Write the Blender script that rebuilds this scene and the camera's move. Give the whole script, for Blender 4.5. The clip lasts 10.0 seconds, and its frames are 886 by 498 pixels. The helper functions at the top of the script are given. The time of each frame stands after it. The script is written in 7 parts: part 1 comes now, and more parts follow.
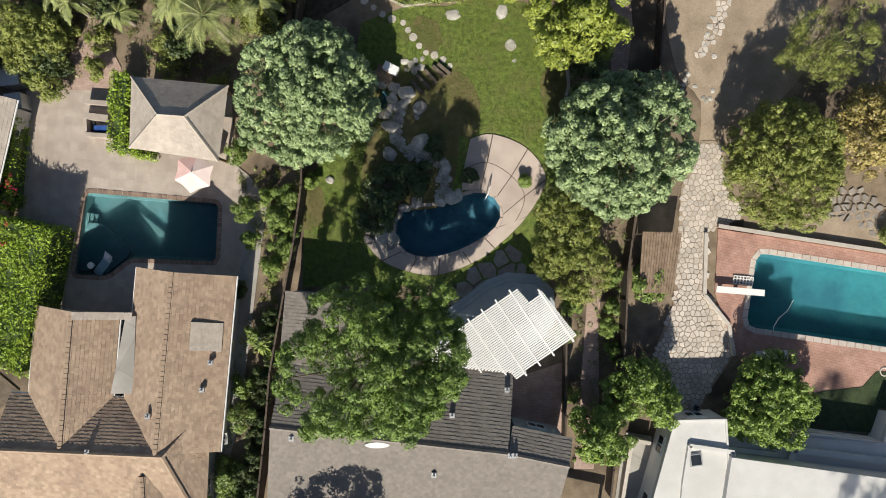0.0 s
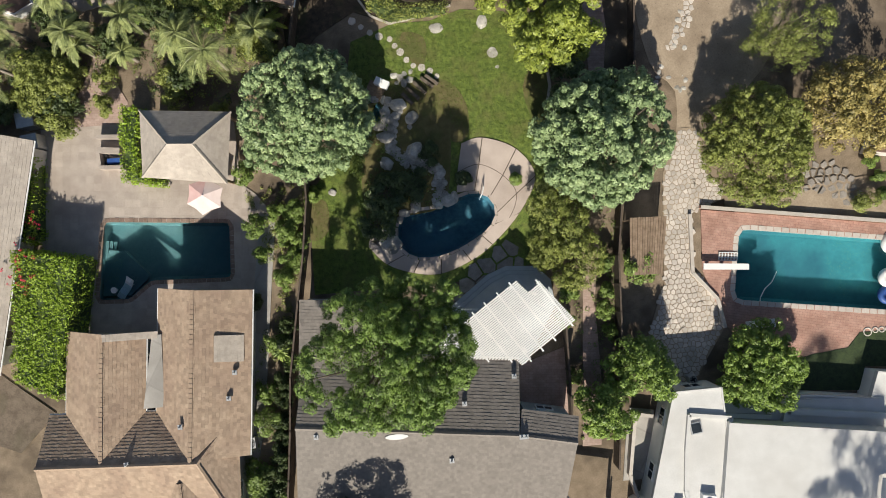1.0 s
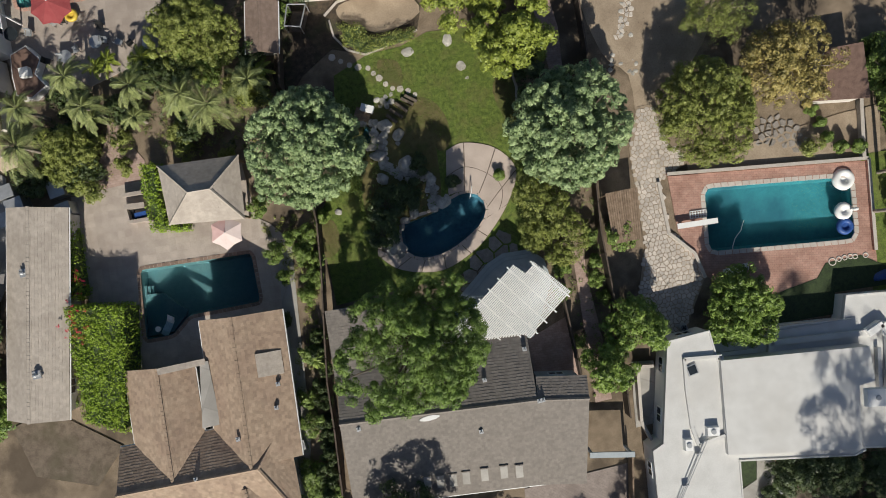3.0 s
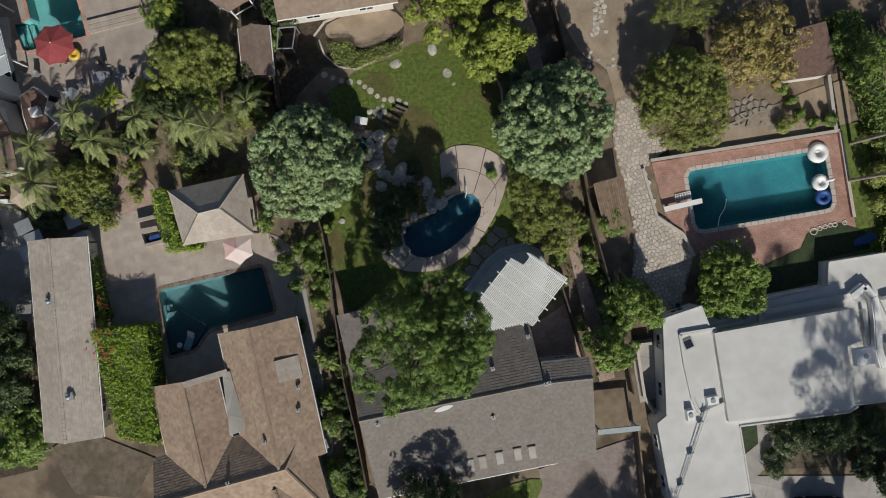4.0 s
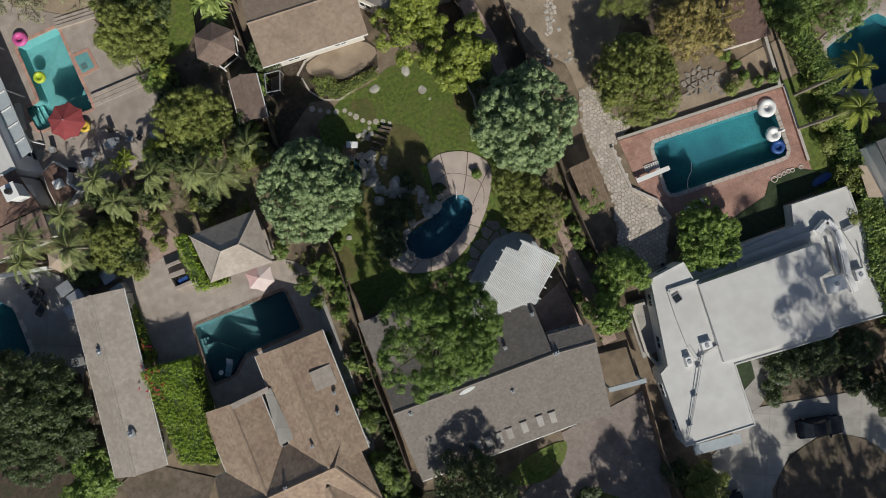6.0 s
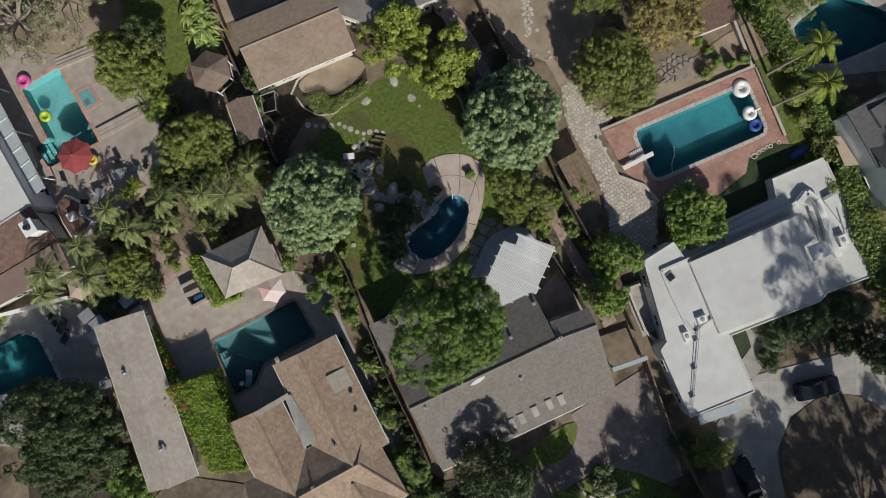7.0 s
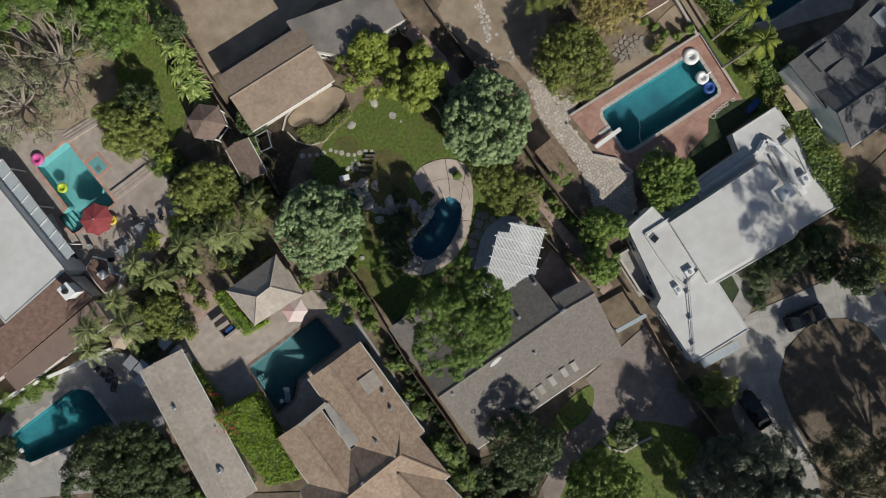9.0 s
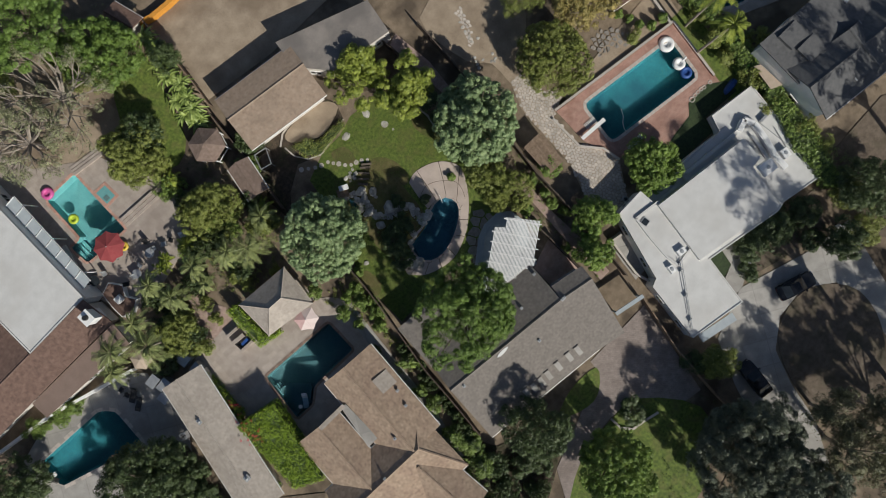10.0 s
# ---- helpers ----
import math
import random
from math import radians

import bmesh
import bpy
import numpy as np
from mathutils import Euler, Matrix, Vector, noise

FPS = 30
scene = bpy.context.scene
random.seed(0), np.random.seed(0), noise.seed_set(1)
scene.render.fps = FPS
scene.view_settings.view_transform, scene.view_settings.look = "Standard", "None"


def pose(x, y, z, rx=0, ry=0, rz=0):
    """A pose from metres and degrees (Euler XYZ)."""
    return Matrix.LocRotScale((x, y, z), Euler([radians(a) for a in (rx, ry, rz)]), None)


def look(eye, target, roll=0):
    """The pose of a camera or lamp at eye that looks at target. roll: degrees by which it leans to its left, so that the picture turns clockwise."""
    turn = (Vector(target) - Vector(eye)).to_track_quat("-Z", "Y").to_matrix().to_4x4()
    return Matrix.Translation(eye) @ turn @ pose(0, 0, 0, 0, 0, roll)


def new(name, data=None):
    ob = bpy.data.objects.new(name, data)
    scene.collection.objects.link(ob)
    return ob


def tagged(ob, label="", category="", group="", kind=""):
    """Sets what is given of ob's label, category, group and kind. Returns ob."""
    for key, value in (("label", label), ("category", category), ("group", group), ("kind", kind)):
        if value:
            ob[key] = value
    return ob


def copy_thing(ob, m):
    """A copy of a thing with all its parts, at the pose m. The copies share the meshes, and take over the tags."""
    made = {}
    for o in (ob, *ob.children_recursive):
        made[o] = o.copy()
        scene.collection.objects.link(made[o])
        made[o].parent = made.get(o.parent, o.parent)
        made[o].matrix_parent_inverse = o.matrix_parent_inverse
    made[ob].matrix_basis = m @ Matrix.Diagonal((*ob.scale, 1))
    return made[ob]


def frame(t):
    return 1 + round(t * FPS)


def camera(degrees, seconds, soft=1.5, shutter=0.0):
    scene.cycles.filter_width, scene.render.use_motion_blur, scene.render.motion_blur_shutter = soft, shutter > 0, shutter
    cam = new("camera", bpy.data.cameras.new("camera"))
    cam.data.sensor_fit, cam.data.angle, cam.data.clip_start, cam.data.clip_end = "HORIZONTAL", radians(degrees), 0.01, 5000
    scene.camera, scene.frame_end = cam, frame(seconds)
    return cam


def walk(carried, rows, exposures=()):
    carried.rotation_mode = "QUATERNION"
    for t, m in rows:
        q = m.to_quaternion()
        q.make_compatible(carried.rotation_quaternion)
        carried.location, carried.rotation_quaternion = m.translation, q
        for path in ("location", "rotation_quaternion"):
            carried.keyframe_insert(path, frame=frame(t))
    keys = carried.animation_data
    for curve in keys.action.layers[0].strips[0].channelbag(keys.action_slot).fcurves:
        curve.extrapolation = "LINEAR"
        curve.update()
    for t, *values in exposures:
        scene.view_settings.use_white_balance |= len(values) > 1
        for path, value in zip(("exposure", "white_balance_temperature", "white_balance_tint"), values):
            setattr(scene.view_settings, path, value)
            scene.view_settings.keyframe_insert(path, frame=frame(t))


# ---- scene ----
cam = camera(70, 10.0, soft=0.95)
PATH = [
    (0.0, pose(0.00, -0.00, 46.00, 0, 0, 0.00)),
    (0.5, pose(-0.04, -0.01, 47.38, 0, 0, -2.26)),
    (1.0, pose(-0.06, 0.00, 48.80, 0, 0, -4.49)),
    (1.5, pose(-0.10, -0.04, 50.16, 0, 0, -6.72)),
    (2.0, pose(-0.12, -0.10, 51.53, 0, 0, -8.94)),
    (2.5, pose(-0.16, -0.12, 52.94, 0, 0, -11.15)),
    (4.0, pose(-0.30, -0.20, 57.16, 0, 0, -17.80)),
    (4.5, pose(-0.33, -0.21, 58.59, 0, 0, -20.08)),
    (5.0, pose(-0.35, -0.22, 59.96, 0, 0, -22.31)),
    (5.5, pose(-0.37, -0.21, 61.38, 0, 0, -24.60)),
    (7.0, pose(-0.50, -0.23, 65.64, 0, 0, -31.58)),
    (7.5, pose(-0.55, -0.22, 67.03, 0, 0, -33.98)),
    (8.0, pose(-0.59, -0.22, 68.41, 0, 0, -36.34)),
    (8.5, pose(-0.62, -0.24, 69.83, 0, 0, -38.75)),
    (9.0, pose(-0.68, -0.24, 71.20, 0, 0, -41.10)),
    (9.5, pose(-0.75, -0.24, 72.55, 0, 0, -43.46)),
    (10.0, pose(-0.78, -0.26, 73.95, 0, 0, -45.73)),
]
EXPOSURES = [(0.0, 0.34, 6500, 10), (1.5, 0.31, 6500, 10), (2.5, 0.18, 6450, 10), (4.0, -0.42, 6200, 10), (10.0, -0.36, 6150, 10)]
walk(cam, PATH, EXPOSURES)

# ---- light ----
SUN_FROM = Vector((-0.22, -1.40, 1.0)).normalized()
world = bpy.data.worlds.new("sky")
scene.world = world
world.use_nodes = True
wn = world.node_tree.nodes
sky = wn.new("ShaderNodeTexSky")
sky.sky_type = "NISHITA"
sky.sun_disc = False
sky.sun_elevation = math.asin(SUN_FROM.z)
sky.sun_rotation = math.atan2(SUN_FROM.x, SUN_FROM.y)
wn["Background"].inputs["Strength"].default_value = 0.06
world.node_tree.links.new(sky.outputs["Color"], wn["Background"].inputs["Color"])
sun = new("sun", bpy.data.lights.new("sun", "SUN"))
sun.data.energy, sun.data.angle, sun.data.color = 5.0, radians(0.53), (1.0, 0.94, 0.81)
sun.matrix_world = look(SUN_FROM * 100, (0, 0, 0))


# ---- materials ----
def material(name, c1, c2, size=0.5, rough=0.8, bump=0.3, fine=0.06, stain=None, amount=0.5, island=0.0, per_object=0.0, metal=0.0):
    """Two colours mixed by a coarse and a fine noise at real size (metres), with relief and an optional stain."""
    m = bpy.data.materials.new(name)
    m.use_nodes = True
    n, l = m.node_tree.nodes, m.node_tree.links
    b = n["Principled BSDF"]
    b.inputs["Roughness"].default_value, b.inputs["Metallic"].default_value = rough, metal
    pos = n.new("ShaderNodeNewGeometry")
    coarse, grain = n.new("ShaderNodeTexNoise"), n.new("ShaderNodeTexNoise")
    coarse.inputs["Scale"].default_value, coarse.inputs["Detail"].default_value = 1.0 / size, 6
    grain.inputs["Scale"].default_value, grain.inputs["Detail"].default_value = 1.0 / fine, 3
    for t in (coarse, grain):
        l.new(pos.outputs["Position"], t.inputs["Vector"])
    mix = n.new("ShaderNodeMath")
    mix.operation = "MULTIPLY_ADD"
    mix.inputs[1].default_value = 0.45
    l.new(grain.outputs["Fac"], mix.inputs[0])
    sc = n.new("ShaderNodeMath")
    sc.operation = "MULTIPLY"
    sc.inputs[1].default_value = 0.55
    l.new(coarse.outputs["Fac"], sc.inputs[0])
    l.new(sc.outputs[0], mix.inputs[2])
    ramp = n.new("ShaderNodeValToRGB")
    ramp.color_ramp.elements[0].position, ramp.color_ramp.elements[1].position = 0.36, 0.64
    ramp.color_ramp.elements[0].color, ramp.color_ramp.elements[1].color = (*c1, 1), (*c2, 1)
    l.new(mix.outputs[0], ramp.inputs["Fac"])
    out = ramp.outputs["Color"]
    if stain:
        big = n.new("ShaderNodeTexNoise")
        big.inputs["Scale"].default_value, big.inputs["Detail"].default_value = 0.22 / size, 5
        l.new(pos.outputs["Position"], big.inputs["Vector"])
        edge = n.new("ShaderNodeMapRange")
        edge.inputs["From Min"].default_value, edge.inputs["From Max"].default_value = 0.48, 0.62
        edge.inputs["To Max"].default_value = amount
        l.new(big.outputs["Fac"], edge.inputs["Value"])
        over = n.new("ShaderNodeMix")
        over.data_type = "RGBA"
        over.inputs["B"].default_value = (*stain, 1)
        l.new(edge.outputs["Result"], over.inputs["Factor"])
        l.new(out, over.inputs["A"])
        out = over.outputs["Result"]
    for value, node, socket in ((island, pos, "Random Per Island"), (per_object, None, "Random")):
        if not value:
            continue
        node = node or n.new("ShaderNodeObjectInfo")
        span = n.new("ShaderNodeMapRange")
        span.inputs["To Min"].default_value, span.inputs["To Max"].default_value = 1 - value, 1 + value
        l.new(node.outputs[socket], span.inputs["Value"])
        tone = n.new("ShaderNodeHueSaturation")
        l.new(span.outputs["Result"], tone.inputs["Value"])
        l.new(out, tone.inputs["Color"])
        out = tone.outputs["Color"]
    l.new(out, b.inputs["Base Color"])
    if bump:
        relief = n.new("ShaderNodeBump")
        relief.inputs["Strength"].default_value, relief.inputs["Distance"].default_value = bump, 0.03
        l.new(mix.outputs[0], relief.inputs["Height"])
        l.new(relief.outputs["Normal"], b.inputs["Normal"])
    return m


def leafy(name, dark, light, shine=0.5, through_light=0.1):
    """Leaves: every leaf its own tone, a little light passing through."""
    m = bpy.data.materials.new(name)
    m.use_nodes = True
    n, l = m.node_tree.nodes, m.node_tree.links
    b = n["Principled BSDF"]
    b.inputs["Roughness"].default_value = shine
    geo = n.new("ShaderNodeNewGeometry")
    wide = n.new("ShaderNodeTexNoise")
    wide.inputs["Scale"].default_value = 1.5
    l.new(geo.outputs["Position"], wide.inputs["Vector"])
    add = n.new("ShaderNodeMath")
    add.operation = "MULTIPLY_ADD"
    add.inputs[1].default_value = 0.34
    l.new(geo.outputs["Random Per Island"], add.inputs[0])
    less = n.new("ShaderNodeMath")
    less.operation = "MULTIPLY_ADD"
    less.inputs[1].default_value, less.inputs[2].default_value = 1.5, -0.42
    l.new(wide.outputs["Fac"], less.inputs[0])
    l.new(less.outputs[0], add.inputs[2])
    ramp = n.new("ShaderNodeValToRGB")
    ramp.color_ramp.elements[0].color, ramp.color_ramp.elements[1].color = (*dark, 1), (*light, 1)
    ramp.color_ramp.elements[0].position, ramp.color_ramp.elements[1].position = 0.1, 0.9
    l.new(add.outputs[0], ramp.inputs["Fac"])
    l.new(ramp.outputs["Color"], b.inputs["Base Color"])
    leaf = n.new("ShaderNodeBsdfTranslucent")
    l.new(ramp.outputs["Color"], leaf.inputs["Color"])
    both = n.new("ShaderNodeMixShader")
    both.inputs["Fac"].default_value = through_light
    l.new(b.outputs["BSDF"], both.inputs[1])
    l.new(leaf.outputs["BSDF"], both.inputs[2])
    l.new(both.outputs["Shader"], n["Material Output"].inputs["Surface"])
    return m


def water_surface(name, tint):
    m = bpy.data.materials.new(name)
    m.use_nodes = True
    n, l = m.node_tree.nodes, m.node_tree.links
    b = n["Principled BSDF"]
    b.inputs["Base Color"].default_value = (*tint, 1)
    b.inputs["Roughness"].default_value, b.inputs["IOR"].default_value = 0.03, 1.33
    b.inputs["Transmission Weight"].default_value = 1.0
    wave, relief = n.new("ShaderNodeTexNoise"), n.new("ShaderNodeBump")
    wave.inputs["Scale"].default_value, wave.inputs["Detail"].default_value = 3.0, 2
    relief.inputs["Strength"].default_value, relief.inputs["Distance"].default_value = 0.15, 0.02
    pos = n.new("ShaderNodeNewGeometry")
    l.new(pos.outputs["Position"], wave.inputs["Vector"])
    l.new(wave.outputs["Fac"], relief.inputs["Height"])
    l.new(relief.outputs["Normal"], b.inputs["Normal"])
    return m


def jointed(m, w, h, turn=0.0, dark=0.8, offset=0.5):
    """Lays joints of w by h metres over a material, for pavers too small to be built one by one."""
    n, l = m.node_tree.nodes, m.node_tree.links
    b = n["Principled BSDF"]
    pos, spin, brick, mult = n.new("ShaderNodeNewGeometry"), n.new("ShaderNodeVectorRotate"), n.new("ShaderNodeTexBrick"), n.new("ShaderNodeMix")
    spin.rotation_type = "Z_AXIS"
    spin.inputs["Angle"].default_value = radians(turn)
    l.new(pos.outputs["Position"], spin.inputs["Vector"])
    l.new(spin.outputs["Vector"], brick.inputs["Vector"])
    brick.offset = offset
    brick.inputs["Scale"].default_value = 1.0
    brick.inputs["Brick Width"].default_value, brick.inputs["Row Height"].default_value = w, h
    brick.inputs["Mortar Size"].default_value = 0.02 * min(w, h) + 0.006
    brick.inputs["Color1"].default_value, brick.inputs["Color2"].default_value = (1, 1, 1, 1), (0.86, 0.86, 0.86, 1)
    brick.inputs["Mortar"].default_value = (dark, dark, dark, 1)
    mult.data_type, mult.blend_type = "RGBA", "MULTIPLY"
    mult.inputs["Factor"].default_value = 1.0
    l.new(b.inputs["Base Color"].links[0].from_socket, mult.inputs["A"])
    l.new(brick.outputs["Color"], mult.inputs["B"])
    l.new(mult.outputs["Result"], b.inputs["Base Color"])
    return m


SOIL = material("dry soil", (0.16, 0.12, 0.08), (0.29, 0.225, 0.16), 0.9, 0.95, 0.6, 0.09, (0.08, 0.06, 0.042), 0.8)
MULCH = material("dark mulch", (0.035, 0.028, 0.02), (0.11, 0.08, 0.055), 0.4, 0.95, 0.8, 0.07, (0.05, 0.055, 0.025), 0.6)
EARTH = material("brown leaf-strewn earth", (0.105, 0.08, 0.058), (0.20, 0.158, 0.12), 0.6, 0.95, 0.6, 0.08, (0.085, 0.075, 0.045), 0.6)
SAND = material("pale bare earth", (0.29, 0.225, 0.16), (0.42, 0.335, 0.245), 1.4, 0.95, 0.5, 0.12, (0.19, 0.14, 0.095), 0.7)
GRASS = material("lawn grass", (0.05, 0.08, 0.012), (0.18, 0.24, 0.042), 0.35, 0.85, 0.9, 0.07, (0.16, 0.145, 0.05), 0.45)
# dark green lawn with deep shade painted into its colour
DARKLAWN = material("dark lawn with painted shade", (0.015, 0.028, 0.01), (0.045, 0.07, 0.022), 0.3, 0.8, 0.9, 0.06)
DRYGRASS = material("worn grass", (0.10, 0.085, 0.03), (0.175, 0.15, 0.06), 0.5, 0.9, 0.8, 0.07, (0.09, 0.11, 0.025), 0.7)
DECK = material("pink-beige pool deck", (0.44, 0.36, 0.31), (0.56, 0.47, 0.41), 1.2, 0.8, 0.2, 0.05, (0.36, 0.29, 0.25), 0.4, per_object=0.06)
PATIO = material("beige patio concrete", (0.38, 0.32, 0.275), (0.50, 0.43, 0.375), 0.9, 0.8, 0.25, 0.06, (0.32, 0.26, 0.22), 0.45, per_object=0.07)
CONCRETE = material("grey concrete", (0.34, 0.32, 0.295), (0.47, 0.445, 0.415), 1.0, 0.85, 0.25, 0.05, (0.26, 0.245, 0.22), 0.5, per_object=0.06)
PINKPAVE = material("pink brick path", (0.40, 0.275, 0.23), (0.52, 0.39, 0.335), 0.3, 0.85, 0.4, 0.05, (0.25, 0.17, 0.13), 0.4)
DRIVE = material("taupe driveway pavers", (0.26, 0.212, 0.187), (0.36, 0.30, 0.27), 0.5, 0.85, 0.4, 0.08, (0.19, 0.15, 0.13), 0.5)
BRICK = material("red pool-deck brick", (0.49, 0.27, 0.21), (0.61, 0.385, 0.305), 0.4, 0.85, 0.4, 0.06, (0.33, 0.18, 0.135), 0.5, per_object=0.16)
COPING = material("pale coping stone", (0.46, 0.41, 0.36), (0.58, 0.53, 0.48), 0.4, 0.75, 0.2, 0.04, per_object=0.10)
BRICKCOPE = material("brown brick coping", (0.20, 0.135, 0.10), (0.30, 0.22, 0.175), 0.3, 0.85, 0.3, 0.04, per_object=0.18)
FLAG = material("cream flagstone", (0.47, 0.415, 0.36), (0.64, 0.58, 0.52), 0.3, 0.85, 0.4, 0.05, (0.40, 0.34, 0.28), 0.35, per_object=0.16)
DARKFLAG = material("grey flagstone", (0.22, 0.195, 0.17), (0.36, 0.325, 0.29), 0.4, 0.85, 0.35, 0.05, per_object=0.15)
ROCK = material("pale boulder", (0.34, 0.32, 0.285), (0.58, 0.55, 0.50), 0.35, 0.9, 0.8, 0.06, (0.17, 0.155, 0.125), 0.6, per_object=0.12)
TANROOF = material("tan shake roof", (0.325, 0.235, 0.168), (0.425, 0.32, 0.235), 0.5, 0.9, 0.5, 0.07, (0.27, 0.185, 0.14), 0.4, island=0.16)
GREYROOF = material("brown-grey shingle roof", (0.195, 0.172, 0.152), (0.252, 0.224, 0.20), 0.25, 0.9, 0.3, 0.05, (0.17, 0.15, 0.133), 0.3, island=0.1)
PALEROOF = material("pale beige-grey shingle roof", (0.38, 0.33, 0.285), (0.50, 0.44, 0.38), 0.5, 0.9, 0.4, 0.06, (0.32, 0.275, 0.235), 0.4, island=0.07)
BEIGEROOF = material("beige-brown shingle roof", (0.30, 0.22, 0.16), (0.38, 0.295, 0.225), 0.5, 0.9, 0.4, 0.06, (0.24, 0.185, 0.14), 0.4, island=0.09)
# roofing kept dark grey with darker patches to stand in for tree shade
LOWROOF = material("low-slope roofing with painted shade", (0.20, 0.18, 0.165), (0.30, 0.265, 0.235), 1.2, 0.9, 0.3, 0.08, (0.15, 0.135, 0.125), 0.7)
SLATE = material("slate-grey shingle roof", (0.10, 0.10, 0.103), (0.15, 0.148, 0.148), 0.4, 0.9, 0.4, 0.06, island=0.08)
BROWNSHINGLE = material("brown shingle roof", (0.19, 0.135, 0.105), (0.265, 0.195, 0.16), 0.4, 0.9, 0.4, 0.06, (0.16, 0.115, 0.09), 0.4, island=0.1)
BROWNROLL = material("brown roll roofing", (0.215, 0.15, 0.12), (0.275, 0.20, 0.165), 1.3, 0.9, 0.2, 0.08, (0.18, 0.125, 0.10), 0.5)
TILE = material("brown clay tile", (0.13, 0.08, 0.062), (0.22, 0.14, 0.11), 0.4, 0.85, 0.5, 0.07, island=0.12)
WHITEROOF = material("white roof membrane", (0.56, 0.55, 0.53), (0.67, 0.66, 0.64), 1.1, 0.7, 0.15, 0.08, (0.53, 0.51, 0.48), 0.5)
WHITE = material("white paint", (0.78, 0.775, 0.76), (0.85, 0.845, 0.83), 0.8, 0.6, 0.1, 0.04)
STUCCO = material("cream stucco", (0.55, 0.51, 0.46), (0.66, 0.62, 0.57), 0.6, 0.9, 0.3, 0.03)
BLUEGREY = material("grey-blue wall paint", (0.36, 0.40, 0.43), (0.44, 0.48, 0.50), 0.6, 0.8, 0.2, 0.03)
WOOD = material("weathered wood", (0.17, 0.115, 0.075), (0.30, 0.22, 0.155), 0.3, 0.85, 0.4, 0.04, island=0.12, per_object=0.1)
DARKWOOD = material("dark fence wood", (0.055, 0.042, 0.032), (0.12, 0.09, 0.07), 0.3, 0.9, 0.4, 0.04, per_object=0.12)
BARK = material("tree bark", (0.09, 0.07, 0.05), (0.19, 0.155, 0.12), 0.2, 0.95, 0.8, 0.04)
PALEBARK = material("pale bark", (0.24, 0.20, 0.16), (0.38, 0.33, 0.28), 0.2, 0.9, 0.5, 0.04)
METAL = material("grey galvanised metal", (0.42, 0.43, 0.44), (0.55, 0.56, 0.57), 0.3, 0.45, 0.05, 0.03, metal=0.6)
DARKMETAL = material("dark metal", (0.03, 0.03, 0.032), (0.06, 0.06, 0.062), 0.3, 0.5, 0.05, 0.03, metal=0.5)
RUBBER = material("black rubber", (0.012, 0.012, 0.012), (0.025, 0.025, 0.025), 0.1, 0.8, 0.1, 0.02)
CARPAINT = material("black car paint", (0.008, 0.009, 0.011), (0.014, 0.015, 0.018), 0.6, 0.12, 0.0, 0.05)
GLASSDARK = material("dark window glass", (0.02, 0.025, 0.03), (0.035, 0.042, 0.05), 0.6, 0.06, 0.0, 0.05)
PINKCLOTH = material("pink canvas", (0.70, 0.44, 0.41), (0.78, 0.54, 0.51), 0.5, 0.9, 0.2, 0.03)
PALECLOTH = material("pale blush canvas", (0.72, 0.58, 0.54), (0.80, 0.67, 0.63), 0.5, 0.9, 0.2, 0.03)
REDCLOTH = material("red canvas", (0.27, 0.045, 0.05), (0.34, 0.075, 0.075), 0.5, 0.9, 0.2, 0.03)
BEIGECLOTH = material("beige canvas", (0.42, 0.33, 0.25), (0.52, 0.42, 0.33), 0.5, 0.9, 0.2, 0.03)
MAGENTA = material("magenta plastic", (0.55, 0.06, 0.28), (0.72, 0.18, 0.42), 0.15, 0.4, 0.1, 0.03)
LIME = material("lime plastic", (0.42, 0.55, 0.03), (0.55, 0.66, 0.08), 0.2, 0.4, 0.1, 0.03)
YELLOW = material("yellow plastic", (0.65, 0.45, 0.05), (0.75, 0.55, 0.1), 0.2, 0.4, 0.1, 0.03)
BLUE = material("blue vinyl", (0.02, 0.06, 0.24), (0.04, 0.11, 0.34), 0.2, 0.5, 0.1, 0.03)
ORANGE = material("orange plastic sheet", (0.60, 0.25, 0.03), (0.72, 0.34, 0.06), 0.3, 0.6, 0.2, 0.04)
PLASTER_TEAL = material("teal pool plaster", (0.10, 0.18, 0.18), (0.14, 0.23, 0.225), 1.5, 0.8, 0.1, 0.3, (0.04, 0.16, 0.18), 0.5)
# the lighter patches are painted sun dapples on the pool floor
PLASTER_NAVY = material("navy pool plaster with painted sun dapples", (0.045, 0.14, 0.20), (0.10, 0.24, 0.30), 1.2, 0.8, 0.1, 0.3, (0.13, 0.29, 0.34), 0.5)
PLASTER_SEA = material("sea-blue pool plaster", (0.02, 0.15, 0.185), (0.035, 0.21, 0.24), 1.5, 0.8, 0.1, 0.3, (0.012, 0.09, 0.13), 0.7)
PLASTER_AQUA = material("aqua pool plaster", (0.125, 0.33, 0.335), (0.17, 0.39, 0.39), 1.5, 0.8, 0.1, 0.3, (0.11, 0.33, 0.34), 0.4)
WATER = water_surface("pool water", (0.62, 0.86, 0.90))
DEEPWATER = water_surface("dark pool water", (0.40, 0.66, 0.78))
LEAF_BLUE = leafy("blue-green leaves", (0.088, 0.155, 0.058), (0.44, 0.55, 0.265))
BLADE = leafy("grass blades", (0.08, 0.112, 0.016), (0.195, 0.25, 0.042), 0.7)
LEAF_ELM = leafy("deep green leaves", (0.05, 0.10, 0.015), (0.25, 0.37, 0.075))
LEAF_GREEN = leafy("mid-green leaves", (0.07, 0.12, 0.02), (0.28, 0.38, 0.085))
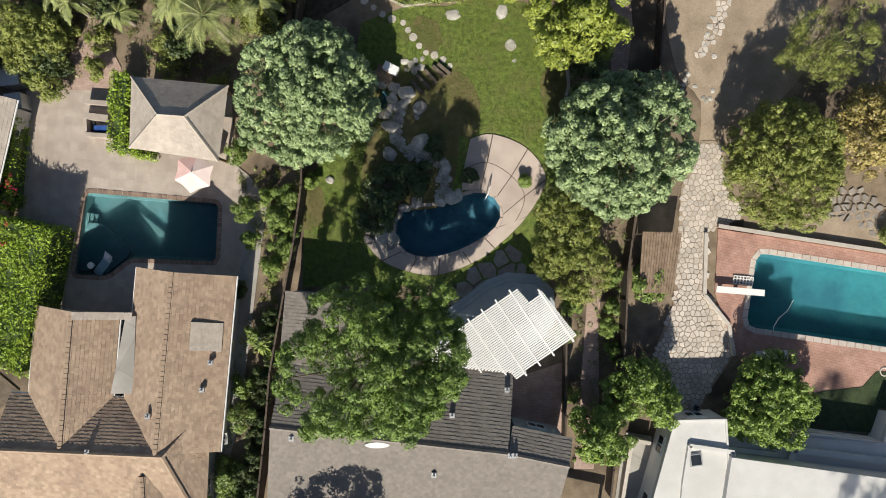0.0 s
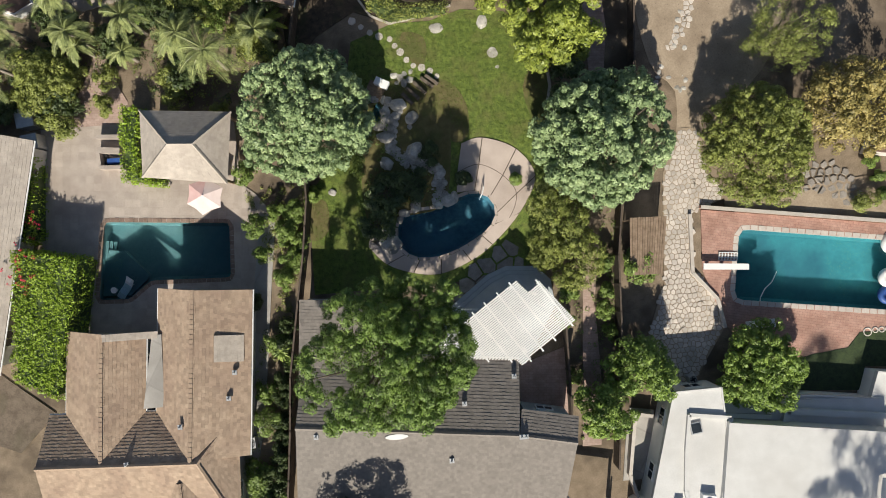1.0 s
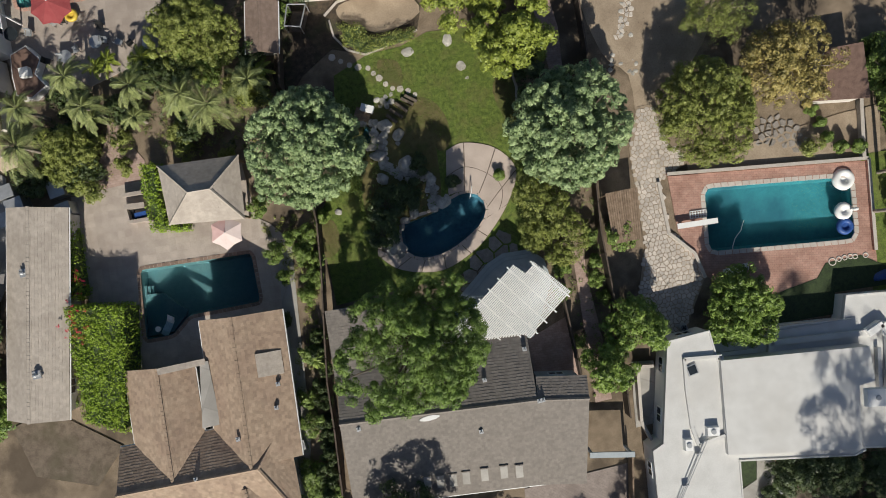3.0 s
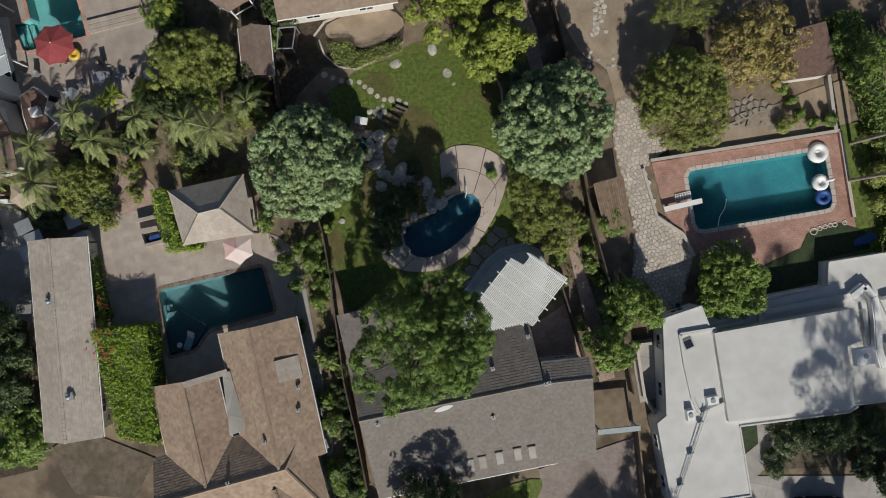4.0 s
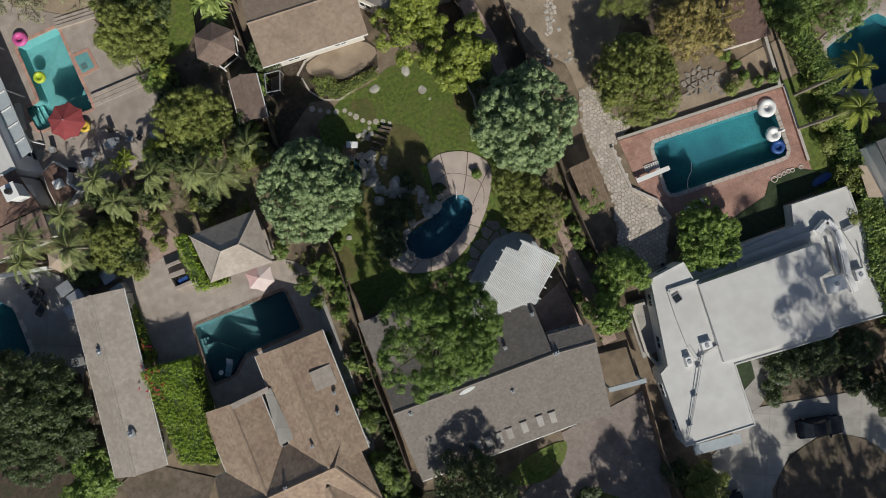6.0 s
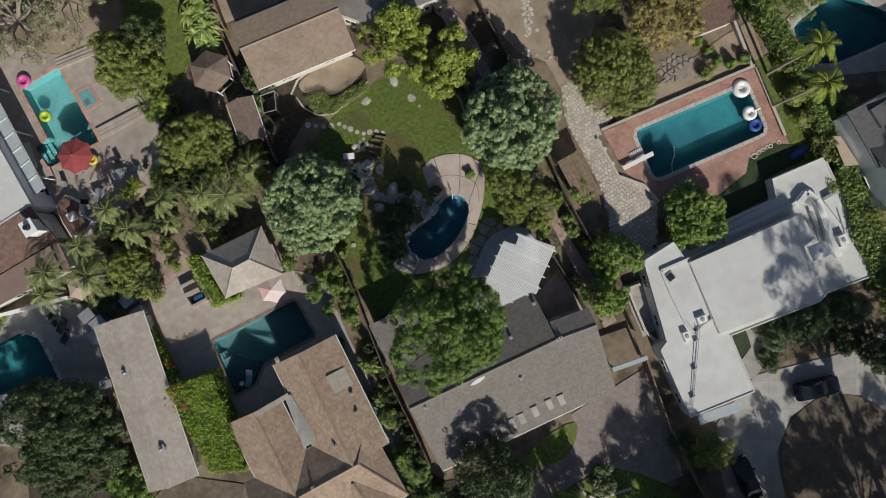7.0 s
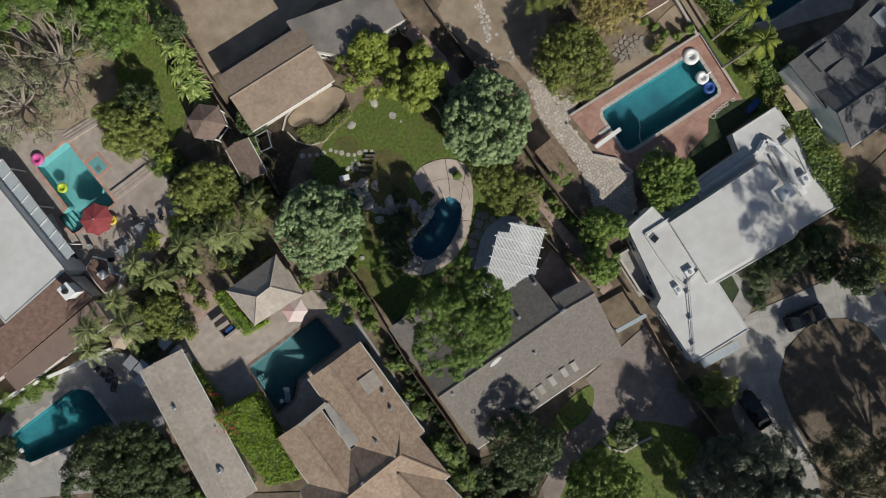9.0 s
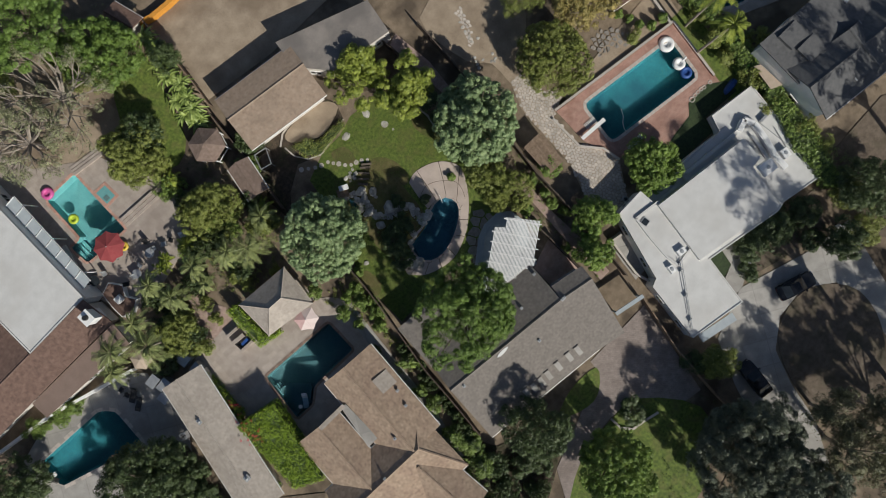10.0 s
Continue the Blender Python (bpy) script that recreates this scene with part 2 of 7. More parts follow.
LEAF_OLIVE = leafy("olive leaves", (0.10, 0.125, 0.02), (0.36, 0.40, 0.10))
LEAF_YELLOW = leafy("yellowing leaves", (0.144, 0.132, 0.036), (0.522, 0.420, 0.145))
LEAF_LIME = leafy("yellow-green leaves", (0.096, 0.138, 0.014), (0.435, 0.493, 0.087))
LEAF_BRIGHT = leafy("bright green leaves", (0.06, 0.115, 0.016), (0.31, 0.43, 0.085))
LEAF_IVY = leafy("vivid ivy leaves", (0.16, 0.255, 0.012), (0.34, 0.47, 0.045))
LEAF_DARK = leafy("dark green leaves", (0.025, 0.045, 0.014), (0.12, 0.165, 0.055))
LEAF_SAGE = leafy("sage grey leaves", (0.065, 0.08, 0.055), (0.27, 0.30, 0.21))
LEAF_DUSK = leafy("dusty olive leaves", (0.07, 0.075, 0.04), (0.28, 0.28, 0.15))
LEAF_PALM = leafy("palm fronds", (0.10, 0.13, 0.045), (0.40, 0.44, 0.17))
LEAF_BANANA = leafy("banana leaves", (0.11, 0.17, 0.03), (0.40, 0.48, 0.13))
LEAF_GREY = leafy("grey-olive leaves", (0.12, 0.13, 0.06), (0.42, 0.44, 0.24))
FLOWER = leafy("crimson flowers", (0.360, 0.012, 0.036), (0.797, 0.058, 0.116))

jointed(PATIO, 0.6, 0.6, 5, 0.9, 0.0)
jointed(BRICK, 0.4, 0.2, 12, 0.62)
jointed(PINKPAVE, 0.4, 0.2, 5, 0.7)
jointed(DRIVE, 0.45, 0.22, 40, 0.75)
jointed(CONCRETE, 3.0, 3.0, 30, 0.82, 0.0)


# ---- building helpers ----
def obj(name, verts, faces, mat, smooth=False):
    me = bpy.data.meshes.new(name)
    me.from_pydata([tuple(v) for v in verts], [], [tuple(f) for f in faces])
    me.materials.append(mat)
    if smooth:
        me.polygons.foreach_set("use_smooth", [True] * len(me.polygons))
    me.update()
    return new(name, me)


def thing(name, label, category, at=(0, 0, 0), group="", turn=0):
    e = new(name)
    e.empty_display_size = 0.3
    e.matrix_basis = pose(*at, 0, 0, turn)
    return tagged(e, label, category, group)


class Shape:
    """Collects simple solids into one mesh, in the thing's own metres."""

    def __init__(self):
        self.v, self.f = [], []

    def add(self, verts, faces):
        k = len(self.v)
        self.v += [tuple(v) for v in verts]
        self.f += [tuple(i + k for i in f) for f in faces]
        return self

    def box(self, x0, y0, z0, x1, y1, z1, m=None):
        vs = [Vector((x, y, z)) for z in (z0, z1) for x, y in ((x0, y0), (x1, y0), (x1, y1), (x0, y1))]
        if m:
            vs = [m @ v for v in vs]
        return self.add(vs, [(3, 2, 1, 0), (4, 5, 6, 7), (0, 1, 5, 4), (1, 2, 6, 5), (2, 3, 7, 6), (3, 0, 4, 7)])

    def prism(self, pts, z0, z1, inset=0.0):
        pts = ccw(pts)
        n = len(pts)
        top = shrink(pts, inset) if inset else pts
        self.add([(x, y, z0) for x, y in pts] + [(x, y, z1) for x, y in top],
                 [tuple(range(n))[::-1], tuple(range(n, 2 * n))] + [(i, (i + 1) % n, n + (i + 1) % n, n + i) for i in range(n)])
        return self

    def tube(self, a, b, r0, r1=None, n=8):
        a, b = Vector(a), Vector(b)
        r1 = r0 if r1 is None else r1
        q = (b - a).to_track_quat("Z", "Y")
        ring = [Vector((math.cos(2 * math.pi * i / n), math.sin(2 * math.pi * i / n), 0)) for i in range(n)]
        self.add([a + q @ (v * r0) for v in ring] + [b + q @ (v * r1) for v in ring],
                 [tuple(range(n))[::-1], tuple(range(n, 2 * n))] + [(i, (i + 1) % n, n + (i + 1) % n, n + i) for i in range(n)])
        return self

    def bar(self, a, b, w, z0, z1):
        """An upright board w wide from a to b in plan."""
        a, b = Vector((*a[:2], 0)), Vector((*b[:2], 0))
        d = (b - a).normalized()
        s = Vector((-d.y, d.x, 0)) * w / 2
        return self.prism([tuple((p)[:2]) for p in (a - s, b - s, b + s, a + s)], z0, z1)


def ccw(pts):
    pts = [tuple(p[:2]) for p in pts]
    area = sum(a[0] * b[1] - b[0] * a[1] for a, b in zip(pts, pts[1:] + pts[:1]))
    return pts if area > 0 else pts[::-1]


def shrink(pts, d):
    """The outline moved inwards by d (outwards if negative)."""
    pts = ccw(pts)
    out = []
    for a, b, c in zip(pts[-1:] + pts[:-1], pts, pts[1:] + pts[:1]):
        u, w = (Vector(b) - Vector(a)).normalized(), (Vector(c) - Vector(b)).normalized()
        nrm = Vector((-u.y - w.y, u.x + w.x))
        if nrm.length < 1e-6:
            nrm = Vector((-u.y, u.x))
        nrm.normalize()
        k = max(0.35, nrm.dot(Vector((-u.y, u.x))))
        out.append((b[0] + nrm.x * d / k, b[1] + nrm.y * d / k))
    return out


def rounded(pts, steps=5):
    """A closed smooth outline through the points."""
    out, n = [], len(pts)
    for i in range(n):
        p0, p1, p2, p3 = (Vector(pts[(i + k) % n][:2]) for k in (-1, 0, 1, 2))
        for s in range(steps):
            t = s / steps
            out.append(tuple(0.5 * (2 * p1 + (p2 - p0) * t + (2 * p0 - 5 * p1 + 4 * p2 - p3) * t * t + (3 * p1 - p0 - 3 * p2 + p3) * t ** 3)))
    return out


def clipped(pts, r, steps=3):
    """The outline with every corner rounded off by about r."""
    out, n = [], len(pts)
    for i in range(n):
        a, b, c = (Vector(pts[(i + k) % n][:2]) for k in (-1, 0, 1))
        ra = min(r, (a - b).length * 0.45)
        rc = min(r, (c - b).length * 0.45)
        p, q = b + (a - b).normalized() * ra, b + (c - b).normalized() * rc
        for s in range(steps + 1):
            t = s / steps
            out.append(tuple(p * (1 - t) ** 2 + 2 * b * t * (1 - t) + q * t * t))
    return out


def inside(x, y, pts):
    hit = False
    for (x0, y0), (x1, y1) in zip(pts, pts[1:] + pts[:1]):
        if (y0 > y) != (y1 > y) and x < (x1 - x0) * (y - y0) / (y1 - y0) + x0:
            hit = not hit
    return hit


def part(name, shape, mat, parent, label="", smooth=False):
    ob = obj(name, shape.v, shape.f, mat, smooth)
    ob.parent = parent
    return tagged(ob, label)


def sheet(name, outer, holes, z, mat, label, category, thick=0.0, parent=None, kind="structure"):
    """A flat piece of ground with openings; thick: the depth of its edges."""
    bm = bmesh.new()
    edges = []
    for loop in (outer, *holes):
        vs = [bm.verts.new((x, y, z)) for x, y in loop]
        edges += [bm.edges.new((a, b)) for a, b in zip(vs, vs[1:] + vs[:1])]
    bmesh.ops.triangle_fill(bm, use_beauty=True, use_dissolve=False, edges=edges, normal=(0, 0, 1))
    if thick:
        got = bmesh.ops.extrude_face_region(bm, geom=list(bm.faces))
        for v in got["geom"]:
            if isinstance(v, bmesh.types.BMVert):
                v.co.z -= thick
    bmesh.ops.recalc_face_normals(bm, faces=bm.faces)
    if not thick:
        for f in bm.faces:
            if f.normal.z < 0:
                f.normal_flip()
    me = bpy.data.meshes.new(name)
    bm.to_mesh(me)
    bm.free()
    me.materials.append(mat)
    ob = new(name, me)
    ob.parent = parent
    return tagged(ob, label, category, kind=kind)


# ---- the ground and its openings ----
POOL_WEST = clipped([(-25.92, 4.15), (-16.27, 3.33), (-16.47, -0.94), (-22.68, -0.70), (-24.40, -2.01), (-26.83, -1.89)], 0.35)
POOL_KIDNEY = rounded([(-3.45, 1.48), (-3.12, 2.67), (-1.81, 3.08), (-0.37, 3.20), (0.74, 3.57), (1.97, 4.07), (3.20, 4.07), (4.03, 3.41), (4.19, 2.30), (3.53, 1.27), (2.22, 0.41), (0.66, -0.29), (-0.99, -0.62), (-2.46, -0.37), (-3.33, 0.45)], 3)
POOL_EAST = clipped([(22.75, -0.21), (35.21, -2.14), (34.41, -7.48), (21.95, -5.67)], 0.7)
POOL_NORTHWEST = clipped([(-24.55, 36.75), (-24.75, 33.5), (-25.0, 27.9), (-27.2, 28.15), (-29.85, 28.19), (-30.9, 28.3), (-31.06, 30.93), (-29.4, 30.97), (-29.05, 36.9)], 0.22)
POOL_SOUTHWEST = clipped([(-51.53, 15.94), (-42.38, 15.36), (-41.00, 13.94), (-41.44, 8.90), (-43.31, 8.93), (-45.02, 10.02), (-51.77, 12.21)], 0.5)
POOL_NORTHEAST = clipped([(42.33, 0.42), (48.61, 1.38), (52.40, -4.78), (50.63, -6.12), (44.29, -5.24), (41.61, -3.65)], 0.6)
POND = rounded([(-5.30, 11.54), (-4.27, 11.63), (-3.94, 10.93), (-4.11, 10.23), (-4.89, 10.07), (-5.34, 10.72)], 3)
HOLES = [POOL_WEST, POOL_KIDNEY, POOL_EAST, POOL_NORTHWEST, POOL_SOUTHWEST, POOL_NORTHEAST, POND]
sheet("ground", [(-900, -900), (900, -900), (900, 900), (-900, 900)], HOLES, 0.0, SOIL, "dry brown garden soil with darker patches", "ground")


AREAS = []


def area(name, pts, z, mat, label, category, holes=(), thick=None, smooth=0):
    AREAS.append(name)
    z += 0.0021 * len(AREAS)
    pts = rounded(pts, smooth) if smooth else pts
    return sheet(name, ccw(pts), holes, z, mat, label, category, thick or z + 0.05)


area("lawn", [(-10.19, -2.75), (-10.02, 4.97), (-7.56, 7.85), (-5.92, 16.47), (-2.63, 17.62), (0.25, 17.62), (2.71, 18.32), (6.00, 17.91), (8.26, 15.24), (8.87, 12.37), (8.26, 8.26), (8.87, 2.51), (7.23, -1.60), (0.66, -2.63)], 0.03, GRASS, "mown green lawn round the kidney pool", "lawn", [shrink(POOL_KIDNEY, -0.02), shrink(POND, -0.05)])
area("planting_bed", [(-5.51, 8.26), (-3.86, 12.78), (-1.40, 13.19), (0.25, 12.16), (0.90, 10.52), (1.15, 8.46), (1.15, 7.64), (0.74, 4.56), (-0.16, 3.12), (-3.45, 2.71), (-5.51, 2.51), (-5.92, 4.97)], 0.04, DRYGRASS, "worn grass and bare earth beside the rock stream", "bed", [shrink(POND, -0.06)], smooth=4)
# thin brown grass; the darker patch also stands in for tree shade
area("worn_grass", [(-0.37, 12.98), (1.48, 12.78), (2.63, 10.93), (2.51, 8.59), (1.27, 8.26), (0.66, 10.72)], 0.034, DRYGRASS, "thin brownish grass with painted tree shade beside the log steps", "lawn", smooth=4)
area("worn_grass", [(-1.89, 16.88), (-0.37, 16.47), (-0.16, 15.04), (-0.78, 14.01), (-2.01, 15.65)], 0.034, DRYGRASS, "worn brown patch in the lawn", "lawn", smooth=4)
area("worn_grass", [(7.03, 11.95), (8.46, 14.01), (9.00, 12.37), (8.67, 9.28), (7.97, 8.46)], 0.034, DRYGRASS, "worn brown patch in the lawn", "lawn", smooth=4)
area("worn_grass", [(-10.02, 4.15), (-8.79, 4.35), (-8.71, 2.10), (-10.11, 1.48)], 0.034, DRYGRASS, "worn brown patch in the lawn", "lawn", smooth=4)
area("patio", [(-30.24, 11.54), (-24.20, 11.54), (-15.36, 11.34), (-15.16, 6.20), (-14.13, 5.38), (-12.90, 3.74), (-13.64, 0.86), (-14.13, -2.42), (-15.16, -4.89), (-29.74, -4.89), (-30.98, 0.86)], 0.06, PATIO, "beige concrete patio round the swimming pool", "patio", [shrink(POOL_WEST, -0.02)])
area("brick_path", [(-28.71, 11.24), (-23.84, 10.28), (-23.37, 13.18), (-24.07, 14.52), (-24.45, 16.52), (-25.58, 17.37), (-26.11, 15.89), (-27.04, 14.14)], 0.05, PINKPAVE, "pink brick garden path", "path")
area("flagstone_bed", [(18.73, 7.85), (20.29, 7.85), (20.58, 4.56), (22.10, 2.30), (19.14, 1.27), (19.14, -3.25), (20.79, -4.89), (21.20, -7.56), (19.14, -10.64), (18.53, -12.08), (16.27, -12.08), (15.04, -8.18), (16.68, -4.07), (17.30, 4.56)], 0.055, SAND, "sandy joints under the flagstone terrace", "ground")
area("bare_yard", [(16.68, 20.58), (26.13, 20.58), (26.95, 14.01), (22.02, 7.85), (22.02, 2.51), (18.73, 5.79), (18.73, 10.72), (16.88, 13.19)], 0.02, SAND, "pale bare earth yard with tyre marks", "ground", smooth=3)
area("bare_yard", [(-6.21, 42.78), (0.10, 43.40), (10.74, 35.33), (14.41, 29.68), (1.57, 30.07), (-9.39, 31.85), (-7.91, 37.43)], 0.02, SAND, "pale bare earth building plot", "ground")
area("bare_yard", [(-29.5, 47.5), (-27.4, 38.2), (-22.0, 37.2), (-16.5, 36.6), (-15.5, 41.5), (-12.5, 46.0), (-16.0, 54.0), (-24.0, 55.0)], 0.02, SAND, "pale bare earth under the half-bare tree", "ground", smooth=3)
area("garden_path", [(10.72, -0.37), (11.95, -0.58), (11.26, -4.89), (11.34, -10.64), (10.93, -15.98), (9.49, -15.98), (10.11, -8.18)], 0.05, PINKPAVE, "faded brick path between two fences", "path")
area("garden_path", [(13.37, 21.28), (13.77, 16.14), (13.25, 11.94), (12.22, 11.86), (12.13, 15.93), (11.96, 20.83)], 0.05, PINKPAVE, "faded brick path beside the yard", "path")
area("side_path", [(-13.93, 3.74), (-12.69, 3.74), (-13.52, -2.42), (-14.13, -7.35), (-14.95, -13.11), (-16.39, -18.86), (-17.42, -18.86), (-15.57, -8.18), (-14.75, -1.60)], 0.05, CONCRETE, "pale concrete side path along the house", "path")
area("brick_deck", [(19.96, 1.46), (37.11, -1.18), (35.89, -8.67), (35.67, -10.60), (31.49, -10.22), (30.39, -12.20), (23.54, -10.55), (21.09, -7.34), (19.73, -3.19)], 0.08, BRICK, "red brick deck round the rectangular pool", "deck", [shrink(POOL_EAST, -0.02)])
area("terrace", [(22.71, 2.24), (35.60, 3.32), (39.08, 3.34), (38.19, -0.93), (37.21, -1.22), (22.51, 0.76)], 0.04, SAND, "dry gravel terrace beside the pool", "terrace")
area("pool_patio", [(-30.66, 48.47), (-27.49, 40.49), (-21.01, 35.73), (-19.20, 31.04), (-17.38, 27.28), (-20.26, 21.71), (-26.35, 20.39), (-31.72, 20.22), (-33.29, 25.61), (-33.03, 46.16)], 0.05, PATIO, "pale concrete deck round the free-form pool", "patio", [shrink(POOL_NORTHWEST, -0.02)])
area("pool_patio", [(-54.41, 17.01), (-49.26, 18.34), (-42.26, 17.79), (-37.83, 17.03), (-35.30, 14.43), (-35.85, 7.43), (-38.23, 4.19), (-42.44, 3.78), (-48.03, 4.78), (-57.29, 11.44)], 0.05, CONCRETE, "grey concrete deck round the curved pool", "patio", [shrink(POOL_SOUTHWEST, -0.02)])
area("pool_patio", [(41.7, 1.2), (49.45, 3.70), (56.37, -7.46), (51.70, -10.09), (42.93, -5.98), (41.1, -3.72)], 0.05, PATIO, "pale deck round the neighbouring pool", "patio", [shrink(POOL_NORTHEAST, -0.02)])
area("driveway", [(-11.58, -30.71), (-9.91, -27.70), (1.59, -23.41), (1.84, -21.78), (10.95, -21.66), (8.47, -33.30), (5.21, -32.79), (2.23, -28.32), (-1.27, -28.04), (-6.42, -28.44), (-12.07, -32.11), (-19.10, -34.35), (-20.95, -32.46)], 0.03, DRIVE, "taupe paver driveway in front of the house", "driveway")
area("driveway", [(20.21, -28.31), (29.51, -31.24), (34.65, -31.77), (30.22, -48.99), (27.43, -48.02), (28.93, -40.10), (28.52, -35.89), (25.28, -33.52), (21.07, -33.93), (17.87, -36.32), (16.32, -40.41), (15.33, -45.07), (11.50, -52.49), (7.83, -46.84), (11.71, -35.68), (14.11, -30.57)], 0.03, CONCRETE, "pale concrete curving driveway", "driveway")
area("front_bed", [(-16.05, -14.78), (-12.86, -20.89), (-4.72, -24.03), (-9.91, -27.70), (-17.67, -32.04), (-25.51, -24.00)], 0.02, MULCH, "dark planted bed in front of the house", "bed")
area("front_lawn", [(-2.14, -22.43), (1.83, -22.71), (0.17, -24.79), (-2.17, -25.23), (-5.42, -23.78)], 0.03, GRASS, "small green front lawn strip", "lawn", smooth=3)
area("front_lawn", [(-1.51, -28.27), (2.69, -28.79), (7.05, -34.69), (4.19, -39.32), (-2.38, -42.04), (-10.75, -39.13), (-13.01, -33.03), (-6.89, -28.90)], 0.03, GRASS, "green front lawn in dappled shade", "lawn", smooth=3)
area("turning_circle_bed", [(20.03, -34.76), (24.11, -33.74), (27.46, -35.09), (29.66, -38.48), (28.43, -43.37), (23.70, -47.98), (17.17, -46.96), (16.30, -42.28), (17.52, -37.86)], 0.05, EARTH, "brown leaf-littered bed inside the driveway loop", "bed", smooth=3)
area("front_lawn", [(19.6, -22.9), (21.9, -23.3), (21.4, -25.6), (19.3, -26.2)], 0.03, DARKLAWN, "small dark green lawn in the corner of the white house", "lawn")
area("side_path", [(21.9, -23.3), (23.2, -23.5), (22.9, -26.0), (21.2, -28.0), (19.5, -28.4), (19.35, -26.4), (21.4, -25.6)], 0.05, CONCRETE, "curved pale path to the white house", "path", smooth=2)
area("planting_bed", [(23.4, -24.5), (34.3, -26.4), (32.0, -31.0), (29.0, -30.2), (21.8, -28.2), (23.1, -26.0)], 0.03, EARTH, "brown planted bed in front of the white house", "bed")
area("back_lawn", [(-13.47, 41.24), (-9.04, 40.95), (-10.27, 36.06), (-12.68, 30.02), (-16.43, 29.14), (-17.29, 34.75)], 0.03, GRASS, "green back lawn beside banana plants", "lawn", smooth=3)
area("side_lawn", [(36.44, -0.50), (39.48, -0.77), (38.16, -12.66), (34.89, -12.15), (35.90, -6.56)], 0.03, GRASS, "narrow green lawn strip beside the pool", "lawn")
# lawn beside the wall; the near-black green stands in for the house's shade
area("ivy_bed", [(24.5, -12.85), (25.0, -10.9), (27.6, -10.3), (30.4, -10.0), (31.4, -8.9), (34.5, -8.9), (36.4, -10.3), (36.4, -11.9), (31.6, -11.5), (31.0, -13.3)], 0.085, DARKLAWN, "lawn strip with painted shade between brick deck and white house", "bed")
area("side_path", [(13.31, -13.31), (15.12, -13.60), (15.04, -18.86), (12.37, -18.86), (12.78, -15.98)], 0.05, CONCRETE, "pale stone side path beside the white house", "path")
area("side_court", [(4.97, -9.41), (8.87, -8.18), (8.87, -13.52), (4.97, -13.52)], 0.03, PINKPAVE, "shaded red-brown brick side court", "court")
area("street_bed", [(-45.07, 10.67), (-38.01, 5.02), (-41.24, -7.97), (-54.28, -6.82)], 0.02, MULCH, "dark planted ground beside the long house", "bed")
# earth brown chosen dark, so the ground colour carries the shade here
area("carport_floor", [(-39.67, -6.61), (-36.38, -5.64), (-30.75, -10.26), (-33.66, -13.12), (-38.61, -11.09)], 0.03, EARTH, "brown side yard with shade painted into its ground", "court")


def pool(outline, depth, plaster, water, cope, label, cope_label, cope_width=0.3, cope_z=0.1, cope_len=0.45, rim=True):
    """A shell sunk into its opening, the water in it and single coping stones round the edge."""
    e = thing("swimming_pool", label, "pool", (0, 0, 0))
    n = len(outline)
    o = ccw(outline)
    s = Shape()
    s.add([(x, y, 0.09) for x, y in o] + [(x, y, -depth) for x, y in shrink(o, 0.25)],
          [(i, n + i, n + (i + 1) % n, (i + 1) % n) for i in range(n)] + [tuple(range(n, 2 * n))])
    part("shell", s, plaster, e)
    w = Shape().add([(x, y, -0.12) for x, y in shrink(o, 0.0)], [tuple(range(n))])
    surf = part("water", w, water, e, "still clear pool water")
    surf.visible_shadow = False
    if not rim:
        return e
    lengths = [(Vector(b) - Vector(a)).length for a, b in zip(o, o[1:] + o[:1])]
    total = sum(lengths)
    count = max(12, min(120, round(total / cope_len)))
    inner, outer = shrink(o, 0.05), shrink(o, -cope_width)

    def at(loop, d):
        k = 0
        while d > lengths[k] and k < n - 1:
            d -= lengths[k]
            k += 1
        t = d / lengths[k]
        a, b = Vector(loop[k]), Vector(loop[(k + 1) % n])
        return a + (b - a) * min(t, 1)

    for i in range(count):
        d0, d1 = total * (i + 0.03) / count, total * (i + 0.97) / count
        c = Shape().prism([tuple(at(inner, d0)), tuple(at(inner, d1)), tuple(at(outer, d1)), tuple(at(outer, d0))], 0.02, cope_z + 0.012 * ((i * 7) % 3 - 1), 0.012)
        part("coping_stone", c, cope, e, cope_label if i == 0 else "")
    return e


pool(POOL_WEST, 1.05, PLASTER_TEAL, DEEPWATER, BRICKCOPE, "L-shaped teal swimming pool with brown brick coping", "brown brick coping", 0.28, 0.11, 0.36)
pool(POOL_KIDNEY, 1.3, PLASTER_NAVY, DEEPWATER, DECK, "dark blue kidney-shaped swimming pool", "pale pink coping", 0.22, 0.085, 0.8)
pool(POOL_EAST, 1.35, PLASTER_SEA, WATER, COPING, "rectangular blue-green swimming pool with pale coping", "pale stone coping", 0.35, 0.13, 0.6)
pool(POOL_NORTHWEST, 1.3, PLASTER_AQUA, WATER, BRICK, "bright aqua free-form pool with red brick edge", "red brick edge", 0.3, 0.1, 0.5)
pool(POOL_SOUTHWEST, 1.4, PLASTER_SEA, WATER, COPING, "curved blue pool with pale coping", "pale coping", 0.4, 0.1, 0.7)
pool(POOL_NORTHEAST, 1.6, PLASTER_SEA, WATER, COPING, "neighbouring blue pool behind the palms", "pale coping", 0.3, 0.1, 0.7)
pool(POND, 0.6, PLASTER_NAVY, DEEPWATER, ROCK, "small dark pond above the rock stream", "", rim=False)


